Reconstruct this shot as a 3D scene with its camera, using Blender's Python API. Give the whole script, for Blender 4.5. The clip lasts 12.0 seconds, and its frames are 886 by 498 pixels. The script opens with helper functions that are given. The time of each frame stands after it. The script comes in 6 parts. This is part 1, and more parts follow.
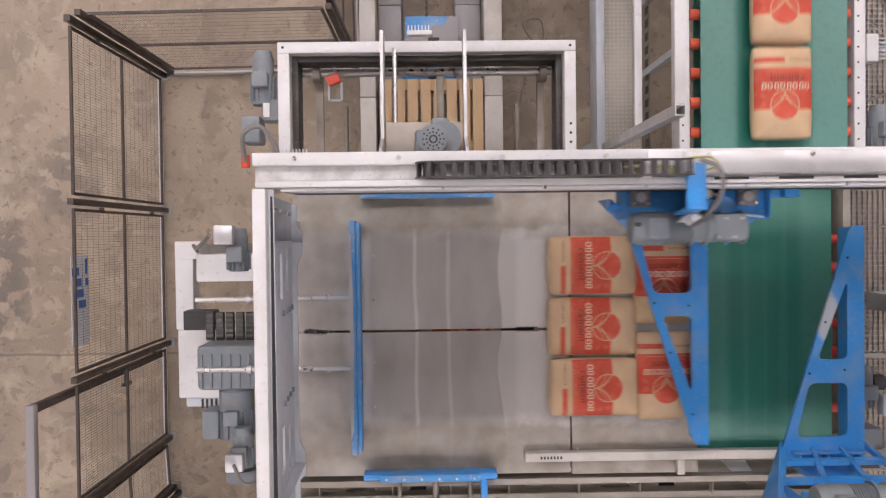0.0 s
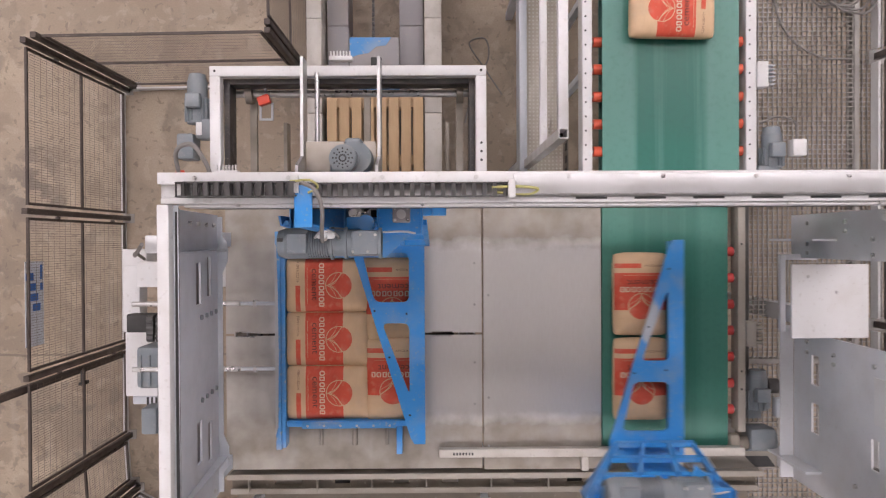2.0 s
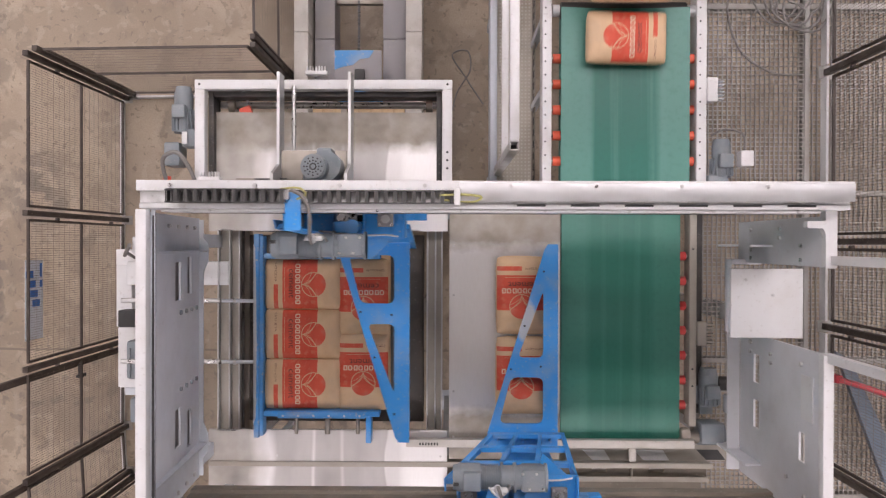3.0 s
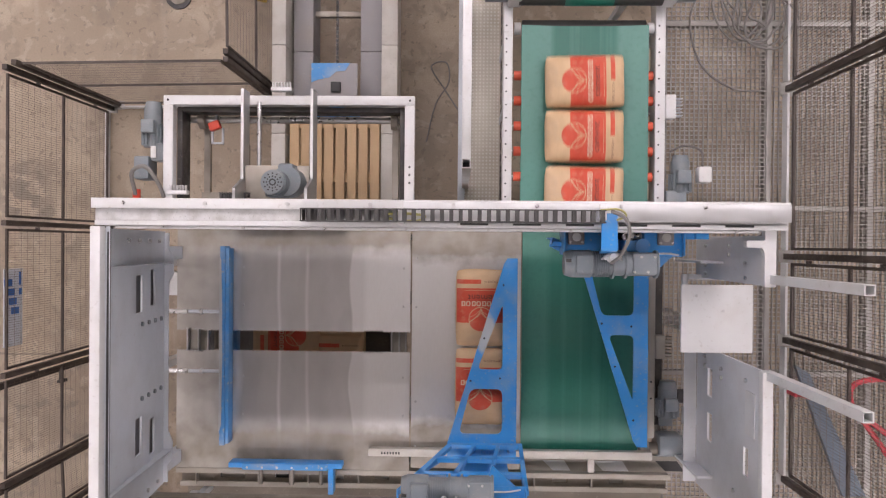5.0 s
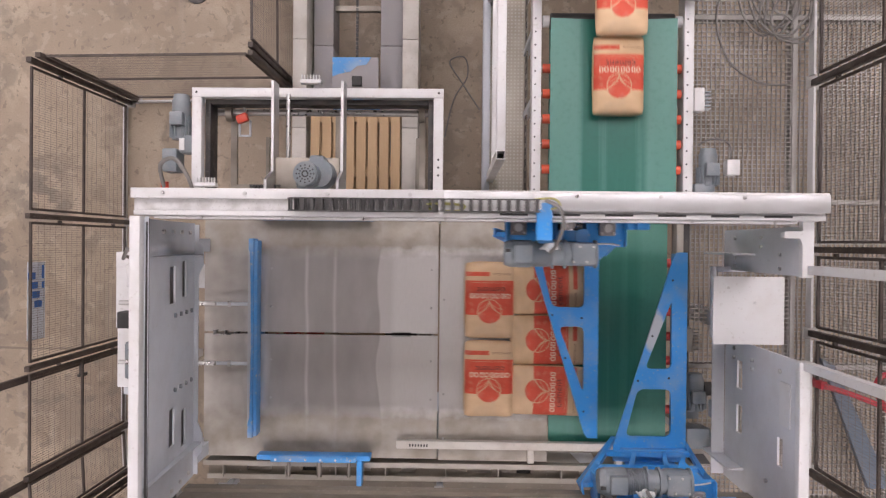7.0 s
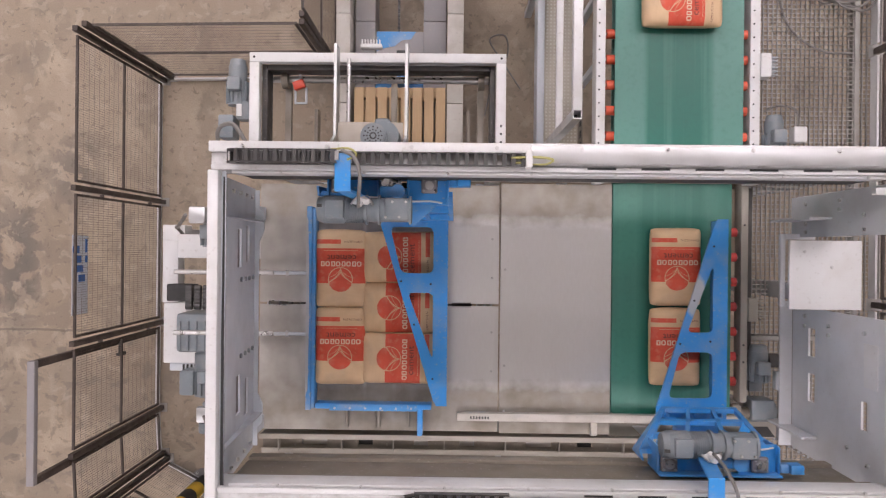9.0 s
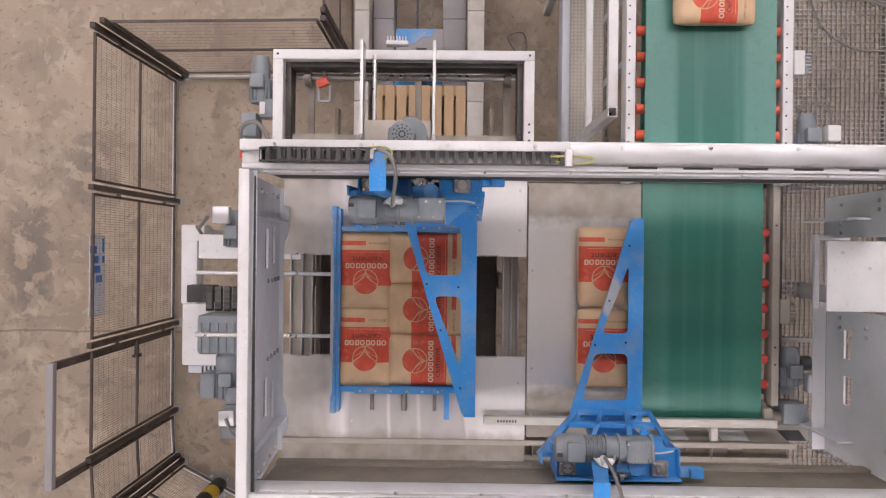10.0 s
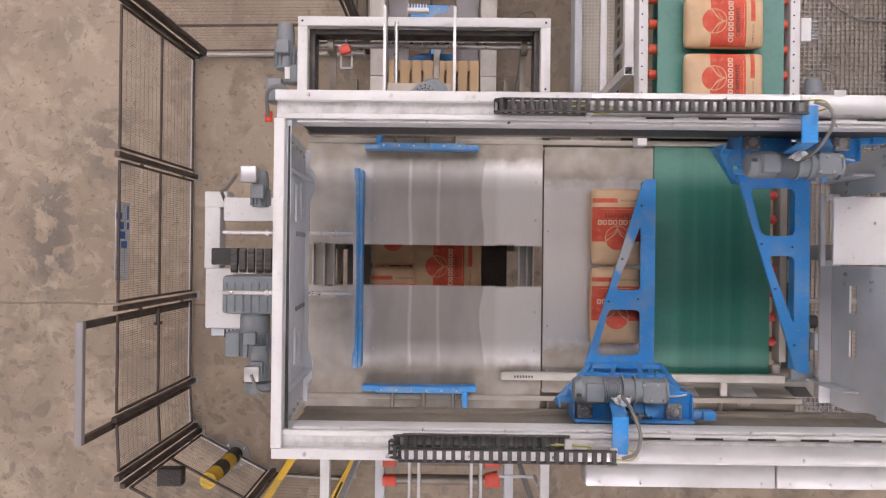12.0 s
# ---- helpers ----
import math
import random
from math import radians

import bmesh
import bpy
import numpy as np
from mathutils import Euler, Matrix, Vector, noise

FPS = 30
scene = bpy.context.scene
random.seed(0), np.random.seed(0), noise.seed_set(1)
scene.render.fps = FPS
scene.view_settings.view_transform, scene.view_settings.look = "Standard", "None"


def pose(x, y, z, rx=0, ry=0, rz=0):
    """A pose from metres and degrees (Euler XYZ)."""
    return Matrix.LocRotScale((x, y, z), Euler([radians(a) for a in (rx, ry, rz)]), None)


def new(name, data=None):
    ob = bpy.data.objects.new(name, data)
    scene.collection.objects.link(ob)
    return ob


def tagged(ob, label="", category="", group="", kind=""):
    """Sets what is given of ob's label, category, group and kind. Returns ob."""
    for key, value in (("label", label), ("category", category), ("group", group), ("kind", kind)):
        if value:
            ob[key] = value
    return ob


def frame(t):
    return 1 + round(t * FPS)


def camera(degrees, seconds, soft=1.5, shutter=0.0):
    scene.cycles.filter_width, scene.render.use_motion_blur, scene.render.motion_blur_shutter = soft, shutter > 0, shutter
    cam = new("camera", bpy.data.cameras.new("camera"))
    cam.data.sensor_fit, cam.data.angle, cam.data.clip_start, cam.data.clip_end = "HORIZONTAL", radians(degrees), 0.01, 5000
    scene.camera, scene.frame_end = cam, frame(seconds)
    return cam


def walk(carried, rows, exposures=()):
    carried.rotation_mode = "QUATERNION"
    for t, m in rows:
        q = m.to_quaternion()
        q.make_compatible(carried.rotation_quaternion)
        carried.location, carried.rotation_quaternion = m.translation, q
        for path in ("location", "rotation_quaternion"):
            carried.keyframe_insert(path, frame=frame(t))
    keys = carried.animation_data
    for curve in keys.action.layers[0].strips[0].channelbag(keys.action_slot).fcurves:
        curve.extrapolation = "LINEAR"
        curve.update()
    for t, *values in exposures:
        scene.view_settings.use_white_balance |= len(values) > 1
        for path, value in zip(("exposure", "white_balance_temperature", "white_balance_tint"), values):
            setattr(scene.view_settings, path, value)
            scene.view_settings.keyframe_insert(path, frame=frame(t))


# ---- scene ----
cam = camera(60, 12.0, soft=1.2, shutter=0.5)
PATH = [
    (0.0, 0.000, 0.000, 7.876, -0.99, -0.77, -0.68),
    (0.5, 0.100, 0.023, 7.983, -1.00, -0.81, -0.60),
    (1.0, 0.268, 0.031, 8.042, -0.88, -0.95, -0.38),
    (1.5, 0.417, 0.042, 8.058, -0.78, -0.92, -0.58),
    (2.0, 0.592, 0.033, 8.261, -0.60, -0.45, -0.29),
    (2.5, 0.754, 0.033, 8.472, -0.50, -0.00, 0.41),
    (3.0, 0.927, 0.033, 8.630, -0.37, 0.50, 0.17),
    (5.0, 1.307, 0.131, 8.732, -0.31, 1.36, 0.50),
    (5.5, 1.263, 0.166, 8.735, -0.31, 1.30, 0.57),
    (6.0, 1.208, 0.191, 8.697, -0.28, 1.24, 0.55),
    (6.5, 1.145, 0.151, 8.637, -0.32, 1.17, 0.57),
    (7.0, 1.063, 0.076, 8.745, -0.35, 1.11, 0.56),
    (9.0, 0.546, -0.205, 8.646, -0.01, 0.64, 0.60),
    (9.5, 0.439, -0.211, 8.600, -0.07, 0.62, 0.59),
    (10.0, 0.342, -0.198, 8.545, -0.06, 0.61, 0.62),
    (10.5, 0.246, -0.224, 8.565, -0.02, 0.52, 0.60),
    (11.0, 0.185, -0.318, 8.569, 0.03, 0.47, 0.65),
    (11.5, 0.174, -0.454, 8.629, 0.12, 0.46, 0.63),
    (12.0, 0.186, -0.521, 8.741, 0.13, 0.45, 0.66),
]
walk(cam, [(t, pose(*p)) for t, *p in PATH], exposures=[(0.0, 0.0), (12.0, 0.0)])

# ---- light: an unseen roof with assumed daylight sheets over the hall ----
world = bpy.data.worlds.new("world")
scene.world = world
world.use_nodes = True
world.node_tree.nodes["Background"].inputs[0].default_value = (0.75, 0.85, 1.0, 1)
world.node_tree.nodes["Background"].inputs[1].default_value = 0.3
SKYLIGHT = 7.1


# ---- materials ----
class Tree:
    """A short way to write node materials."""

    def __init__(self, name):
        self.m = bpy.data.materials.new(name)
        self.m.use_nodes = True
        self.t = self.m.node_tree
        self.b = self.t.nodes["Principled BSDF"]

    def node(self, kind):
        return self.t.nodes.new(kind)

    def put(self, socket, v):
        if isinstance(v, bpy.types.NodeSocket):
            self.t.links.new(v, socket)
        elif isinstance(v, tuple) and len(v) == 3 and socket.type == "RGBA":
            socket.default_value = (*v, 1)
        else:
            socket.default_value = v

    def math(self, op, a, b=0.0, c=0.0):
        n = self.node("ShaderNodeMath")
        n.operation = op
        for s, v in zip(n.inputs, (a, b, c)):
            self.put(s, v)
        return n.outputs[0]

    def coords(self):
        return self.node("ShaderNodeTexCoord").outputs["Object"]

    def place(self):
        return self.node("ShaderNodeNewGeometry").outputs["Position"]

    def local(self):
        """The part's own space, set off by chance from part to part, so that wear moves with its thing."""
        off = self.node("ShaderNodeVectorMath")
        off.operation = "MULTIPLY_ADD"
        self.put(off.inputs[0], self.node("ShaderNodeObjectInfo").outputs["Random"])
        off.inputs[1].default_value = (7.0, 5.0, 3.0)
        self.put(off.inputs[2], self.coords())
        return off.outputs[0]

    def noise(self, vec, scale, detail=3.0, stretch=None):
        if stretch:
            mp = self.node("ShaderNodeMapping")
            self.put(mp.inputs[0], vec)
            mp.inputs["Scale"].default_value = stretch
            vec = mp.outputs[0]
        n = self.node("ShaderNodeTexNoise")
        self.put(n.inputs["Vector"], vec)
        n.inputs["Scale"].default_value, n.inputs["Detail"].default_value = scale, detail
        return n.outputs["Fac"]

    def ramp(self, fac, lo, hi, a=0.0, b=1.0):
        n = self.node("ShaderNodeMapRange")
        for s, v in zip(n.inputs, (fac, lo, hi, a, b)):
            self.put(s, v)
        return n.outputs[0]

    def mix(self, fac, a, b):
        n = self.node("ShaderNodeMix")
        n.data_type = "RGBA"
        self.put(n.inputs[0], fac)
        self.put(n.inputs[6], a)
        self.put(n.inputs[7], b)
        return n.outputs[2]

    def bump(self, height, strength, dist=0.01):
        n = self.node("ShaderNodeBump")
        n.inputs["Strength"].default_value, n.inputs["Distance"].default_value = strength, dist
        self.put(n.inputs["Height"], height)
        self.put(self.b.inputs["Normal"], n.outputs[0])

    def done(self, colour, rough=0.5, metal=0.0, **more):
        self.put(self.b.inputs["Base Color"], colour)
        self.put(self.b.inputs["Roughness"], rough)
        self.put(self.b.inputs["Metallic"], metal)
        for k, v in more.items():
            self.put(self.b.inputs[k], v)
        return self.m


def paint(name, colour, dirt=(0.25, 0.22, 0.18), rough=0.4, amount=0.35, scale=6.0, bare=None):
    """Paint on steel, with dust in patches and small chips. bare: centre and half size of a rubbed-off patch on the part."""
    t = Tree(name)
    p = t.local()
    big = t.ramp(t.noise(p, scale, 4.0), 0.45, 0.75, 0, amount)
    fine = t.ramp(t.noise(p, scale * 9, 3.0), 0.62, 0.75, 0, amount * 1.3)
    c = t.mix(big, colour, dirt)
    c = t.mix(fine, c, tuple(0.6 * v + 0.15 for v in dirt))
    if bare:
        sep = t.node("ShaderNodeSeparateXYZ")
        t.put(sep.inputs[0], t.coords())
        d = [t.math("DIVIDE", t.math("SUBTRACT", sep.outputs[k], bare[k]), bare[k + 2]) for k in (0, 1)]
        r = t.math("ADD", t.math("MULTIPLY", d[0], d[0]), t.math("MULTIPLY", d[1], d[1]))
        c = t.mix(t.ramp(t.math("ADD", r, t.noise(p, 18, 4.0)), 1.1, 1.6, 0.9, 0.0), c, (0.42, 0.44, 0.45))
    t.bump(t.noise(p, 60, 2.0), 0.05, 0.004)
    return t.done(c, t.ramp(t.noise(p, scale * 2), 0.3, 0.8, rough - 0.08, rough + 0.2))


def metal(name, colour, rough=0.35, stretch=(1, 1, 1), scale=20.0, spread=0.12, dirt=0.3):
    t = Tree(name)
    p = t.local()
    grain = t.noise(p, scale, 4.0, stretch)
    patch = t.ramp(t.noise(p, 2.3, 4.0), 0.4, 0.75, 0, dirt)
    c = t.mix(grain, tuple(v * 0.8 for v in colour), colour)
    c = t.mix(patch, c, (0.23, 0.205, 0.17))
    t.bump(grain, 0.04, 0.003)
    r = t.math("ADD", t.ramp(grain, 0.3, 0.7, rough - spread, rough + spread), t.math("MULTIPLY", patch, 0.4))
    return t.done(c, r, 0.9)


def concrete():
    """Old power-floated concrete: broad grey and tan patches, peeled scabs with sharp rims, fine grit."""
    t = Tree("concrete_floor")
    p = t.place()
    warp = t.node("ShaderNodeVectorMath")
    warp.operation = "MULTIPLY_ADD"
    soft = t.node("ShaderNodeTexNoise")
    t.put(soft.inputs["Vector"], p)
    soft.inputs["Scale"].default_value, soft.inputs["Detail"].default_value = 2.2, 4.0
    t.put(warp.inputs[0], soft.outputs["Color"])
    warp.inputs[1].default_value = (0.35, 0.35, 0.0)
    t.put(warp.inputs[2], p)
    q = warp.outputs[0]
    mid = t.noise(q, 2.1, 8.0)
    fine = t.noise(p, 60, 4.0)
    c = t.mix(t.ramp(t.noise(q, 0.45, 5.0), 0.35, 0.65), (0.285, 0.225, 0.165), (0.385, 0.315, 0.24))
    c = t.mix(t.ramp(t.noise(q, 1.1, 9.0), 0.52, 0.62, 0, 0.65), c, (0.47, 0.39, 0.295))
    c = t.mix(t.ramp(t.noise(q, 3.1, 10.0), 0.54, 0.60, 0, 0.5), c, (0.225, 0.185, 0.145))
    c = t.mix(t.ramp(mid, 0.58, 0.66, 0, 0.55), c, (0.21, 0.185, 0.155))
    c = t.mix(t.ramp(t.noise(q, 7.5, 10.0), 0.57, 0.62, 0, 0.45), c, (0.46, 0.385, 0.30))
    c = t.mix(t.ramp(t.noise(q, 14, 10.0), 0.60, 0.64, 0, 0.55), c, (0.17, 0.14, 0.11))
    c = t.mix(t.ramp(t.noise(p, 2.0, 5.0, (3.0, 0.4, 1)), 0.58, 0.72, 0, 0.3), c, (0.44, 0.385, 0.315))
    c = t.mix(t.ramp(fine, 0.35, 0.75, 0, 0.35), c, (0.22, 0.18, 0.135))
    sep = t.node("ShaderNodeSeparateXYZ")
    t.put(sep.inputs[0], p)
    wig = t.math("ADD", sep.outputs[1], t.ramp(mid, 0.2, 0.8, -0.02, 0.02))
    joint = t.math("LESS_THAN", t.math("ABSOLUTE", t.math("ADD", wig, 1.17)), 0.012)
    c = t.mix(t.math("MULTIPLY", joint, 0.6), c, (0.13, 0.11, 0.09))
    south = t.ramp(wig, -1.35, -1.1, 0.5, 0.0)
    c = t.mix(t.math("MULTIPLY", south, t.ramp(t.noise(q, 1.7, 10.0), 0.47, 0.56)), c, (0.235, 0.195, 0.15))
    c = t.mix(t.math("MULTIPLY", south, t.ramp(t.noise(q, 6.0, 10.0), 0.56, 0.61)), c, (0.155, 0.135, 0.115))
    # dark peeled scabs outside the fence
    blotch = t.ramp(t.noise(q, 5.0, 10.0), 0.44, 0.50)
    for cx, cy, wx, wy, k in ((4.36, 0.40, 2.9, 1.1, 0.75), (3.75, -0.62, 2.6, 2.0, 0.6)):
        dx = t.math("MULTIPLY", t.math("ADD", sep.outputs[0], cx), wx)
        dy = t.math("MULTIPLY", t.math("ADD", sep.outputs[1], cy), wy)
        near = t.math("ADD", t.math("MULTIPLY", dx, dx), t.math("MULTIPLY", dy, dy))
        stain = t.math("MULTIPLY", t.ramp(near, 0.1, 1.3, 1.0, 0.0), blotch)
        c = t.mix(t.math("MULTIPLY", stain, k), c, (0.12, 0.11, 0.10))
    t.bump(t.math("ADD", fine, t.math("MULTIPLY", blotch, 0.3)), 0.12, 0.006)
    return t.done(c, t.ramp(mid, 0.3, 0.7, 0.5, 0.75))


def steel_sheet():
    """Bare sheet steel: polished, with a duller rubbed zone under the layers of bags and cement dust at the rim."""
    t = Tree("bare_steel_sheet")
    p = t.coords()
    sep = t.node("ShaderNodeSeparateXYZ")
    t.put(sep.inputs[0], p)
    x, y = sep.outputs[0], sep.outputs[1]
    brush = t.noise(p, 30, 3.0, (2.0, 0.5, 1.0))
    drag = t.noise(p, 5, 3.0, (1.2, 0.5, 1.0))
    wob = t.ramp(t.noise(p, 3.0, 3.0), 0.2, 0.8, -0.08, 0.08)
    ripple = t.ramp(t.noise(p, 9.0, 4.0), 0.25, 0.75, -0.03, 0.03)
    slow = t.ramp(t.noise(p, 1.8, 1.0), 0.3, 0.7, -0.03, 0.03)
    edge = t.math("ADD", x, slow)
    worn = t.math("MULTIPLY", t.ramp(edge, -0.47, -0.41), t.ramp(edge, 0.44, 0.455, 1.0, 0.0))
    ay = t.math("ADD", y, ripple)
    inside = t.math("MULTIPLY", t.ramp(ay, -1.30, -1.20), t.ramp(ay, -0.04, 0.06, 1.0, 0.0))
    inside = t.math("MULTIPLY", inside, t.ramp(t.math("ADD", x, wob), -0.60, -0.46, 0.25, 1.0))
    dust = t.math("SUBTRACT", 1.0, inside)
    c = t.mix(brush, (0.70, 0.69, 0.68), (0.76, 0.755, 0.75))
    c = t.mix(t.math("MULTIPLY", worn, t.ramp(drag, 0.25, 0.7, 0.95, 0.7)), c, (0.37, 0.355, 0.345))
    # polished lines between the bag rows, brightened for the roof lights' reflected streaks
    for at, w in ((-0.119, 0.02), (0.105, 0.02)):
        off = t.math("ABSOLUTE", t.math("SUBTRACT", t.math("ADD", x, t.math("MULTIPLY", slow, 0.3)), at))
        line = t.math("MULTIPLY", t.ramp(off, 0.0, w, 0.7, 0.0), worn)
        c = t.mix(line, c, (0.72, 0.71, 0.70))
    bands = t.noise(p, 3.2, 1.0, (1.6, 0.06, 1.0))
    c = t.mix(t.math("MULTIPLY", t.ramp(bands, 0.5, 0.66, 0, 0.3), t.ramp(x, 0.90, 0.94, 1.0, 0.15)), c, (0.40, 0.385, 0.37))
    grime = t.mix(t.ramp(t.noise(p, 7.0, 6.0), 0.35, 0.65), (0.21, 0.185, 0.15), (0.31, 0.28, 0.235))
    c = t.mix(t.math("MULTIPLY", dust, t.ramp(t.noise(p, 4.0, 5.0), 0.25, 0.6, 0.75, 0.95)), c, grime)
    r = t.ramp(brush, 0.3, 0.7, 0.36, 0.40)
    r = t.math("ADD", r, t.math("MULTIPLY", worn, 0.04))
    r = t.math("ADD", r, t.math("MULTIPLY", dust, 0.16))
    return t.done(c, r, t.math("SUBTRACT", 0.95, t.math("MULTIPLY", dust, 0.6)))


def belt_rubber(name, colour, worn, centre, side=0.3):
    t = Tree(name)
    p = t.place()
    sep = t.node("ShaderNodeSeparateXYZ")
    t.put(sep.inputs[0], p)
    x = sep.outputs[0]
    off = t.math("ABSOLUTE", t.math("SUBTRACT", x, centre))
    streak = t.noise(p, 7, 3.0, (2.2, 0.04, 1.0))
    c = t.mix(t.ramp(streak, 0.5, 0.75, 0, 0.5), colour, worn)
    c = t.mix(t.math("MULTIPLY", t.ramp(t.math("ADD", off, t.math("MULTIPLY", streak, 0.05)), 0.24, 0.30), side), c, worn)
    c = t.mix(t.ramp(t.noise(p, 25, 3.0), 0.5, 0.8, 0, 0.2), c, tuple(0.6 * v for v in colour))
    t.bump(t.noise(p, 200, 2.0), 0.05, 0.002)
    return t.done(c, t.ramp(streak, 0.3, 0.7, 0.32, 0.5))


def wood(name, a, b):
    t = Tree(name)
    p = t.coords()
    rnd = t.node("ShaderNodeObjectInfo").outputs["Random"]
    grain = t.noise(p, 14, 5.0, (4.0, 0.35, 4.0))
    c = t.mix(grain, a, b)
    c = t.mix(t.math("MULTIPLY", rnd, 0.4), c, (0.30, 0.2, 0.11))
    t.bump(grain, 0.2, 0.004)
    return t.done(c, 0.75)


def bag_paper():
    """Kraft paper with the red print: a bar, a field and a round mark with three leaves."""
    t = Tree("printed_kraft_paper")
    p = t.coords()
    sep = t.node("ShaderNodeSeparateXYZ")
    t.put(sep.inputs[0], p)
    x, y, z = sep.outputs
    M = t.math

    def band(v, lo, hi):
        return M("MULTIPLY", M("GREATER_THAN", v, lo), M("LESS_THAN", v, hi))

    rnd = t.node("ShaderNodeObjectInfo").outputs["Random"]
    field = band(y, -0.152, 0.112)
    thin = M("MULTIPLY", band(y, -0.137, -0.1345), M("LESS_THAN", M("ABSOLUTE", x), 0.13))
    bar = M("MULTIPLY", band(y, -0.219, -0.186), band(x, 0.0, 0.185))
    cx, cy, rad = 0.0, 0.084, 0.092
    dx, dy = M("SUBTRACT", x, cx), M("SUBTRACT", y, cy)
    r = M("SQRT", M("ADD", M("MULTIPLY", dx, dx), M("MULTIPLY", dy, dy)))
    disc = M("LESS_THAN", r, rad)
    ring = M("MULTIPLY", band(r, rad - 0.004, rad + 0.0015), M("LESS_THAN", dy, 0.035))
    ax = M("ABSOLUTE", dx)
    # leaves: curves that spread from the mark's tip to its rim
    tip = M("MAXIMUM", M("ADD", dy, rad), 0.0)

    def spread(at, k, w):
        run = M("MAXIMUM", M("SUBTRACT", tip, at), 0.0)
        line = M("MULTIPLY", M("MULTIPLY", run, run), k)
        near = M("LESS_THAN", M("ABSOLUTE", M("SUBTRACT", ax, line)), M("ADD", w, M("MULTIPLY", run, 0.035)))
        return M("MULTIPLY", near, M("GREATER_THAN", tip, at))

    leaf = M("MAXIMUM", M("MAXIMUM", spread(0.002, 7.0, 0.0016), spread(0.028, 13.0, 0.0008)), spread(0.002, 15.0, 0.0008))
    leaf = M("MULTIPLY", leaf, M("LESS_THAN", r, rad))
    lines = M("MAXIMUM", ring, leaf)
    red = M("MAXIMUM", M("MAXIMUM", field, bar), disc)
    red = M("MULTIPLY", red, M("SUBTRACT", 1.0, lines))
    red = M("MULTIPLY", red, M("SUBTRACT", 1.0, thin))
    red = M("MULTIPLY", red, M("LESS_THAN", M("ABSOLUTE", x), 0.186))
    red = M("MULTIPLY", red, M("GREATER_THAN", z, 0.03))
    wear = t.noise(p, 26, 5.0)
    crease = t.noise(p, 7, 4.0, (1.0, 1.6, 1.0))
    kraft = t.mix(t.ramp(crease, 0.3, 0.7), (0.55, 0.375, 0.215), (0.67, 0.475, 0.285))
    kraft = t.mix(t.math("MULTIPLY", rnd, 0.35), kraft, (0.64, 0.46, 0.31))
    ink = t.mix(t.ramp(crease, 0.3, 0.7), (0.56, 0.066, 0.032), (0.66, 0.098, 0.052))
    c = t.mix(M("MULTIPLY", red, t.ramp(wear, 0.55, 0.75, 1.0, 0.72)), kraft, ink)
    c = t.mix(t.ramp(t.noise(p, 5, 4.0), 0.58, 0.78, 0, 0.35), c, (0.45, 0.38, 0.31))
    t.bump(M("ADD", crease, M("MULTIPLY", wear, 0.3)), 0.35, 0.012)
    return t.done(c, 0.62)


def chequer():
    t = Tree("chequer_plate")
    p = t.place()
    sep = t.node("ShaderNodeSeparateXYZ")
    t.put(sep.inputs[0], p)
    a = t.math("SINE", t.math("MULTIPLY", t.math("ADD", sep.outputs[0], sep.outputs[1]), 100))
    b = t.math("SINE", t.math("MULTIPLY", t.math("SUBTRACT", sep.outputs[0], sep.outputs[1]), 100))
    lug = t.ramp(t.math("MULTIPLY", a, b), 0.3, 0.6)
    patch = t.noise(p, 3, 4.0)
    c = t.mix(t.ramp(patch, 0.35, 0.7), (0.40, 0.365, 0.30), (0.54, 0.51, 0.44))
    c = t.mix(t.math("MULTIPLY", lug, 0.5), c, (0.68, 0.67, 0.65))
    t.bump(lug, 0.5, 0.004)
    return t.done(c, 0.5, 0.45)


def flat(name, colour, rough=0.5, metallic=0.0, vary=0.15):
    t = Tree(name)
    p = t.local()
    c = t.mix(t.ramp(t.noise(p, 9, 4.0), 0.35, 0.75, 0, vary), colour, tuple(0.5 * v + 0.08 for v in colour))
    return t.done(c, t.ramp(t.noise(p, 30), 0.3, 0.7, rough - 0.06, rough + 0.08), metallic)


def glow(name, colour, strength):
    t = Tree(name)
    return t.done(colour, 0.5, 0.0, **{"Emission Color": colour, "Emission Strength": strength})


CONCRETE = concrete()
SHEET = steel_sheet()
WHITE = paint("white_grey_paint", (0.66, 0.665, 0.67), (0.42, 0.38, 0.33), 0.38, 0.3, 4.0)
WEBGREY = paint("blue_tinted_grey_paint", (0.575, 0.61, 0.655), (0.42, 0.41, 0.39), 0.42, 0.22, 4.0)
PLATEGREY = paint("pale_grey_paint", (0.62, 0.635, 0.66), (0.44, 0.42, 0.39), 0.42, 0.25, 4.0)
GREY = paint("light_grey_paint", (0.54, 0.575, 0.62), (0.40, 0.39, 0.37), 0.42, 0.2, 4.0)
BLUE = paint("blue_paint", (0.04, 0.275, 0.68), (0.30, 0.36, 0.42), 0.38, 0.45, 5.0)
ARMBLUE = paint("worn_blue_paint", (0.04, 0.275, 0.68), (0.30, 0.36, 0.42), 0.38, 0.5, 5.0, (-0.19, 0.14, 0.08, 0.17))
RUBBEDBLUE = paint("rubbed_blue_paint", (0.06, 0.26, 0.58), (0.36, 0.40, 0.44), 0.5, 0.75, 3.5)
SCUFFED = paint("scuffed_white_paint", (0.66, 0.66, 0.66), (0.30, 0.29, 0.27), 0.45, 0.6, 11.0)
MOTOR = paint("grey_motor_paint", (0.185, 0.215, 0.24), (0.33, 0.32, 0.30), 0.42, 0.4, 8.0)
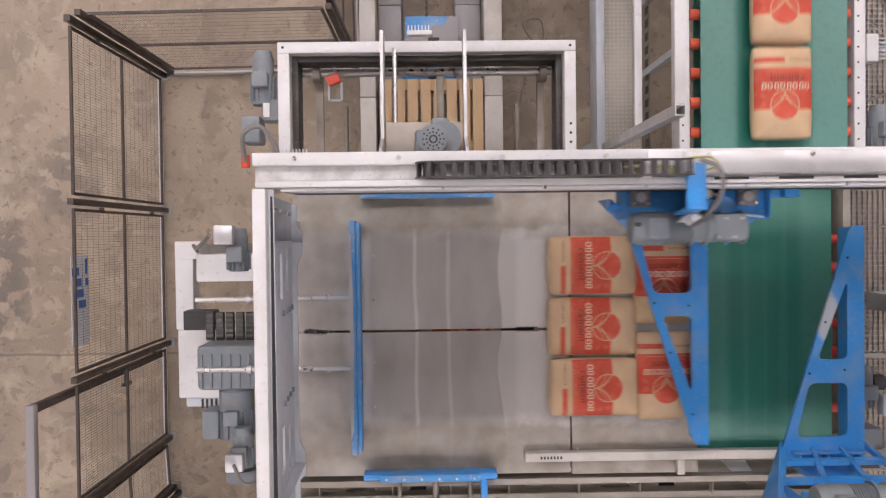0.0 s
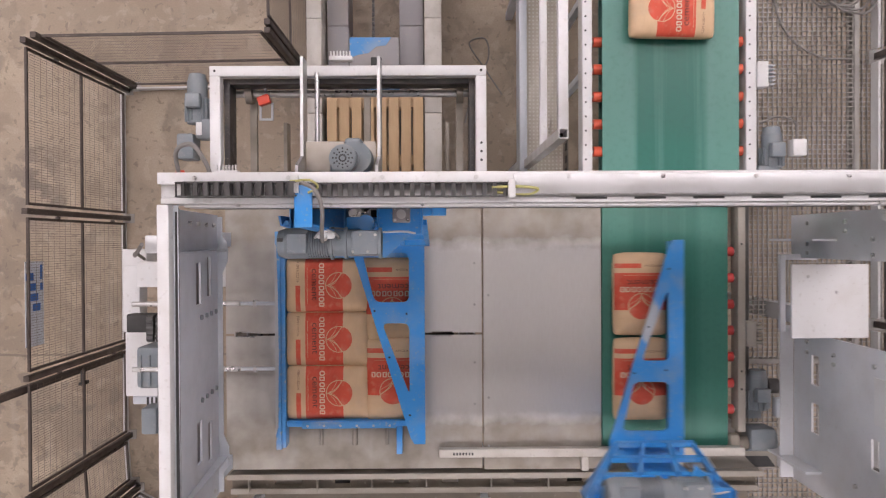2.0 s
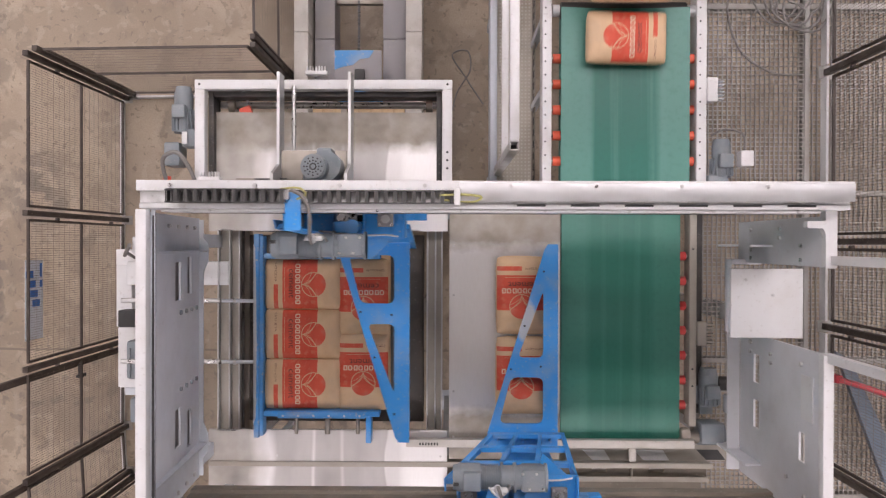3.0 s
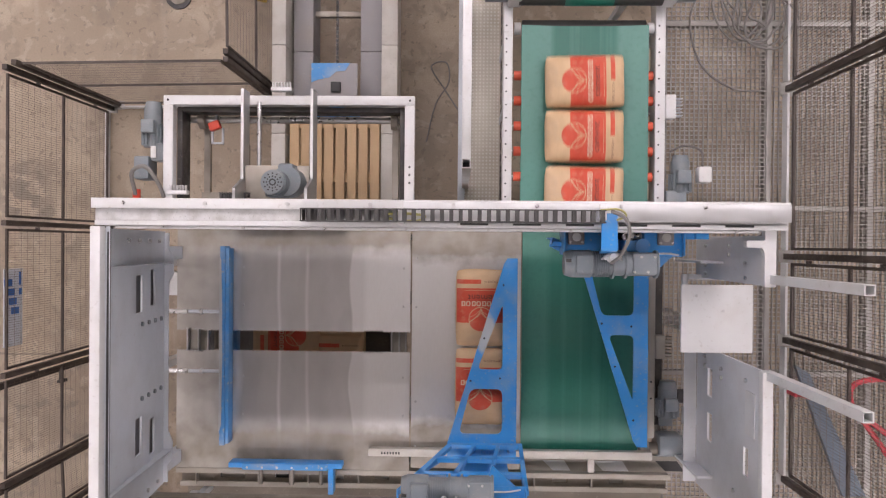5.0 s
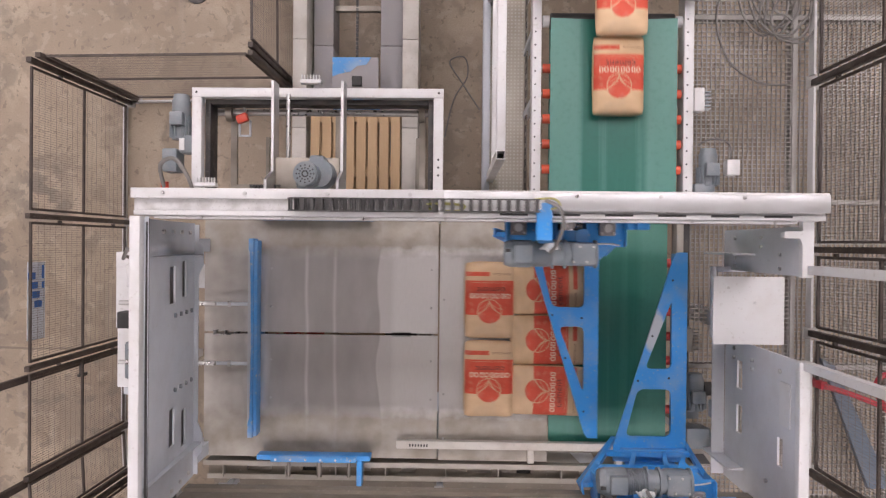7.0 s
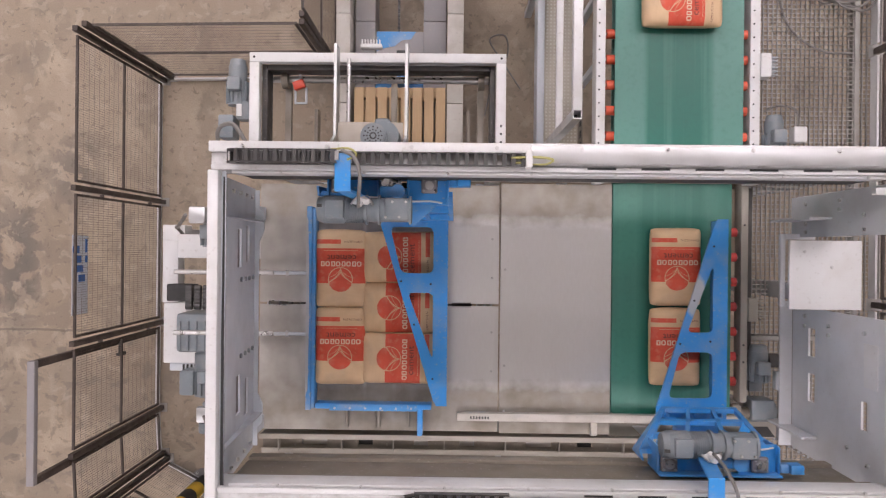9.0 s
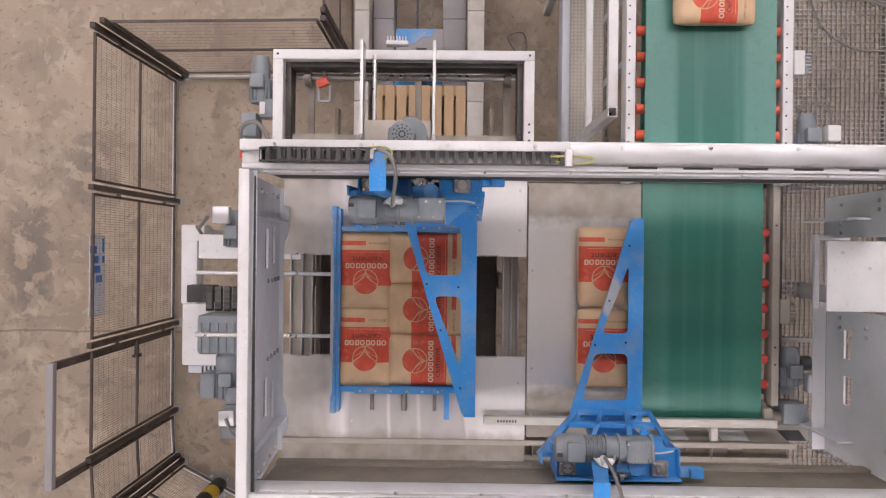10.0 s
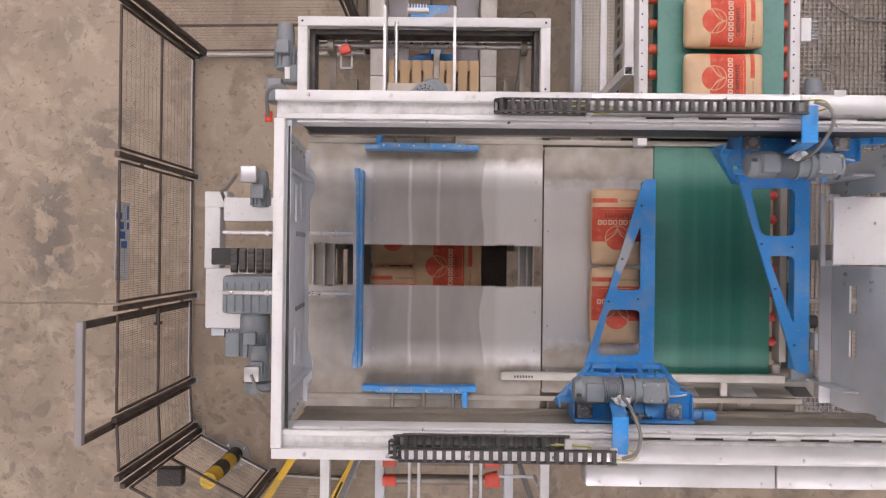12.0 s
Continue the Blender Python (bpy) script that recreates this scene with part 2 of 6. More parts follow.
RAILDUST = metal("dusty_steel", (0.37, 0.34, 0.30), 0.5, (1, 1, 1), 12, 0.1, 0.75)
STEEL = metal("machined_steel", (0.62, 0.62, 0.62), 0.3, (1, 1, 1), 25, 0.1, 0.25)
GALV = metal("galvanised_steel", (0.62, 0.63, 0.64), 0.42, (1, 1, 1), 14, 0.12, 0.25)
GRATE = metal("galvanised_grating", (0.46, 0.45, 0.43), 0.55, (1, 1, 1), 14, 0.1, 0.45)
BLACKSTEEL = paint("black_powder_coat", (0.035, 0.033, 0.033), (0.20, 0.17, 0.13), 0.5, 0.3, 7.0)
MESHWIRE = flat("brown_wire", (0.12, 0.092, 0.07), 0.55)
# dusty steel, its colour darkened for the shade inside the lift opening
SHADEDSTEEL = paint("shaded_dusty_steel", (0.085, 0.078, 0.072), (0.20, 0.17, 0.14), 0.5, 0.4, 5.0)
FENCEBROWN = paint("dark_brown_powder_coat", (0.050, 0.037, 0.032), (0.20, 0.16, 0.12), 0.5, 0.3, 7.0)
PLASTIC = flat("black_plastic", (0.045, 0.043, 0.042), 0.45, 0.0, 0.4)
DARK = flat("dark_rubber", (0.03, 0.03, 0.03), 0.6)
RAILRED = paint("red_rail_paint", (0.42, 0.03, 0.045), (0.2, 0.1, 0.09), 0.4, 0.3)
STRINGER = paint("blue_grey_paint", (0.13, 0.165, 0.21), (0.2, 0.19, 0.18), 0.45, 0.3)
RED = flat("red_plastic", (0.66, 0.07, 0.035), 0.35, 0.0, 0.2)
ORANGE = flat("orange_red_roller", (0.72, 0.11, 0.05), 0.4, 0.0, 0.25)
ROLLERRED = flat("red_roller", (0.58, 0.055, 0.05), 0.4, 0.0, 0.25)
YELLOW = paint("yellow_paint", (0.80, 0.52, 0.03), (0.3, 0.24, 0.12), 0.45, 0.4)
CABLE = flat("grey_cable", (0.20, 0.19, 0.18), 0.5)
WIREYELLOW = flat("yellow_green_wire", (0.42, 0.40, 0.14), 0.45)
BELTA = belt_rubber("green_belt", (0.012, 0.135, 0.100), (0.11, 0.275, 0.235), 2.23, 0.75)
BELTB = belt_rubber("dark_green_belt", (0.017, 0.142, 0.102), (0.06, 0.22, 0.17), 2.24, 0.6)
WOOD = wood("pallet_wood", (0.46, 0.32, 0.18), (0.60, 0.44, 0.27))
PAPER = bag_paper()
INKWHITE = flat("pale_print", (0.72, 0.54, 0.40), 0.6, 0.0, 0.1)
INKDARK = flat("dark_print", (0.13, 0.04, 0.03), 0.6, 0.0, 0.1)
TRACKGREY = paint("dusty_grey_paint", (0.27, 0.26, 0.27), (0.30, 0.26, 0.22), 0.5, 0.5, 3.0)
DUSTBROWN = paint("cement_dusted_steel", (0.20, 0.175, 0.14), (0.30, 0.26, 0.21), 0.6, 0.6, 5.0)
RAILPALE = paint("cement_dusted_grey_paint", (0.36, 0.335, 0.29), (0.28, 0.245, 0.2), 0.55, 0.6, 5.0)
RAILLIGHT = paint("dusty_pale_paint", (0.50, 0.48, 0.44), (0.34, 0.30, 0.25), 0.5, 0.5, 5.0)
CHEQUER = chequer()
WALLPAINT = paint("hall_wall", (0.55, 0.54, 0.52), (0.35, 0.33, 0.3), 0.7, 0.2, 1.0)
ROOFSHEET = paint("roof_sheet", (0.55, 0.54, 0.53), (0.4, 0.4, 0.4), 0.6, 0.2, 1.0)
DAY = glow("daylight_sheet", (1.0, 0.905, 0.94), SKYLIGHT)
SIGNWHITE = flat("white_sign", (0.70, 0.74, 0.80), 0.5)
SIGNBLUE = flat("blue_print", (0.03, 0.16, 0.52), 0.5)


# ---- mesh helpers ----
def box(bm, x0, x1, y0, y1, z0, z1, bevel=0.0):
    vs = [bm.verts.new((x, y, z)) for x in (x0, x1) for y in (y0, y1) for z in (z0, z1)]
    fs = [bm.faces.new([vs[i] for i in q]) for q in ((0, 1, 3, 2), (4, 6, 7, 5), (0, 4, 5, 1), (2, 3, 7, 6), (0, 2, 6, 4), (1, 5, 7, 3))]
    if bevel:
        bmesh.ops.bevel(bm, geom=list({e for f in fs for e in f.edges}), offset=bevel, segments=2, profile=0.5, affect="EDGES")


def cyl(bm, a, b, r, n=16, r2=None):
    """A cylinder from a to b."""
    a, b = Vector(a), Vector(b)
    d = b - a
    m = Matrix.Translation((a + b) / 2) @ d.to_track_quat("Z", "Y").to_matrix().to_4x4()
    bmesh.ops.create_cone(bm, cap_ends=True, segments=n, radius1=r, radius2=r if r2 is None else r2, depth=d.length, matrix=m)


def prism(bm, outline, z0, z1):
    """An upright prism on an outline, counter-clockwise."""
    lo = [bm.verts.new((x, y, z0)) for x, y in outline]
    hi = [bm.verts.new((x, y, z1)) for x, y in outline]
    n = len(outline)
    bm.faces.new(hi)
    bm.faces.new(lo[::-1])
    for i in range(n):
        bm.faces.new((lo[i], lo[(i + 1) % n], hi[(i + 1) % n], hi[i]))


def rounded(points, r, n=4):
    """An outline with its corners rounded by about r."""
    out = []
    for i, p in enumerate(points):
        p = Vector(p)
        a, b = Vector(points[i - 1]) - p, Vector(points[(i + 1) % len(points)]) - p
        k = min(r, a.length * 0.45, b.length * 0.45)
        p0, p1 = p + a.normalized() * k, p + b.normalized() * k
        for j in range(n + 1):
            s = j / n
            out.append(tuple((1 - s) ** 2 * p0 + 2 * s * (1 - s) * p + s * s * p1))
    return out


def pierced(bm, outer, holes, z0, z1):
    """A plate with holes, standing on z0 and reaching z1."""
    edges = []
    for ring in (outer, *holes):
        vs = [bm.verts.new((x, y, z1)) for x, y in ring]
        edges += [bm.edges.new((vs[i - 1], vs[i])) for i in range(len(vs))]
    made = bmesh.ops.triangle_fill(bm, use_beauty=True, use_dissolve=False, edges=edges)
    faces = [g for g in made["geom"] if isinstance(g, bmesh.types.BMFace)]
    for f in faces:
        f.normal_update()
    got = bmesh.ops.extrude_face_region(bm, geom=faces)
    bmesh.ops.translate(bm, verts=[g for g in got["geom"] if isinstance(g, bmesh.types.BMVert)], vec=(0, 0, z0 - z1))
    bmesh.ops.recalc_face_normals(bm, faces=bm.faces[:])


def turned(bm, m):
    bmesh.ops.transform(bm, matrix=m, verts=bm.verts[:])


def pipe(bm, points, r, n=8):
    """A round bar or cable along points."""
    pts = [Vector(p) for p in points]
    rings = []
    for i, p in enumerate(pts):
        d = (pts[min(i + 1, len(pts) - 1)] - pts[max(i - 1, 0)]).normalized()
        q = d.to_track_quat("Z", "Y")
        rings.append([bm.verts.new(p + q @ Vector((r * math.cos(k * math.tau / n), r * math.sin(k * math.tau / n), 0))) for k in range(n)])
    for a, b in zip(rings, rings[1:]):
        for k in range(n):
            bm.faces.new((a[k], a[(k + 1) % n], b[(k + 1) % n], b[k]))
    bm.faces.new(rings[0][::-1])
    bm.faces.new(rings[-1])


def curve_points(points, n=6):
    """A smooth line through points (Catmull-Rom)."""
    p = [Vector(q) for q in points]
    p = [2 * p[0] - p[1], *p, 2 * p[-1] - p[-2]]
    out = []
    for i in range(1, len(p) - 2):
        for j in range(n):
            s = j / n
            out.append(0.5 * ((2 * p[i]) + (p[i + 1] - p[i - 1]) * s + (2 * p[i - 1] - 5 * p[i] + 4 * p[i + 1] - p[i + 2]) * s * s
                              + (3 * p[i] - p[i - 1] - 3 * p[i + 1] + p[i + 2]) * s ** 3))
    return out + [p[-2]]


def mesh_of(name, bm, material, smooth=False):
    me = bpy.data.meshes.new(name)
    bmesh.ops.recalc_face_normals(bm, faces=bm.faces[:])
    bm.to_mesh(me)
    bm.free()
    me.materials.append(material)
    if smooth:
        for f in me.polygons:
            f.use_smooth = True
        me.set_sharp_from_angle(angle=radians(35))
    return me


def part(name, bm, material, parent, label="", smooth=True):
    ob = new(name, mesh_of(name, bm, material, smooth))
    ob.parent = parent
    return tagged(ob, label)


def share(name, me, parent, m):
    ob = new(name, me)
    ob.parent = parent
    ob.matrix_basis = m
    return ob


def thing(name, label, category, group="", at=None, kind=""):
    ob = new(name)
    ob.empty_display_size = 0.1
    if at is not None:
        ob.matrix_basis = at
    return tagged(ob, label, category, group, kind)


def solid(name, bm, material, label, category="", kind="", group="", smooth=True):
    return tagged(new(name, mesh_of(name, bm, material, smooth)), label, category, group, kind)


def bars(bm, rects, z0, z1):
    for x0, x1, y0, y1 in rects:
        box(bm, x0, x1, y0, y1, z0, z1)


# ---- the hall ----
def hall():
    bm = bmesh.new()
    box(bm, -12, 14, -12, 14, -0.3, 0)
    solid("floor", bm, CONCRETE, "worn brown-grey concrete floor with stains", kind="structure")
    for n, d in (("wall_north", (-12, 14, 14, 14.3)), ("wall_south", (-12, 14, -12.3, -12)), ("wall_west", (-12.3, -12, -12, 14)), ("wall_east", (14, 14.3, -12, 14))):
        bm = bmesh.new()
        box(bm, *d, -0.3, 12.4)
        solid(n, bm, WALLPAINT, "plain painted hall wall", kind="structure")
    # unseen roof: opaque sheets, with assumed daylight strips between them, placed to suit reflections
    ys = [-12, -10.6, -9.0, -7.1, -5.5, -0.05, 0.1, 2.9, 4.9, 7.0, 8.6, 10.6, 12.2, 14]
    bm = bmesh.new()
    for i in range(0, len(ys) - 1, 2):
        box(bm, -12, 14, ys[i], ys[i + 1], 12.0, 12.1)
    # purlins added close together to band the reflection in the steel
    for k in range(16):
        x = -11 + k * 1.6
        box(bm, x - 0.14, x + 0.14, -12, 14, 11.6, 12.0)
    solid("ceiling", bm, ROOFSHEET, "unseen grey sheet roof with steel purlins", kind="structure")
    bm = bmesh.new()
    for i in range(1, len(ys) - 1, 2):
        box(bm, -12, 14, ys[i], ys[i + 1], 12.02, 12.06)
    solid("skylight", bm, DAY, "assumed strips of translucent daylight sheet in the unseen roof", kind="structure")


hall()

TZ = 2.73          # top of the steel table
BZ1, BZ2 = 2.87, 2.715   # tops of the two belts


# ---- the layer table ----
def plates():
    made = []
    for nm, y0, y1 in (("sliding_plate", -0.628, 0.285), ("sliding_plate", -1.61, -0.645)):
        th = thing(nm, "bare steel sliding plate of the layer table, scuffed", "steel plate", "sliding plates")
        bm = bmesh.new()
        inner, outer = (y0, y1) if y0 > -1 else (y1, y0)
        s = 1 if y0 > -1 else -1
        notch = 0.012 * s
        ring = [(-0.93, outer), (-0.93, inner), (-0.86, inner), (-0.86, inner + notch), (-0.72, inner + notch), (-0.72, inner), (0.55, inner), (0.55, inner + notch), (0.70, inner + notch), (0.70, inner), (0.912, inner), (0.912, outer)]
        if s < 0:
            ring = ring[::-1]
        prism(bm, ring, TZ - 0.012, TZ)
        part("plate", bm, SHEET, th, smooth=False)
        bm = bmesh.new()
        box(bm, -0.93, 0.912, inner + 0.004 * s, inner + 0.016 * s, TZ - 0.04, TZ - 0.013) if s > 0 else box(bm, -0.93, 0.912, inner - 0.016, inner - 0.004, TZ - 0.04, TZ - 0.013)
        part("edge_stiffener", bm, STEEL, th)
        for bx in (0.86, -0.4):
            for k in (0.2, 0.5):
                bm = bmesh.new()
                cyl(bm, (bx, inner + s * k, TZ), (bx, inner + s * k, TZ + 0.003), 0.009, 10)
                part("screw", bm, STEEL, th)
        made.append(th)
    return made


def fixed_table():
    th = thing("transfer_plate", "fixed bare steel transfer plate between the layer table and belt", "steel plate")
    bm = bmesh.new()
    box(bm, 0.925, 1.775, -1.62, 0.30, TZ - 0.015, TZ)
    part("plate", bm, SHEET, th, smooth=False)
    bm = bmesh.new()
    box(bm, 0.93, 1.76, -1.6, 0.28, TZ - 0.12, TZ - 0.02)
    part("support_frame", bm, RAILDUST, th)
    for y in (-1.45, -1.1, -0.36, 0.02):
        for x in (0.96,):
            bm = bmesh.new()
            cyl(bm, (x, y, TZ), (x, y, TZ + 0.004), 0.009, 10)
            part("screw", bm, STEEL, th)
    # guide rail along the foot of the bags
    g = thing("guide_rail", "pale steel guide rail bolted along the table edge", "guide rail")
    bm = bmesh.new()
    box(bm, 0.60, 2.79, -1.515, -1.455, TZ + 0.004, TZ + 0.075, 0.006)
    part("rail", bm, RAILLIGHT, g)
    bm = bmesh.new()
    for i in range(7):
        box(bm, 0.70 + i * 0.022, 0.712 + i * 0.022, -1.497, -1.478, TZ + 0.075, TZ + 0.0765)
    part("printed_mark", bm, DARK, g, "dark unreadable printed mark")
    for x in (1.62, 2.3):
        bm = bmesh.new()
        box(bm, x, x + 0.05, -1.62, -1.515, TZ + 0.01, TZ + 0.06, 0.004)
        part("bracket", bm, RAILLIGHT, g)


def tray(name, y0, y1):
    """The dusty channel with windows that runs along the table."""
    th = thing(name, "dusty steel channel with rectangular cut-outs along the table", "channel", "machine channels")
    s = 1 if y0 < y1 else -1
    lo, hi = min(y0, y1), max(y0, y1)
    holes = []
    for i, x in enumerate((-0.62, -0.18, 0.26, 0.62, 1.15, 1.55, 2.05, 2.5)):
        w = (0.20, 0.12, 0.12, 0.12)[i % 4]
        holes.append([(x, lo + 0.04), (x + w, lo + 0.04), (x + w, hi - 0.04), (x, hi - 0.04)])
    bm = bmesh.new()
    pierced(bm, [(-0.93, lo), (2.95, lo), (2.95, hi), (-0.93, hi)], holes, 2.58, 2.59)
    part("web", bm, DUSTBROWN, th, smooth=False)
    # added plates give the open windows their bright or shaded look
    for i, ring in enumerate(holes):
        bm = bmesh.new()
        box(bm, ring[0][0] + 0.004, ring[1][0] - 0.004, lo + 0.03, hi - 0.03, 2.55, 2.56)
        part("window_plate", bm, DARK if i % 4 == 1 else RAILLIGHT, th, "added dark plate for a shaded window" if i % 4 == 1 else "added pale plate for a bright window", smooth=False)
    for y, z1 in ((y0, 2.74), (y1, 2.64)):
        bm = bmesh.new()
        box(bm, -0.93, 2.95, y - 0.02, y + 0.02, z1 - 0.012, z1, 0.003)
        box(bm, -0.93, 2.95, y - 0.004, y + 0.004, 2.5, z1 - 0.012)
        part("flange", bm, RAILPALE, th)
    if s < 0:
        bm = bmesh.new()
        box(bm, -0.93, 2.95, y1 - 0.42, y1, 2.44, 2.455)
        part("apron", bm, DUSTBROWN, th, smooth=False)
        bm = bmesh.new()
        box(bm, 1.79, 3.10, -1.66, -1.53, 2.60, 2.615)
        cv = part("cover_sheet", bm, RAILPALE, th, smooth=False)
        # white colour stands in for the bright reflection on these steel plates
        for x0, x1 in ((2.02, 2.16), (2.42, 2.62)):
            bm = bmesh.new()
            prism(bm, [(x0 + 0.03, -1.655), (x1 + 0.03, -1.655), (x1 - 0.02, -1.575), (x0 - 0.05, -1.575)], 2.616, 2.622)
            part("bright_plate", bm, WHITE, cv, "small steel plate, its bright reflection painted white", smooth=False)
        bm = bmesh.new()
        prism(bm, [(2.94, -1.65), (3.09, -1.65), (3.03, -1.57), (2.86, -1.57)], 2.616, 2.619)
        part("opening", bm, DARK, cv, "dark opening in the sheet", smooth=False)
    if s < 0:
        bm = bmesh.new()
        cyl(bm, (-0.7, (y1 * 2 - y0), 2.75), (2.9, (y1 * 2 - y0), 2.75), 0.03, 14)
        part("guide_tube", bm, DUSTBROWN, th)
    for x in (-0.80, -0.30, 0.1, 0.5, 0.98, 1.4, 1.9, 2.35):
        bm = bmesh.new()
        box(bm, x, x + 0.008, lo, hi, 2.59, 2.66)
        part("rib", bm, RAILPALE, th)
    return th


PLATES = plates()
fixed_table()
tray("machine_channel", -1.665, -1.80)
tray("machine_channel", 0.335, 0.46)


def table_legs():
    for x, y in ((-0.85, -1.72), (0.92, -1.72), (-0.85, 0.42), (0.92, 0.42), (2.88, -1.72), (2.88, 0.42)):
        th = thing("support_post", "light grey square steel post of the machine frame", "post", "machine posts", at=pose(x, y, 0))
        bm = bmesh.new()
        box(bm, -0.05, 0.05, -0.05, 0.05, 0.012, 2.5 if y < 0 or x > 2 else 2.83, 0.006)
        part("post", bm, GREY, th)
        bm = bmesh.new()
        box(bm, -0.11, 0.11, -0.11, 0.11, 0.0, 0.012)
        part("foot_plate", bm, GREY, th)


table_legs()


# ---- belts ----
def belt_conveyor_feed():
    th = thing("feed_conveyor", "green belt conveyor with red side rollers and white frame", "conveyor")
    bm = bmesh.new()
    # troughed belt: flat middle with rising sides
    prof = [(-0.478, 0.035), (-0.30, 0.012), (-0.17, 0.0), (0.17, 0.0), (0.30, 0.012), (0.478, 0.035)]
    top, low = [], []
    n = 10
    for j in range(n + 1):
        y = 0.42 + (1.80 - 0.42) * j / n
        top.append([bm.verts.new((2.23 + x, y, BZ1 + z)) for x, z in prof])
        low.append([bm.verts.new((2.23 + x, y, BZ1 + z - 0.012)) for x, z in prof])
    for j in range(n):
        for i in range(5):
            bm.faces.new((top[j][i], top[j][i + 1], top[j + 1][i + 1], top[j + 1][i]))
            bm.faces.new((low[j][i], low[j + 1][i], low[j + 1][i + 1], low[j][i + 1]))
    part("belt", bm, BELTA, th, "green rubber belt, worn pale along the sides")
    for y in (0.43, 1.80):
        bm = bmesh.new()
        cyl(bm, (1.76, y, BZ1 - 0.065), (2.70, y, BZ1 - 0.065), 0.062, 20)
        part("drum", bm, DARK, th)
        for x in (1.70, 2.72):
            bm = bmesh.new()
            cyl(bm, (x, y, BZ1 - 0.065), (x + 0.05, y, BZ1 - 0.065), 0.045, 14)
            part("bearing", bm, WHITE, th)
    for x0, x1 in ((1.615, 1.685), (2.765, 2.84)):
        bm = bmesh.new()
        box(bm, x0, x1, 0.30, 2.0, 2.72, 2.885, 0.006)
        part("side_frame", bm, WHITE, th)
        for k in range(14):
            bm = bmesh.new()
            y = 0.5 + k * 0.1
            cyl(bm, ((x0 + x1) / 2 - 0.012, y, 2.885), ((x0 + x1) / 2 - 0.012, y, 2.888), 0.007, 8)
            part("bolt_hole", bm, DARK, th)
    for k in range(5):
        y = 0.66 + k * 0.193
        for x0, x1 in ((1.70, 1.765), (2.70, 2.755)):
            bm = bmesh.new()
            cyl(bm, (x0, y, 2.83), (x1, y, 2.83), 0.036, 18)
            r = part("side_roller", bm, ORANGE, th, "orange-red plastic roller")
            bm = bmesh.new()
            cyl(bm, (x0 - 0.03, y, 2.83), (x1 + 0.03, y, 2.83), 0.01, 10)
            part("axle", bm, STEEL, r)
    bm = bmesh.new()
    box(bm, 2.84, 2.92, 1.10, 1.28, 2.80, 2.90, 0.008)
    bx = part("sensor_box", bm, WHITE, th, "white sensor box with fins")
    for k in range(6):
        bm = bmesh.new()
        box(bm, 2.92, 2.97, 1.12 + k * 0.026, 1.126 + k * 0.026, 2.81, 2.89)
        part("fin", bm, GREY, bx)
    for y in (0.45, 1.2, 1.75):
        bm = bmesh.new()
        box(bm, 1.63, 1.68, y, y + 0.05, 0.6, 2.72)
        part("leg", bm, GREY, th)
        bm = bmesh.new()
        box(bm, 2.79, 2.83, y, y + 0.05, 0.6, 2.72)
        part("leg", bm, GREY, th)
    # the return strand closes the underside
    bm = bmesh.new()
    box(bm, 1.76, 2.70, 0.43, 1.80, BZ1 - 0.14, BZ1 - 0.128)
    part("return_strand", bm, BELTA, th)


def belt_conveyor_upper():
    th = thing("upper_conveyor", "inclined belt conveyor end with dark drum and white bearings", "conveyor")
    bm = bmesh.new()
    cyl(bm, (1.72, 2.02, 3.0), (2.78, 2.02, 3.0), 0.10, 28)
    part("drum", bm, DARK, th, "black rubber drum")
    bm = bmesh.new()
    cyl(bm, (2.06, 2.02, 3.0), (2.16, 2.02, 3.0), 0.104, 28)
    cyl(bm, (2.16, 2.02, 3.0), (2.42, 2.02, 3.0), 0.103, 28)
    part("belt_wrap", bm, BELTA, th)
    bm = bmesh.new()
    box(bm, 1.80, 2.70, 2.02, 6.6, 3.088, 3.1)
    part("belt", bm, BELTA, th)
    for x in (1.64, 2.78):
        bm = bmesh.new()
        box(bm, x, x + 0.10, 1.93, 2.16, 2.9, 3.12, 0.012)
        part("bearing_block", bm, WHITE, th)
        bm = bmesh.new()
        box(bm, x, x + 0.08, 2.16, 6.6, 2.9, 3.08, 0.008)
        part("side_frame", bm, WHITE, th)
        bm = bmesh.new()
        cyl(bm, (x - 0.03, 2.02, 3.0), (x + 0.13, 2.02, 3.0), 0.03, 14)
        part("shaft", bm, STEEL, th)
    for x, s in ((1.56, -1), (2.95, 1)):
        bm = bmesh.new()
        cyl(bm, (x - 0.09, 2.05, 2.95), (x + 0.09, 2.05, 2.95), 0.09, 20)
        box(bm, x - 0.1, x + 0.1, 2.08, 2.26, 2.86, 3.05, 0.02)
        part("gearbox", bm, MOTOR, th, "grey geared motor")
    for y in (2.4, 4.3, 6.4):
        bm = bmesh.new()
        box(bm, 1.66, 1.72, y, y + 0.06, 0, 2.9)
        part("leg", bm, GREY, th)
        bm = bmesh.new()
        box(bm, 2.79, 2.85, y, y + 0.06, 0, 2.9)
        part("leg", bm, GREY, th)


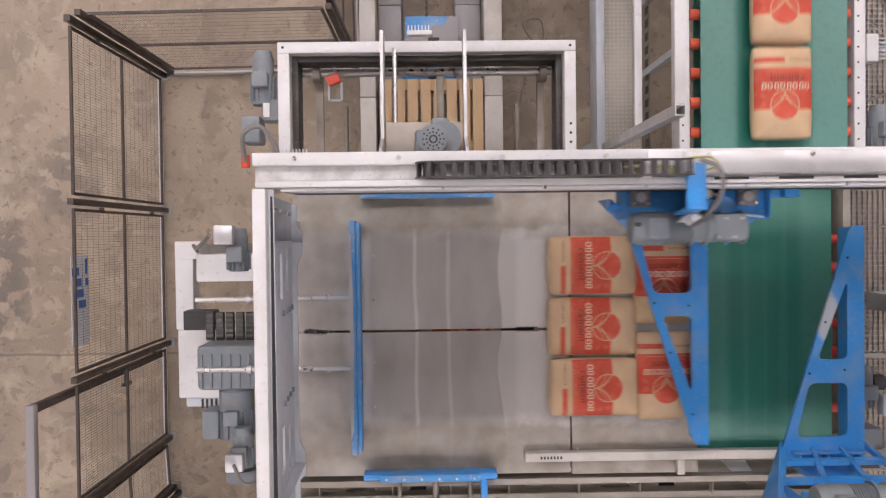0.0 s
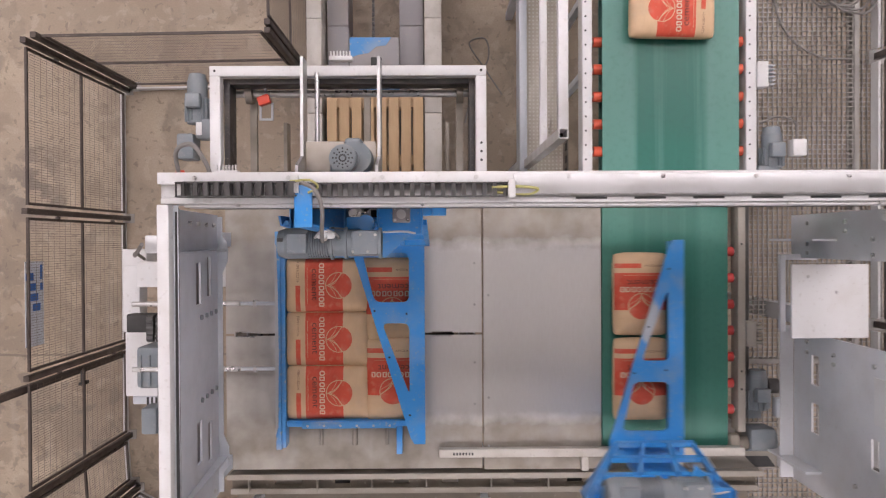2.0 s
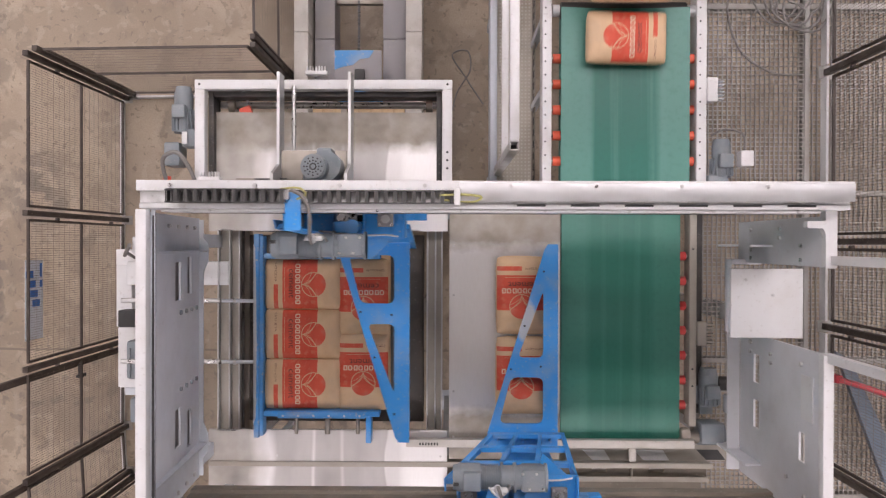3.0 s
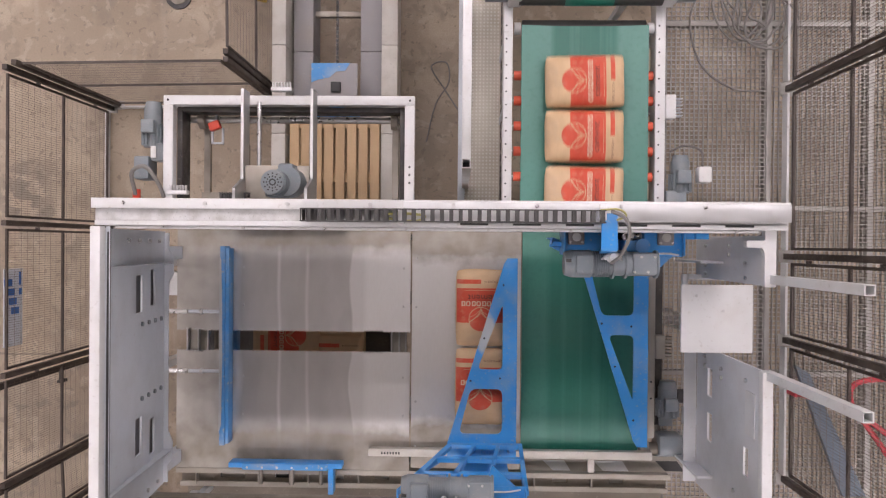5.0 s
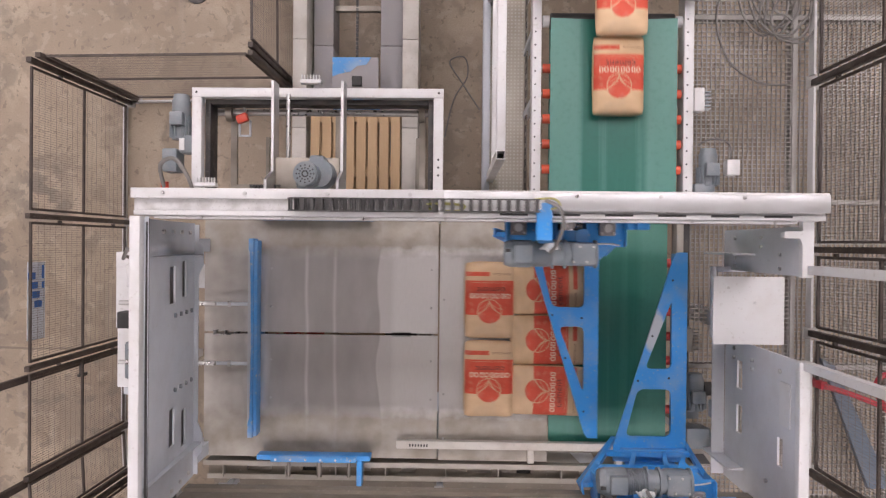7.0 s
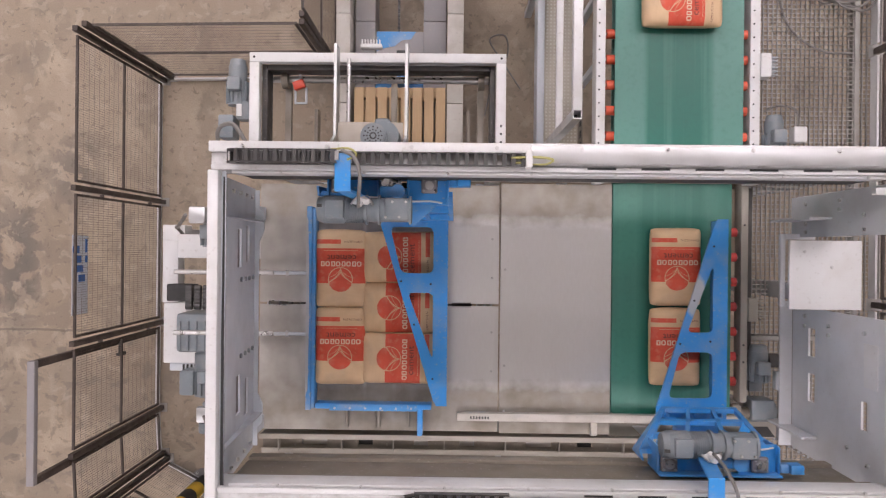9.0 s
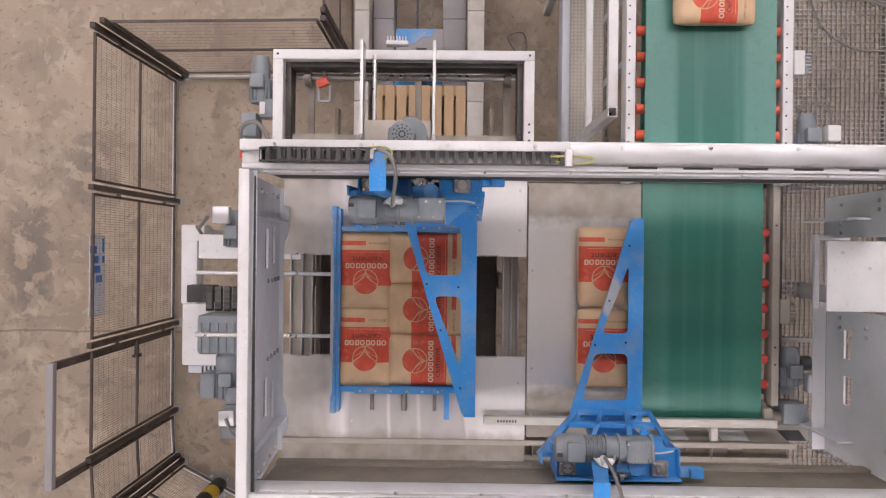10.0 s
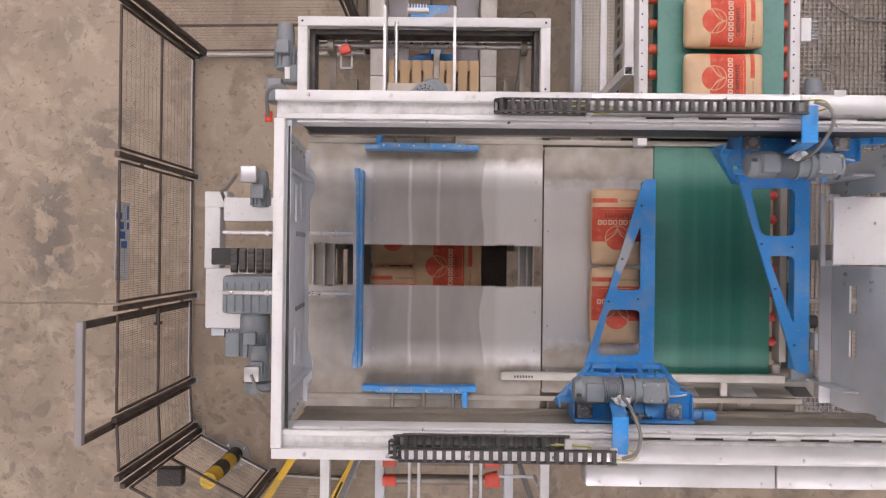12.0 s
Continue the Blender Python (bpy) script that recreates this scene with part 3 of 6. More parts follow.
def belt_conveyor_cross():
    th = thing("collecting_conveyor", "dark green belt conveyor beside the transfer plate", "conveyor")
    bm = bmesh.new()
    box(bm, 1.785, 2.70, -1.45, 0.36, BZ2 - 0.012, BZ2, 0.003)
    part("belt", bm, BELTB, th, "dark green rubber belt")
    for y in (-1.45, 0.36):
        bm = bmesh.new()
        cyl(bm, (1.80, y, BZ2 - 0.06), (2.695, y, BZ2 - 0.06), 0.055, 20)
        part("drum", bm, BELTB, th)
    bm = bmesh.new()
    box(bm, 2.765, 2.82, -1.36, 0.42, 2.60, 2.74, 0.006)
    part("side_frame", bm, RAILPALE, th, "cement-dusted grey side frame")
    bm = bmesh.new()
    box(bm, 2.823, 2.895, -0.74, -0.56, 2.66, 2.75, 0.005)
    sb = part("sensor_box", bm, RAILPALE, th)
    for k in range(7):
        bm = bmesh.new()
        box(bm, 2.895, 2.955, -0.735 + k * 0.026, -0.727 + k * 0.026, 2.67, 2.74)
        part("fin", bm, RAILPALE, sb)
    for y in (-0.92, -1.05, 0.0):
        bm = bmesh.new()
        cyl(bm, (2.79, y, 2.74), (2.79, y, 2.743), 0.008, 8)
        part("bolt_hole", bm, DARK, th)
    bm = bmesh.new()
    box(bm, 2.705, 2.785, -1.505, -1.375, 2.655, 2.75, 0.03)
    part("end_bracket", bm, RAILPALE, th, "pale rounded end bracket")
    for k in range(7):
        y = -1.207 + k * 0.192
        bm = bmesh.new()
        cyl(bm, (2.702, y, 2.675), (2.748, y, 2.675), 0.035, 18)
        r = part("side_roller", bm, ROLLERRED, th, "red plastic roller")
        bm = bmesh.new()
        cyl(bm, (2.748, y, 2.675), (2.765, y, 2.675), 0.012, 10)
        part("axle", bm, STEEL, r)
    bm = bmesh.new()
    box(bm, 1.80, 2.695, -1.46, 0.36, 2.58, 2.592)
    part("return_strand", bm, BELTB, th)
    # added black strip gives the gap beside the belt its shade
    bm = bmesh.new()
    box(bm, 2.823, 2.925, -1.3, 0.30, 2.50, 2.54, 0.004)
    part("cable_channel", bm, BLACKSTEEL, th, "dark strip for the shaded gap beside the belt")
    bm = bmesh.new()
    cyl(bm, (2.786, -1.46, 2.655), (2.90, -1.46, 2.655), 0.05, 20)
    part("drum_bearing", bm, RAILDUST, th)
    for x, y, top in ((1.82, -1.4, 2.58), (2.765, -1.3, 2.6), (2.765, 0.3, 2.6)):
        bm = bmesh.new()
        box(bm, x, x + 0.05, y, y + 0.05, 0.0, top)
        part("leg", bm, RAILDUST, th)


belt_conveyor_feed()
belt_conveyor_upper()
belt_conveyor_cross()


# ---- main frame ----
def rail_beam(name, back, s, x1, label):
    """A white box beam with an open tray on top. back: its outer edge; s: -1 where the inside lies towards -y."""
    th = thing(name, label, "beam", "gantry beams")

    def yy(a):
        return back + s * a

    def bx(nm, a0, a1, z0, z1, xa=-0.81, xb=x1, mat=WHITE, bev=0.004, lab=""):
        bm = bmesh.new()
        lo, hi = sorted((yy(a0), yy(a1)))
        box(bm, xa, xb, lo, hi, z0, z1, bev)
        return part(nm, bm, mat, th, lab)

    bx("upstand", 0.0, 0.058, 4.08, 4.40)
    bx("tray_floor", 0.058, 0.125, 4.10, 4.345, mat=SCUFFED)
    bx("tray_lip", 0.125, 0.155, 4.10, 4.355)
    bx("inner_web", 0.157, 0.172, 4.17, 4.33, -0.70, x1 - 0.15, WHITE)
    # a dark strip is added for the shadow on the beam's underside
    if s < 0:
        bx("rubber_skirt", 0.158, 0.164, 3.86, 4.168, -0.70, x1 - 0.15, DARK, 0.0, "dark strip for the shade under the beam")
    bx("running_rail", 0.02, 0.122, 3.50, 3.60, -0.78, x1 - 0.1, DUSTBROWN, 0.006, "dusty brown running rail")
    bx("rail_web", 0.08, 0.10, 3.60, 3.96, -0.78, x1 - 0.1, DUSTBROWN)
    bx("tray_cover", 0.012, 0.112, 4.401, 4.407, 0.98, x1, GALV, 0.002, "bare metal cover plate")
    bx("lower_chord", 0.03, 0.12, 3.96, 4.08, mat=DUSTBROWN)
    for k in range(int((x1 + 0.7) / 0.47)):
        bm = bmesh.new()
        x = -0.62 + k * 0.47
        cyl(bm, (x, yy(0.029), 4.40), (x, yy(0.029), 4.412), 0.012, 6)
        part("bolt", bm, STEEL, th)
        bm = bmesh.new()
        cyl(bm, (x + 0.2, yy(0.165), 4.33), (x + 0.2, yy(0.165), 4.345), 0.009, 6)
        part("bolt", bm, STEEL, th)
    for k in range(6):
        x = 1.3 + k * 0.3
        if x < x1 - 0.2:
            bm = bmesh.new()
            lo, hi = sorted((yy(0.128), yy(0.14)))
            box(bm, x, x + 0.16, lo, hi, 4.355, 4.357)
            part("slot", bm, DARK, th)
    return th


rail_beam("gantry_beam", 0.383, -1, 3.15, "white-painted steel gantry beam with cable tray, scuffed")
rail_beam("gantry_beam", -1.712, 1, 3.15, "white-painted steel gantry beam with cable tray")


def galvanised_duct():
    th = thing("cable_duct", "galvanised sheet metal cable duct fixed along the beam", "cable duct")
    for x0, x1 in ((0.98, 2.06), (2.064, 3.15)):
        bm = bmesh.new()
        box(bm, x0, x1, -1.85, -1.718, 4.20, 4.35, 0.005)
        d = part("duct", bm, GALV, th)
        bm = bmesh.new()
        box(bm, x0 + 0.004, x1 - 0.004, -1.853, -1.715, 4.351, 4.358, 0.002)
        lid = part("lid", bm, GALV, d)
        for k in range(5):
            bm = bmesh.new()
            x = x0 + 0.08 + k * 0.23
            cyl(bm, (x, -1.83, 4.358), (x, -1.83, 4.362), 0.008, 8)
            part("screw", bm, STEEL, d)


galvanised_duct()


def end_frame():
    th = thing("end_frame", "pale grey steel end frame plate with slots and bolt holes", "machine frame")
    bm = bmesh.new()
    box(bm, -0.815, -0.755, -1.652, 0.222, 4.33, 4.398, 0.004)
    part("top_flange", bm, WHITE, th, "white top flange")
    # upright web in the y-z plane, with slots; built flat, then stood up
    bm = bmesh.new()
    holes = []
    for y0, y1 in ((-0.34, -0.09), (-1.29, -1.04)):
        for za, zb in ((3.62, 3.74), (3.36, 3.46)):
            d = 0.0 if za > 3.5 else (-0.06 if y0 < -1 else 0.03)
            holes.append([(y0 + d, za), (y1 + d, za), (y1 + d, zb), (y0 + d, zb)])
    for y in (-0.42, -0.92):
        for k in range(4):
            c, r = (y, 3.24 + 0.13 * k), 0.019
            holes.append([(c[0] + r * math.cos(a * math.tau / 8), c[1] + r * math.sin(a * math.tau / 8)) for a in range(8)])
    pierced(bm, [(-1.64, 3.15), (0.21, 3.15), (0.21, 4.33), (-1.64, 4.33)], holes, 0.0, 0.014)
    bm2 = bmesh.new()
    box(bm2, -0.925, -0.91, -1.55, 0.12, 3.16, 3.80)
    part("rear_plate", bm2, TRACKGREY, th, "dull grey rear plate")
    # the web leans out a little towards its foot
    turned(bm, Matrix(((0, 0.068, 1, -1.094), (1, 0, 0, 0), (0, 1, 0, 0), (0, 0, 0, 1))))
    part("web_plate", bm, WEBGREY, th, smooth=False)
    bm = bmesh.new()
    ring = [(-0.885, 0.20), (-0.885, -1.63), (-0.835, -1.63), (-0.835, -1.50), (-0.80, -1.46), (-0.80, -1.33), (-0.835, -1.25), (-0.835, -0.17), (-0.80, -0.09), (-0.80, 0.03), (-0.835, 0.07), (-0.835, 0.20)]
    prism(bm, ring, 3.145, 3.158)
    part("bottom_flange", bm, GREY, th)
    for y in (-1.40, -0.03):
        bm = bmesh.new()
        vs = [(-0.862, 3.16), (-0.802, 3.16), (-0.762, 4.3), (-0.784, 4.3)]
        lo = [bm.verts.new((x, y, z)) for x, z in vs]
        hi = [bm.verts.new((x, y + 0.012, z)) for x, z in vs]
        bm.faces.new(lo), bm.faces.new(hi[::-1])
        for i in range(4):
            bm.faces.new((lo[i], hi[i], hi[(i + 1) % 4], lo[(i + 1) % 4]))
        part("gusset", bm, GREY, th)
    for y in (0.14, -1.58):
        for z in (3.3, 3.5, 3.7, 3.9):
            bm = bmesh.new()
            cyl(bm, (-1.08 + 0.068 * z, y, z), (-1.064 + 0.068 * z, y, z), 0.015, 6)
            part("bolt", bm, STEEL, th)
    for y in (-0.42, -0.92):
        for k in range(4):
            z = 3.24 + 0.13 * k
            bm = bmesh.new()
            cyl(bm, (-1.085 + 0.068 * z, y, z), (-1.068 + 0.068 * z, y, z), 0.016, 8)
            part("bolt", bm, MOTOR, th)
    # slotted strip inside the top flange
    bm = bmesh.new()
    slots = []
    for ya, n in ((0.19, 9), (-0.17, 8), (-0.55, 15), (-1.05, 20)):
        for k in range(n):
            y = ya - 0.026 * k
            slots.append([(-0.747, y - 0.018), (-0.735, y - 0.018), (-0.735, y), (-0.747, y)])
    pierced(bm, [(-0.754, -1.65), (-0.729, -1.65), (-0.729, 0.222), (-0.754, 0.222)], slots, 4.325, 4.33)
    strip = part("slotted_strip", bm, GREY, th, smooth=False)
    # a dark strip below stands in for the shade seen through the slots
    bm = bmesh.new()
    box(bm, -0.752, -0.731, -1.64, 0.21, 4.312, 4.32)
    part("seal", bm, DARK, strip)
    for y in (0.05, -1.55):
        bm = bmesh.new()
        box(bm, -0.97, -0.89, y - 0.05, y + 0.05, 0.0, 3.2)
        part("post", bm, GREY, th)


end_frame()


def right_frame():
    th = thing("drive_frame", "white steel drive-end frame with flat bracket plates", "machine frame")
    # seat plate
    bm = bmesh.new()
    box(bm, 2.80, 3.28, -0.585, -0.125, 3.48, 3.505, 0.003)
    part("seat_plate", bm, WHITE, th, "flat white-painted plate")
    for x, y in ((2.9, -0.2), (3.08, -0.3)):
        bm = bmesh.new()
        cyl(bm, (x, y, 3.505), (x, y, 3.512), 0.010, 8)
        part("bolt", bm, STEEL, th)
    # upper bracket: flange and web
    bm = bmesh.new()
    ring = rounded([(3.065, 0.235), (3.065, 0.17), (2.96, 0.17), (2.96, 0.13), (3.05, 0.13), (3.065, 0.09), (3.065, -0.10), (3.13, -0.10), (3.13, 0.235)], 0.012)
    prism(bm, ring, 4.20, 4.25)
    part("bracket_flange", bm, WHITE, th)
    bm = bmesh.new()
    box(bm, 3.085, 3.10, -0.095, 0.2, 2.88, 4.20)
    part("bracket_web", bm, PLATEGREY, th)
    bm = bmesh.new()
    box(bm, 2.93, 3.082, 0.02, 0.034, 2.88, 3.5)
    part("cross_web", bm, PLATEGREY, th)
    bm = bmesh.new()
    box(bm, 2.945, 2.985, -0.60, -0.07, 2.98, 3.02, 0.008)
    box(bm, 2.985, 3.20, -0.11, -0.07, 2.98, 3.02, 0.004)
    box(bm, 2.985, 3.10, -0.60, -0.56, 2.98, 3.02, 0.004)
    part("tube_bracket", bm, PLATEGREY, th, "grey bent tube bracket")
    for y, z in ((0.0, 3.12), (-0.06, 3.12), (0.14, 3.12), (0.14, 3.6), (0.08, 3.6), (0.03, 3.9), (-0.06, 3.9)):
        bm = bmesh.new()
        cyl(bm, (3.072, y, z), (3.085, y, z), 0.013, 8)
        part("bolt", bm, STEEL, th)
    # lower plate
    bm = bmesh.new()
    box(bm, 3.075, 3.135, -1.652, -0.60, 4.15, 4.215, 0.004)
    part("top_flange", bm, WHITE, th)
    bm = bmesh.new()
    holes = []
    for y in (-1.16, -0.84):
        holes.append([(y - 0.1, 3.15), (y + 0.1, 3.15), (y + 0.1, 3.25), (y - 0.1, 3.25)])
    holes.append([(-1.3, 3.86), (-1.12, 3.86), (-1.12, 3.94), (-1.3, 3.94)])
    pierced(bm, [(-1.65, 2.9), (-0.60, 2.9), (-0.60, 4.15), (-1.65, 4.15)], holes, 0.0, 0.014)
    turned(bm, Matrix(((0, 0, 1, 3.095), (1, 0, 0, 0), (0, 1, 0, 0), (0, 0, 0, 1))))
    part("side_plate", bm, PLATEGREY, th, smooth=False)
    bm = bmesh.new()
    box(bm, 3.088, 3.094, -1.03, -0.76, 3.90, 4.05)
    part("notice_plate", bm, WHITE, th, "blank white plate")
    bm = bmesh.new()
    box(bm, 3.0, 3.09, -1.64, -0.6, 2.885, 2.9)
    box(bm, 2.98, 3.09, -1.50, -1.485, 2.7, 3.3)
    part("bottom_flange", bm, PLATEGREY, th)
    for y, z in ((-0.66, 3.1), (-0.73, 3.1), (-0.7, 3.45), (-0.76, 3.45), (-0.70, 3.9), (-1.45, 3.7), (-1.5, 3.95)):
        bm = bmesh.new()
        cyl(bm, (3.08, y, z), (3.095, y, z), 0.014, 8)
        part("bolt", bm, STEEL, th)
    bm = bmesh.new()
    box(bm, 3.112, 3.22, -0.56, -0.44, 0, 3.48)
    box(bm, 3.112, 3.20, -1.65, -1.55, 0, 3.46)
    part("post", bm, PLATEGREY, th)
    for x, y in ((3.12, -0.055), (3.12, -0.62)):
        g = thing("guard_post", "white square steel tube standing open-ended on the frame", "post", "guard posts", at=pose(x, y, 4.2))
        bm = bmesh.new()
        o, i = 0.025, 0.020
        pierced(bm, [(-o, -o), (o, -o), (o, o), (-o, o)], [[(-i, -i), (i, -i), (i, i), (-i, i)]], 0.0, 1.09)
        part("tube", bm, WHITE, g, smooth=False)
        # dark cap stands in for the shaded depth of the open tube
        bm = bmesh.new()
        box(bm, -i, i, -i, i, 0.89, 0.90)
        part("tube_plug", bm, DARK, g)
        bm = bmesh.new()
        box(bm, -o, o, -o, o, -0.05, 0.001)
        part("foot", bm, WHITE, g)


right_frame()


# ---- pallet hoist frame behind the beam ----
def gear_motor(th, x, y, z, axis, length=0.36, r=0.07, name="motor", fins=True):
    """A finned motor lying along axis ('x', 'y' or 'z'), with terminal box and fan cover."""
    d = {"x": Vector((1, 0, 0)), "y": Vector((0, 1, 0)), "z": Vector((0, 0, 1))}[axis]
    c = Vector((x, y, z))
    bm = bmesh.new()
    cyl(bm, c - d * length * 0.5, c + d * length * 0.5, r, 22)
    cyl(bm, c + d * length * 0.5, c + d * (length * 0.5 + 0.05), r * 0.95, 22, r * 0.8)
    m = part(name, bm, MOTOR, th, "grey-painted electric motor")
    if fins:
        bm = bmesh.new()
        q = d.to_track_quat("Z", "Y")
        for k in range(14):
            a = k * math.tau / 14
            o = q @ Vector((math.cos(a), math.sin(a), 0)) * (r + 0.006)
            u = q @ Vector((-math.sin(a), math.cos(a), 0)) * 0.003
            e = q @ Vector((math.cos(a), math.sin(a), 0)) * 0.012
            vs = []
            for s in (-0.45, 0.1):
                for p in (-u - e, u - e, u + e, -u + e):
                    vs.append(bm.verts.new(c + d * length * s + o + p))
            for f in ((0, 1, 2, 3), (7, 6, 5, 4), (0, 4, 5, 1), (1, 5, 6, 2), (2, 6, 7, 3), (3, 7, 4, 0)):
                bm.faces.new([vs[i] for i in f])
        tagged(part("cooling_fin", bm, MOTOR, m), kind="stuff")
    bm = bmesh.new()
    t = c + Vector((0, 0, r + 0.03)) if axis != "z" else c + Vector((r + 0.03, 0, 0))
    box(bm, t.x - 0.05, t.x + 0.05, t.y - 0.05, t.y + 0.05, t.z - 0.035, t.z + 0.03, 0.01)
    part("terminal_box", bm, MOTOR, m)
    return m


def hoist_frame():
    th = thing("pallet_hoist", "white rectangular steel frame of the pallet hoist with drive shaft", "hoist frame")
    z0, z1 = 2.80, 2.885
    for nm, d in (("frame_bar", (-0.99, 0.943, 1.19, 1.262)), ("frame_bar", (-0.99, -0.915, 0.46, 1.19)), ("frame_bar", (0.868, 0.943, 0.46, 1.19))):
        bm = bmesh.new()
        box(bm, *d, z0, z1, 0.005)
        part(nm, bm, WHITE, th)
    for x, y in ((-0.955, 1.227), (0.907, 1.227), (0.907, 0.66), (0.907, 0.72), (0.907, 0.6)):
        bm = bmesh.new()
        cyl(bm, (x, y, z1), (x, y, z1 + 0.002), 0.009, 10)
        part("bolt_hole", bm, DARK, th)
    # dark bars stand in for the shade inside the frame bars
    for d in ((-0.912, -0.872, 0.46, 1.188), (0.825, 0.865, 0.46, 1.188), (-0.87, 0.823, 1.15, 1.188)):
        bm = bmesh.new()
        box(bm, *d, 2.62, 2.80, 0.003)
        part("inner_channel", bm, BLACKSTEEL, th, "dark bar for the shade inside the frame")
    bm = bmesh.new()
    cyl(bm, (-0.88, 1.12, 2.6), (0.84, 1.12, 2.6), 0.028, 16)
    part("drive_shaft", bm, STEEL, th, "bare steel drive shaft")
    for x in (-0.80, 0.74):
        bm = bmesh.new()
        cyl(bm, (x, 1.12, 2.6), (x + 0.05, 1.12, 2.6), 0.075, 20)
        part("sprocket", bm, RAILDUST, th)
        bm = bmesh.new()
        box(bm, x, x + 0.05, 0.50, 1.18, 2.46, 2.5)
        part("chain_guard", bm, RAILDUST, th)
        bm = bmesh.new()
        box(bm, x + (0.10 if x < 0 else -0.07), x + (0.13 if x < 0 else -0.04), 0.5, 1.04, 1.6, 1.75)
        part("guide_bar", bm, RAILDUST, th)
    # carriage plates with the pusher motor
    for x, w in ((-0.31, 0.02), (0.20, 0.02)):
        bm = bmesh.new()
        ring = [(0.40, 3.0), (1.26, 3.0), (1.26, 3.16), (0.60, 3.16), (0.52, 3.36), (0.40, 3.36)]
        lo = [bm.verts.new((x, y, z)) for y, z in ring]
        hi = [bm.verts.new((x + w, y, z)) for y, z in ring]
        bm.faces.new(lo), bm.faces.new(hi[::-1])
        for i in range(len(ring)):
            bm.faces.new((lo[i], hi[i], hi[(i + 1) % len(ring)], lo[(i + 1) % len(ring)]))
        part("side_cheek", bm, GALV, th)
    for x in (-0.23,):
        bm = bmesh.new()
        cyl(bm, (x, 0.60, 2.95), (x, 1.20, 2.95), 0.016, 14)
        part("guide_rod", bm, STEEL, th)
    bm = bmesh.new()
    box(bm, 0.04, 0.09, 0.52, 1.16, 2.35, 2.4, 0.004)
    part("stop_bar", bm, RAILDUST, th)
    bm = bmesh.new()
    box(bm, -0.28, 0.19, 0.42, 0.70, 3.12, 3.14, 0.004)
    part("motor_plate", bm, RAILDUST, th)
    bm = bmesh.new()
    cyl(bm, (0.01, 0.55, 3.15), (0.01, 0.55, 3.48), 0.088, 28)
    cyl(bm, (0.07, 0.57, 3.15), (0.07, 0.57, 3.36), 0.105, 28)
    box(bm, 0.0, 0.11, 0.60, 0.70, 3.15, 3.32, 0.02)
    box(bm, -0.10, 0.10, 0.46, 0.64, 3.15, 3.3, 0.03)
    m = part("motor", bm, MOTOR, th, "grey motor standing on end")
    bm = bmesh.new()
    cyl(bm, (0.01, 0.55, 3.48), (0.01, 0.55, 3.50), 0.078, 28)
    part("fan_cover", bm, MOTOR, m)
    for r in (0.02, 0.04, 0.06):
        bm = bmesh.new()
        for k in range(12):
            a = k * math.tau / 12
            cyl(bm, (0.01 + r * math.cos(a), 0.55 + r * math.sin(a), 3.50), (0.01 + r * math.cos(a), 0.55 + r * math.sin(a), 3.502), 0.006, 6)
        part("fan_grille", bm, DARK, m)
    bm = bmesh.new()
    for k in range(9):
        box(bm, -0.47 + k * 0.026, -0.452 + k * 0.026, 0.44, 0.50, 3.10, 3.14)
    box(bm, -0.47, -0.24, 0.44, 0.447, 3.09, 3.15)
    box(bm, -0.47, -0.24, 0.493, 0.50, 3.09, 3.15)
    part("hose_guide", bm, PLASTIC, th, "black plastic hose guide")
    bm = bmesh.new()
    box(bm, -0.62, -0.24, 0.43, 0.505, 3.075, 3.088)
    part("hose_tray", bm, RAILDUST, th)
    # junction fins on the bars
    for x, y in ((-0.06, 1.29), (-0.86, 0.50)):
        bm = bmesh.new()
        box(bm, x - 0.09, x + 0.07, y, y + 0.03, 2.86, 2.93, 0.004)
        j = part("cable_gland_strip", bm, WHITE, th)
        for k in range(7):
            bm = bmesh.new()
            box(bm, x - 0.085 + k * 0.022, x - 0.078 + k * 0.022, y + 0.03, y + 0.07, 2.87, 2.9)
            part("gland", bm, WHITE, j)


def hoist_drive():
    th = thing("hoist_drive", "grey geared motor with brake and cable bolted to the hoist frame", "geared motor")
    gear_motor(th, -1.10, 1.02, 2.80, "y", 0.30, 0.07)
    bm = bmesh.new()
    box(bm, -1.10, -0.99, 0.76, 0.90, 2.72, 2.86, 0.015)
    part("coupling", bm, MOTOR, th)
    bm = bmesh.new()
    box(bm, -1.085, -1.045, 0.78, 0.87, 2.88, 2.89, 0.002)
    part("rating_plate", bm, WHITE, th, "blank white rating plate")
    bm = bmesh.new()
    box(bm, -1.24, -1.12, 0.62, 0.80, 2.66, 2.84, 0.015)
    part("gearbox", bm, MOTOR, th)
    bm = bmesh.new()
    pipe(bm, curve_points([(-1.22, 0.50, 2.84), (-1.20, 0.66, 2.96), (-1.08, 0.70, 3.0), (-1.0, 0.58, 2.95), (-0.98, 0.45, 2.86)]), 0.016)
    part("cable", bm, CABLE, th)
    bm = bmesh.new()
    cyl(bm, (-1.22, 0.46, 2.82), (-1.22, 0.54, 2.82), 0.03, 14)
    part("emergency_button", bm, RED, th, "red plastic plug")


hoist_frame()
hoist_drive()


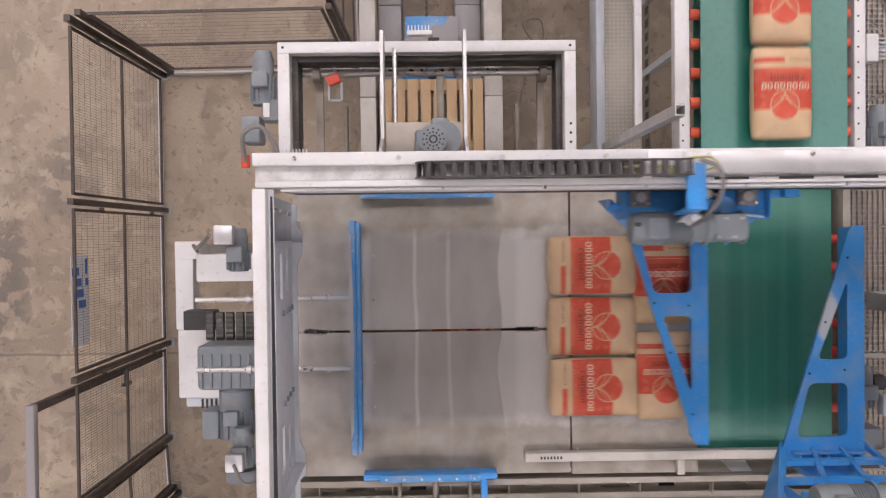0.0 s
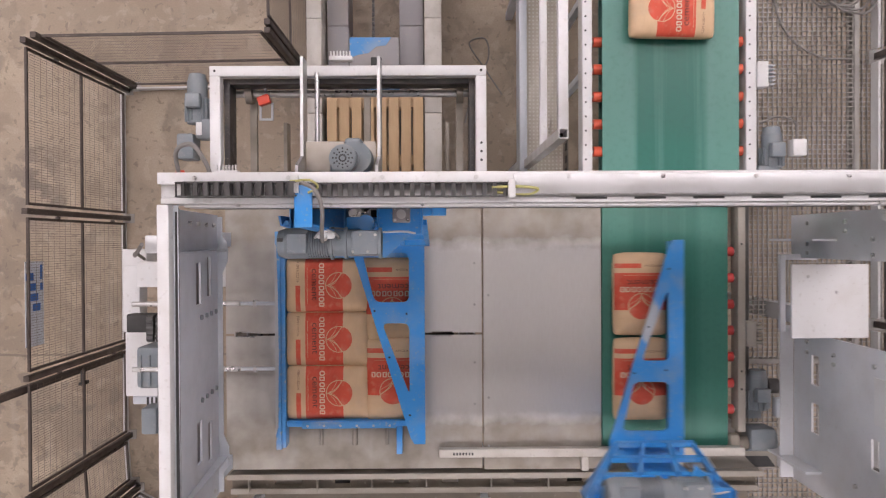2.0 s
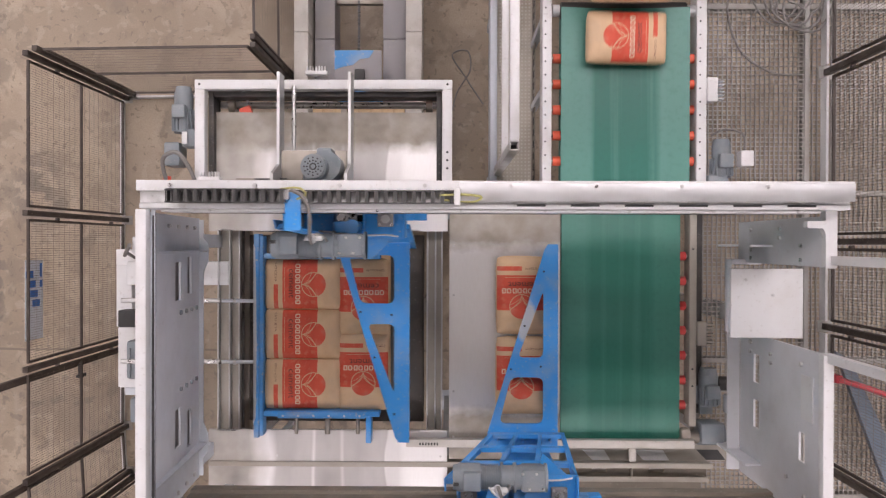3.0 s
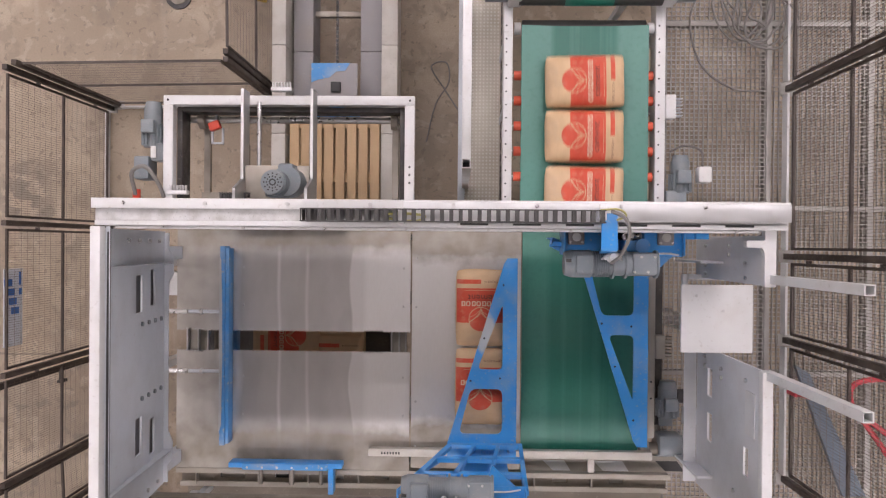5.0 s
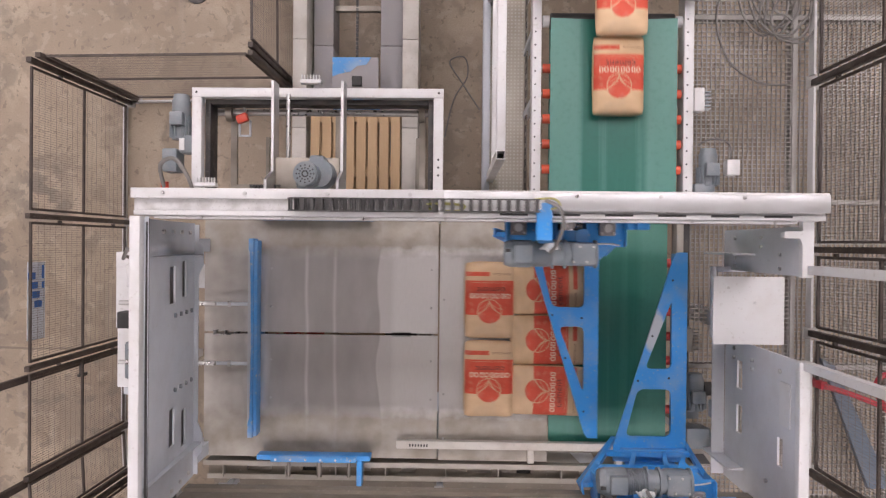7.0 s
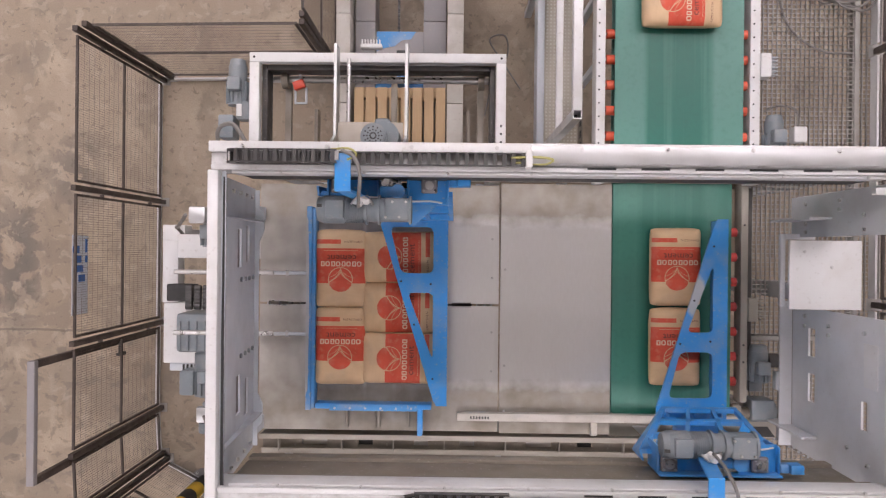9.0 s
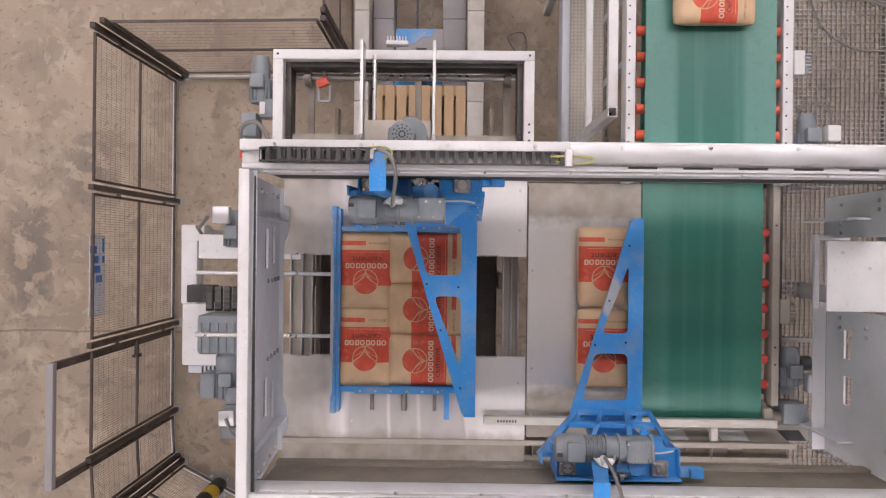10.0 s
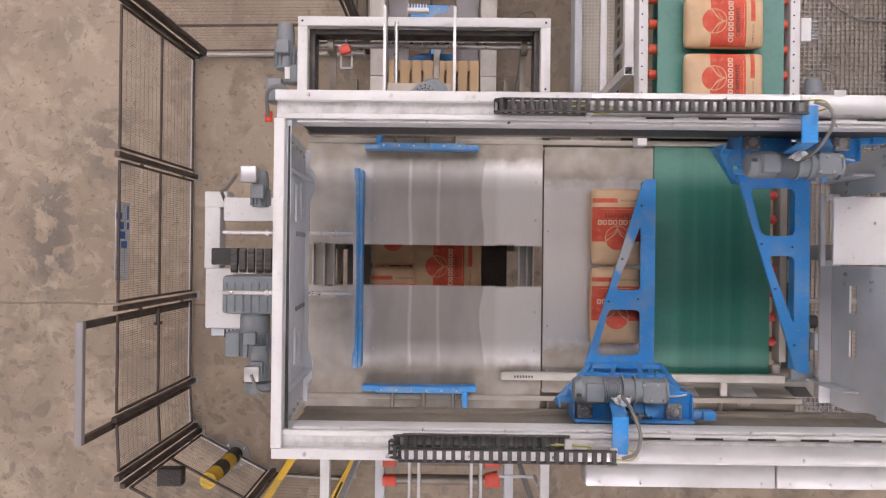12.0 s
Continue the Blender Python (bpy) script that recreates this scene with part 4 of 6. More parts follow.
# ---- pallet track on the floor ----
def pallet_track():
    th = thing("pallet_conveyor", "white steel pallet chain conveyor on the floor", "conveyor")
    for x0, x1, z1, mat in ((-0.637, -0.495, 0.95, RAILLIGHT), (0.482, 0.645, 0.95, RAILLIGHT), (-0.475, -0.268, 0.68, TRACKGREY), (0.232, 0.468, 0.68, TRACKGREY)):
        for y0, y1 in ((0.5, 1.25), (1.255, 2.15), (2.155, 3.05), (3.055, 4.5)):
            bm = bmesh.new()
            box(bm, x0, x1, y0, y1, z1 - 0.40, z1, 0.006)
            part("track_beam", bm, mat, th)
    bm = bmesh.new()
    for k in range(60):
        box(bm, -0.045, -0.02, 1.2 + k * 0.045, 1.235 + k * 0.045, 0.55, 0.575)
    part("drive_chain", bm, PLASTIC, th)
    bm = bmesh.new()
    box(bm, -0.268, 0.232, 2.55, 2.61, 0.5, 0.57, 0.004)
    part("cross_member", bm, RAILDUST, th)
    bm = bmesh.new()
    box(bm, -0.222, 0.245, 1.56, 1.955, 0.98, 1.0, 0.004)
    cp = part("cover_plate", bm, TRACKGREY, th, "grey cover plate, its blue paint half worn off")
    bm = bmesh.new()
    prism(bm, [(-0.222, 1.76), (-0.15, 1.79), (-0.04, 1.81), (0.03, 1.87), (0.12, 1.88), (0.17, 1.955), (-0.222, 1.955)], 1.0, 1.003)
    part("paint_remnant", bm, RUBBEDBLUE, cp)
    bm = bmesh.new()
    box(bm, -0.02, 0.08, 1.66, 1.76, 1.0, 1.04, 0.006)
    part("sensor", bm, DARK, th)
    for x in (-0.60, 0.52):
        for y in (0.7, 1.9, 3.1, 4.2):
            bm = bmesh.new()
            box(bm, x, x + 0.08, y, y + 0.08, 0, 0.55)
            part("foot", bm, GREY, th)
    for x in (-0.41, 0.31):
        for y in (0.7, 1.9, 3.1, 4.2):
            bm = bmesh.new()
            box(bm, x, x + 0.08, y, y + 0.08, 0, 0.28)
            part("foot", bm, GREY, th)
    stop = thing("pallet_stop", "blue steel pallet stop plate above the pallet conveyor", "stop plate")
    bm = bmesh.new()
    prism(bm, [(-0.38, 1.42), (0.44, 1.42), (0.44, 1.455), (0.20, 1.56), (-0.12, 1.56), (-0.40, 1.455)], 0.60, 0.63)
    part("plate", bm, BLUE, stop)
    bm = bmesh.new()
    box(bm, -0.02, 0.08, 1.46, 1.545, 0.0, 1.02)
    part("post", bm, BLUE, stop)


def pallet(name, m, label, group="pallets"):
    th = thing(name, label, "pallet", group, at=m)
    bm = bmesh.new()
    box(bm, -0.047, 0.047, -0.6, 0.6, 0.122, 0.144, 0.003)
    me = mesh_of("deck_board", bm, WOOD)
    for k in range(8):
        share("deck_board", me, th, pose(-0.41 + k * 0.117, 0, 0, 0, 0, 0))
    for y in (-0.55, 0, 0.55):
        bm = bmesh.new()
        box(bm, -0.455, 0.455, y - 0.05, y + 0.05, 0.10, 0.122)
        part("stringer", bm, WOOD, th)
        for x in (-0.4, 0, 0.4):
            bm = bmesh.new()
            box(bm, x - 0.05, x + 0.05, y - 0.05, y + 0.05, 0.022, 0.10)
            part("block", bm, WOOD, th)
    for x in (-0.4, 0, 0.4):
        bm = bmesh.new()
        box(bm, x - 0.05, x + 0.05, -0.6, 0.6, 0.0, 0.022)
        part("bottom_board", bm, WOOD, th)
    return th


pallet_track()
for k in range(2):
    pallet("pallet", pose(0.012, 0.80 + 0.006 * k, 0.682 + 0.145 * k), "empty wooden pallet waiting on the pallet conveyor")


def floor_sensor():
    th = thing("hoist_sensor", "small red sensor box on a bent steel bracket", "sensor")
    bm = bmesh.new()
    box(bm, -0.045, 0.045, -0.034, 0.034, 2.66, 2.72, 0.012)
    turned(bm, pose(-0.653, 1.057, 0, 0, 0, 20))
    part("sensor_box", bm, RED, th)
    bm = bmesh.new()
    box(bm, -0.70, -0.685, 0.92, 1.03, 2.62, 2.635)
    box(bm, -0.70, -0.60, 0.92, 0.935, 2.62, 2.635)
    box(bm, -0.615, -0.60, 0.92, 1.05, 2.62, 2.635)
    box(bm, -0.66, -0.645, 1.05, 1.19, 2.64, 2.655)
    box(bm, -0.66, -0.645, 1.19, 1.20, 2.64, 2.80)
    part("bracket", bm, GREY, th)


floor_sensor()


# ---- walkway and handrail ----
def walkway():
    th = thing("walkway", "raised walkway of worn chequer plate with grey kick plate", "walkway")
    bm = bmesh.new()
    box(bm, 1.335, 1.64, 0.50, 4.2, 1.885, 1.90)
    part("chequer_plate", bm, CHEQUER, th, smooth=False)
    bm = bmesh.new()
    box(bm, 1.27, 1.332, 0.50, 4.2, 1.75, 2.0, 0.004)
    part("kick_plate", bm, GREY, th)
    bm = bmesh.new()
    box(bm, 1.643, 1.652, 0.50, 4.2, 1.75, 2.10, 0.002)
    part("slotted_rail", bm, RAILDUST, th)
    for k in range(18):
        bm = bmesh.new()
        box(bm, 1.640, 1.6425, 0.56 + k * 0.1, 0.62 + k * 0.1, 2.0, 2.08)
        part("slot", bm, DARK, th)
    for y in (0.7, 2.4, 4.0):
        bm = bmesh.new()
        box(bm, 1.34, 1.41, y, y + 0.07, 0, 1.885)
        part("leg", bm, GREY, th)
    h = thing("handrail", "white square-tube handrail with an open cut end", "handrail")
    o, i = 0.030, 0.024
    bm = bmesh.new()
    box(bm, 1.305, 1.365, 0.69, 4.1, 3.715, 3.775, 0.004)
    part("top_rail", bm, WHITE, h)
    bm = bmesh.new()
    pierced(bm, [(-o, -o), (o, -o), (o, o), (-o, o)], [[(-i, -i), (i, -i), (i, i), (-i, i)]], 1.901, 3.775)
    turned(bm, pose(1.335, 0.658, 0))
    part("end_post", bm, WHITE, h, smooth=False)
    # the open post's inner shade, made as a dark cap
    bm = bmesh.new()
    box(bm, 1.335 - i, 1.335 + i, 0.658 - i, 0.658 + i, 3.60, 3.61)
    part("tube_plug", bm, DARK, h)
    for y in (2.2, 3.7):
        bm = bmesh.new()
        box(bm, 1.305, 1.365, y, y + 0.05, 1.901, 3.715, 0.004)
        part("post", bm, WHITE, h)
    bm = bmesh.new()
    box(bm, 1.31, 1.36, 0.69, 4.1, 2.9, 2.94, 0.004)
    part("mid_rail", bm, WHITE, h)


walkway()


# ---- grating platform ----
def grating():
    th = thing("grating_platform", "galvanised steel grating platform floor", "grating")
    x0, x1, y0, y1, z = 2.93, 6.2, -2.2, 4.0, 2.42
    bm = bmesh.new()
    n = int((x1 - x0) / 0.038)
    for k in range(n):
        x = x0 + k * 0.038
        box(bm, x, x + 0.007, y0, y1, z - 0.022, z)
    for k in range(int((y1 - y0) / 0.036)):
        y = y0 + k * 0.036
        box(bm, x0, x1, y, y + 0.007, z - 0.016, z - 0.001)
    p = part("grating_bar", bm, GRATE, th, smooth=False)
    tagged(p, kind="stuff")
    for x in (2.93, 3.80, 4.62, 5.6):
        bm = bmesh.new()
        box(bm, x - 0.02, x + 0.02, y0, y1, z - 0.12, z + 0.004, 0.003)
        part("frame_beam", bm, GRATE, th)
    for y in (-2.0, -0.9, 0.45, 1.95, 3.4):
        bm = bmesh.new()
        box(bm, x0, x1, y - 0.02, y + 0.02, z - 0.12, z + 0.003, 0.003)
        part("frame_beam", bm, GRATE, th)
    for x in (3.8, 6.1):
        for y in (-2.0, 0.45, 3.4):
            bm = bmesh.new()
            box(bm, x - 0.05, x + 0.05, y - 0.05, y + 0.05, 0, z - 0.12)
            part("leg", bm, GREY, th)


grating()


def wire_panel(th, m, width, height, z0, dx=0.0215, dz=0.10, r=0.0011):
    """A welded mesh panel in the x-z plane, from x 0 to width, moved by m, as part of a fence."""
    bm = bmesh.new()
    t = 0.02
    box(bm, 0, width, -t / 2, t / 2, z0, z0 + t)
    box(bm, 0, width, -t / 2, t / 2, z0 + height - t, z0 + height)
    box(bm, 0, t, -t / 2, t / 2, z0 + t, z0 + height - t)
    box(bm, width - t, width, -t / 2, t / 2, z0 + t, z0 + height - t)
    box(bm, t, width - t, -t / 2, t / 2, z0 + height * 0.5 - 0.012, z0 + height * 0.5 + 0.012)
    turned(bm, m)
    fr = part("panel_frame", bm, FENCEBROWN, th)
    bm = bmesh.new()
    for k in range(1, int(width / dx)):
        box(bm, k * dx - r, k * dx + r, -r, r, z0 + t, z0 + height - t)
    for k in range(1, int(height / dz)):
        box(bm, t, width - t, r, 3 * r, z0 + k * dz - r, z0 + k * dz + r)
    turned(bm, m)
    tagged(part("wire_mesh", bm, MESHWIRE, fr, smooth=False), kind="stuff")
    for zz in (0.4, height - 0.4):
        bm = bmesh.new()
        box(bm, -0.022, 0.0, -0.015, 0.015, zz, zz + 0.03)
        turned(bm, m)
        part("clamp", bm, FENCEBROWN, fr)
    # added pale strip paints the light on the panel's bottom frame
    bm = bmesh.new()
    box(bm, 0.0, width, -0.042, -0.024, 0.0, 0.10)
    turned(bm, m)
    part("kick_strip", bm, WHITE, fr, "pale strip for the lit edge along the panel's foot")


def fence(points, height, z, label, group):
    """Posts at the points and a mesh panel between each two."""
    th = thing("safety_fence", label, "fence", group)
    for i, (x, y) in enumerate(points):
        bm = bmesh.new()
        box(bm, x - 0.024, x + 0.024, y - 0.024, y + 0.024, z + 0.008, z + height, 0.003)
        p = part("post", bm, FENCEBROWN, th)
        bm = bmesh.new()
        box(bm, x - 0.06, x + 0.06, y - 0.05, y + 0.05, z, z + 0.008)
        part("base_plate", bm, GRATE, p)
    for i in range(len(points) - 1):
        a, b = Vector(points[i]), Vector(points[i + 1])
        d = (b - a).normalized()
        wire_panel(th, pose(a.x + d.x * 0.05, a.y + d.y * 0.05, z, 0, 0, math.degrees(math.atan2(d.y, d.x))), (b - a).length - 0.1, height - 0.16, 0.12)


FX = -2.71
fence([(FX, 1.66), (FX, 0.29), (FX, -1.06), (FX, -2.03), (FX + 0.03, -2.54)], 2.09, 0, "black welded-mesh safety fence with posts", "safety fence")
fence([(FX + 0.08, 1.70), (-0.76, 1.73)], 2.09, 0, "black welded-mesh safety fence with posts", "safety fence")
fence([(-0.76, 1.80), (-0.78, 3.2), (-0.78, 4.6)], 2.09, 0, "black welded-mesh safety fence with posts", "safety fence")
fence([(FX + 0.08, -2.60), (-1.78, -3.04), (-0.9, -3.08)], 2.09, 0, "black welded-mesh safety fence with posts", "safety fence")
fence([(3.95, 3.4), (3.95, 1.42), (3.95, 0.06), (3.95, -0.62), (3.95, -1.75)], 2.0, 2.42, "black welded-mesh guard fence on the platform", "platform guard")


def door_portal():
    th = thing("fence_door_frame", "grey steel door frame rising above the safety fence", "door frame")
    for y in (-1.16, -2.095):
        bm = bmesh.new()
        box(bm, FX - 0.085, FX - 0.035, y - 0.03, y + 0.03, 0, 2.56, 0.004)
        part("post", bm, FENCEBROWN, th)
    bm = bmesh.new()
    box(bm, FX - 0.09, FX - 0.03, -2.12, -1.13, 2.56, 2.62, 0.004)
    part("lintel", bm, TRACKGREY, th)
    bm = bmesh.new()
    box(bm, FX - 0.03, FX - 0.01, -1.30, -1.16, 1.05, 1.09)
    box(bm, FX - 0.05, FX - 0.01, -1.30, -1.27, 0.96, 1.09)
    part("latch", bm, DARK, th)


door_portal()


def fence_sign():
    th = thing("fence_sign", "white maker's plate with blue marks on the safety fence", "sign")
    bm = bmesh.new()
    box(bm, FX - 0.035, FX - 0.031, -0.82, -0.12, 1.74, 2.03)
    part("plate", bm, SIGNWHITE, th)
    bm = bmesh.new()
    for k in range(4):
        y, z = -0.53 + k * 0.085, 1.80 + 0.035 * k
        box(bm, FX - 0.030, FX - 0.028, y, y + 0.062, z, z + 0.12)
    box(bm, FX - 0.030, FX - 0.028, -0.36, -0.30, 1.755, 1.80)
    box(bm, FX - 0.030, FX - 0.028, -0.27, -0.15, 1.765, 1.80)
    part("mark", bm, SIGNBLUE, th, "blue maker's mark drawn as bars")


fence_sign()


# ---- hoist drive beside the end frame ----
def side_drive():
    th = thing("lift_drive", "white lift column head with grey geared motors and black chain", "lift drive")
    bm = bmesh.new()
    box(bm, -1.98, -1.84, -0.70, -0.02, 1.80, 1.97, 0.012)
    box(bm, -1.98, -1.78, -0.16, -0.02, 1.78, 1.975, 0.012)
    part("column_head", bm, WHITE, th)
    bm = bmesh.new()
    box(bm, -1.97, -1.50, -1.23, -0.70, 1.55, 1.96, 0.014)
    part("housing", bm, WHITE, th)
    bm = bmesh.new()
    box(bm, -1.92, -1.62, -1.30, -1.23, 1.78, 1.94, 0.01)
    part("cover", bm, GREY, th)
    for k in range(5):
        bm = bmesh.new()
        box(bm, -1.80 + k * 0.035, -1.785 + k * 0.035, -1.31, -1.24, 1.941, 1.95)
        part("cooling_slot", bm, DARK, th)
    bm = bmesh.new()
    box(bm, -1.64, -0.83, -0.30, -0.11, 2.40, 2.55, 0.01)
    part("cross_arm", bm, WHITE, th)
    for y in (-0.05, -1.15):
        bm = bmesh.new()
        box(bm, -1.95, -1.85, y - 0.08, y, 0.0, 1.8)
        part("column", bm, WHITE, th)
    for y in (-0.40, -0.86):
        bm = bmesh.new()
        cyl(bm, (-1.55, y, 2.86), (-0.80, y, 2.86), 0.018, 14)
        p = part("guide_rod", bm, STEEL, th, "bright steel guide rod")
        bm = bmesh.new()
        cyl(bm, (-1.22, y, 2.86), (-1.19, y, 2.86), 0.03, 12)
        part("nut", bm, STEEL, p)
    bm = bmesh.new()
    for i in range(5):
        for j in range(6):
            cyl(bm, (-1.60 + j * 0.07, -0.55 - i * 0.035, 2.45), (-1.55 + j * 0.07, -0.55 - i * 0.035, 2.45), 0.03, 8)
    part("lift_chain", bm, PLASTIC, th, "black roller chain pack")
    bm = bmesh.new()
    box(bm, -1.80, -1.58, -0.66, -0.52, 2.20, 2.35, 0.01)
    part("chain_box", bm, DARK, th)
    bm = bmesh.new()
    box(bm, -1.64, -1.22, -1.05, -0.74, 2.2, 2.58, 0.03)
    part("gearbox", bm, MOTOR, th, "grey cast gearbox")
    for k in range(6):
        bm = bmesh.new()
        box(bm, -1.61 + k * 0.065, -1.595 + k * 0.065, -1.03, -0.80, 2.58, 2.597)
        part("casting_rib", bm, MOTOR, th)
    gear_motor(th, -1.40, -1.24, 2.45, "y", 0.34, 0.12, "lift_motor")
    gear_motor(th, -1.32, -1.46, 2.60, "y", 0.22, 0.07, "brake_motor")
    gear_motor(th, -1.23, -0.10, 3.0, "y", 0.22, 0.06, "small_motor")
    bm = bmesh.new()
    box(bm, -1.34, -1.22, -0.04, 0.08, 3.10, 3.18, 0.012)
    part("terminal_box", bm, GALV, th, "silver terminal box")
    bm = bmesh.new()
    box(bm, -1.40, -1.28, -1.56, -1.44, 2.72, 2.79, 0.012)
    part("terminal_box", bm, GALV, th, "silver terminal box")
    bm = bmesh.new()
    cyl(bm, (-1.34, -1.60, 2.55), (-1.34, -1.68, 2.55), 0.11, 26)
    part("fan_cover", bm, MOTOR, th)
    bm = bmesh.new()
    box(bm, -1.62, -1.50, -1.40, -1.20, 2.35, 2.55, 0.02)
    part("connection_box", bm, MOTOR, th)
    bm = bmesh.new()
    pipe(bm, curve_points([(-1.80, -0.10, 1.98), (-1.70, -0.05, 2.4), (-1.55, -0.06, 2.8), (-1.38, 0.02, 3.12)]), 0.014)
    part("cable", bm, CABLE, th)
    bm = bmesh.new()
    pipe(bm, curve_points([(-1.34, -1.5, 2.80), (-1.28, -1.62, 2.8), (-1.2, -1.64, 2.7), (-1.1, -1.55, 2.6)]), 0.012)
    part("cable", bm, CABLE, th)


side_drive()


# ---- motors beside the belts ----
def belt_drives():
    th = thing("belt_motor", "grey geared motor with white terminal box beside the belt", "motor", "belt motors")
    gear_motor(th, 2.98, 0.66, 2.80, "y", 0.24, 0.07)
    bm = bmesh.new()
    box(bm, 2.86, 3.02, 0.42, 0.56, 2.70, 2.86, 0.02)
    part("gearbox", bm, MOTOR, th)
    bm = bmesh.new()
    box(bm, 3.10, 3.20, 0.62, 0.74, 2.78, 2.88, 0.012)
    part("connection_box", bm, WHITE, th)
    bm = bmesh.new()
    pipe(bm, curve_points([(3.14, 0.74, 2.84), (3.12, 0.86, 2.86), (3.0, 0.9, 2.84), (2.9, 0.86, 2.8)]), 0.008)
    part("cable", bm, CABLE, th)
    bm = bmesh.new()
    box(bm, 2.88, 2.96, 0.46, 0.54, 2.43, 2.70)
    part("bracket", bm, MOTOR, th)
    th = thing("belt_motor", "dusty grey geared motor at the end of the belt", "motor", "belt motors")
    gear_motor(th, 2.95, -1.10, 2.62, "y", 0.24, 0.075)
    bm = bmesh.new()
    cyl(bm, (3.02, -1.05, 2.62), (3.10, -1.05, 2.62), 0.055, 18)
    part("fan_cover", bm, BLACKSTEEL, th)
    bm = bmesh.new()
    box(bm, 2.86, 3.04, -1.50, -1.34, 2.55, 2.74, 0.02)
    cyl(bm, (2.86, -1.44, 2.64), (3.06, -1.44, 2.64), 0.085, 18)
    part("gearbox", bm, MOTOR, th)
    bm = bmesh.new()
    box(bm, 3.06, 3.16, -1.27, -1.13, 2.62, 2.70, 0.012)
    part("connection_box", bm, GREY, th)
    bm = bmesh.new()
    box(bm, 2.90, 3.0, -1.3, -1.2, 2.43, 2.58)
    part("bracket", bm, MOTOR, th)


belt_drives()


def cable_heap():
    rnd = random.Random(4)
    th = thing("cable_coil", "loose coil of grey cable lying on the grating", "cable")
    for k in range(3):
        bm = bmesh.new()
        pts = []
        for i in range(30):
            a = i * 0.52 + k
            r = 0.20 + 0.09 * math.sin(i * 0.7 + k * 2) + 0.05 * rnd.random()
            pts.append((3.55 + 0.1 * k + r * math.cos(a) * 0.9, 2.15 - 0.05 * k + r * 1.15 * math.sin(a), 2.45 + 0.02 * k + 0.025 * (i % 3)))
        pipe(bm, curve_points(pts, 4), 0.009, 6)
        part("loop", bm, CABLE, th)
    bm = bmesh.new()
    pipe(bm, curve_points([(3.25, 2.3, 2.44), (3.15, 1.95, 2.44), (3.25, 1.6, 2.44), (3.5, 1.42, 2.44), (3.75, 1.40, 2.44)], 6), 0.009, 6)
    part("tail", bm, CABLE, th)
    f = thing("floor_cable", "thin dark cable lying on the concrete floor", "cable")
    bm = bmesh.new()
    pipe(bm, curve_points([(1.3, 1.6, 0.01), (1.1, 1.9, 0.01), (0.95, 2.15, 0.01), (1.12, 2.2, 0.01), (1.15, 1.98, 0.01), (1.0, 1.72, 0.01), (0.9, 1.3, 0.01)]), 0.008, 6)
    part("cable", bm, CABLE, f)


cable_heap()


def stair_below():
    th = thing("steel_stair", "blue-grey stair string with red handrail behind the guard", "stair")
    for dx in (0.0, 0.75):
        bm = bmesh.new()
        vs = [(3.98 + dx, -0.805, 2.50), (4.093 + dx, -0.871, 2.50), (4.506 + dx, -1.82, 2.58), (4.328 + dx, -1.825, 2.58)]
        lo = [bm.verts.new(v) for v in vs]
        hi = [bm.verts.new((x, y, z + 0.05)) for x, y, z in vs]
        bm.faces.new(lo[::-1]), bm.faces.new(hi)
        for i in range(4):
            bm.faces.new((lo[i], lo[(i + 1) % 4], hi[(i + 1) % 4], hi[i]))
        part("string", bm, STRINGER, th)
    bm = bmesh.new()
    pipe(bm, curve_points([(3.955, -1.01, 2.66), (4.20, -1.085, 2.70), (4.42, -1.18, 2.72), (4.59, -1.29, 2.74), (4.85, -1.5, 2.76)]), 0.022)
    pipe(bm, curve_points([(4.80, -0.88, 2.70), (4.50, -0.89, 2.70), (4.36, -0.94, 2.70), (4.345, -1.06, 2.70), (4.42, -1.2, 2.74), (4.60, -1.45, 2.74), (4.75, -1.7, 2.74)]), 0.022)
    part("handrail", bm, RAILRED, th, "red-painted tubular handrail")
    bm = bmesh.new()
    box(bm, 3.93, 3.98, -1.04, -0.98, 2.42, 2.66, 0.003)
    part("bracket", bm, RAILRED, th)


stair_below()


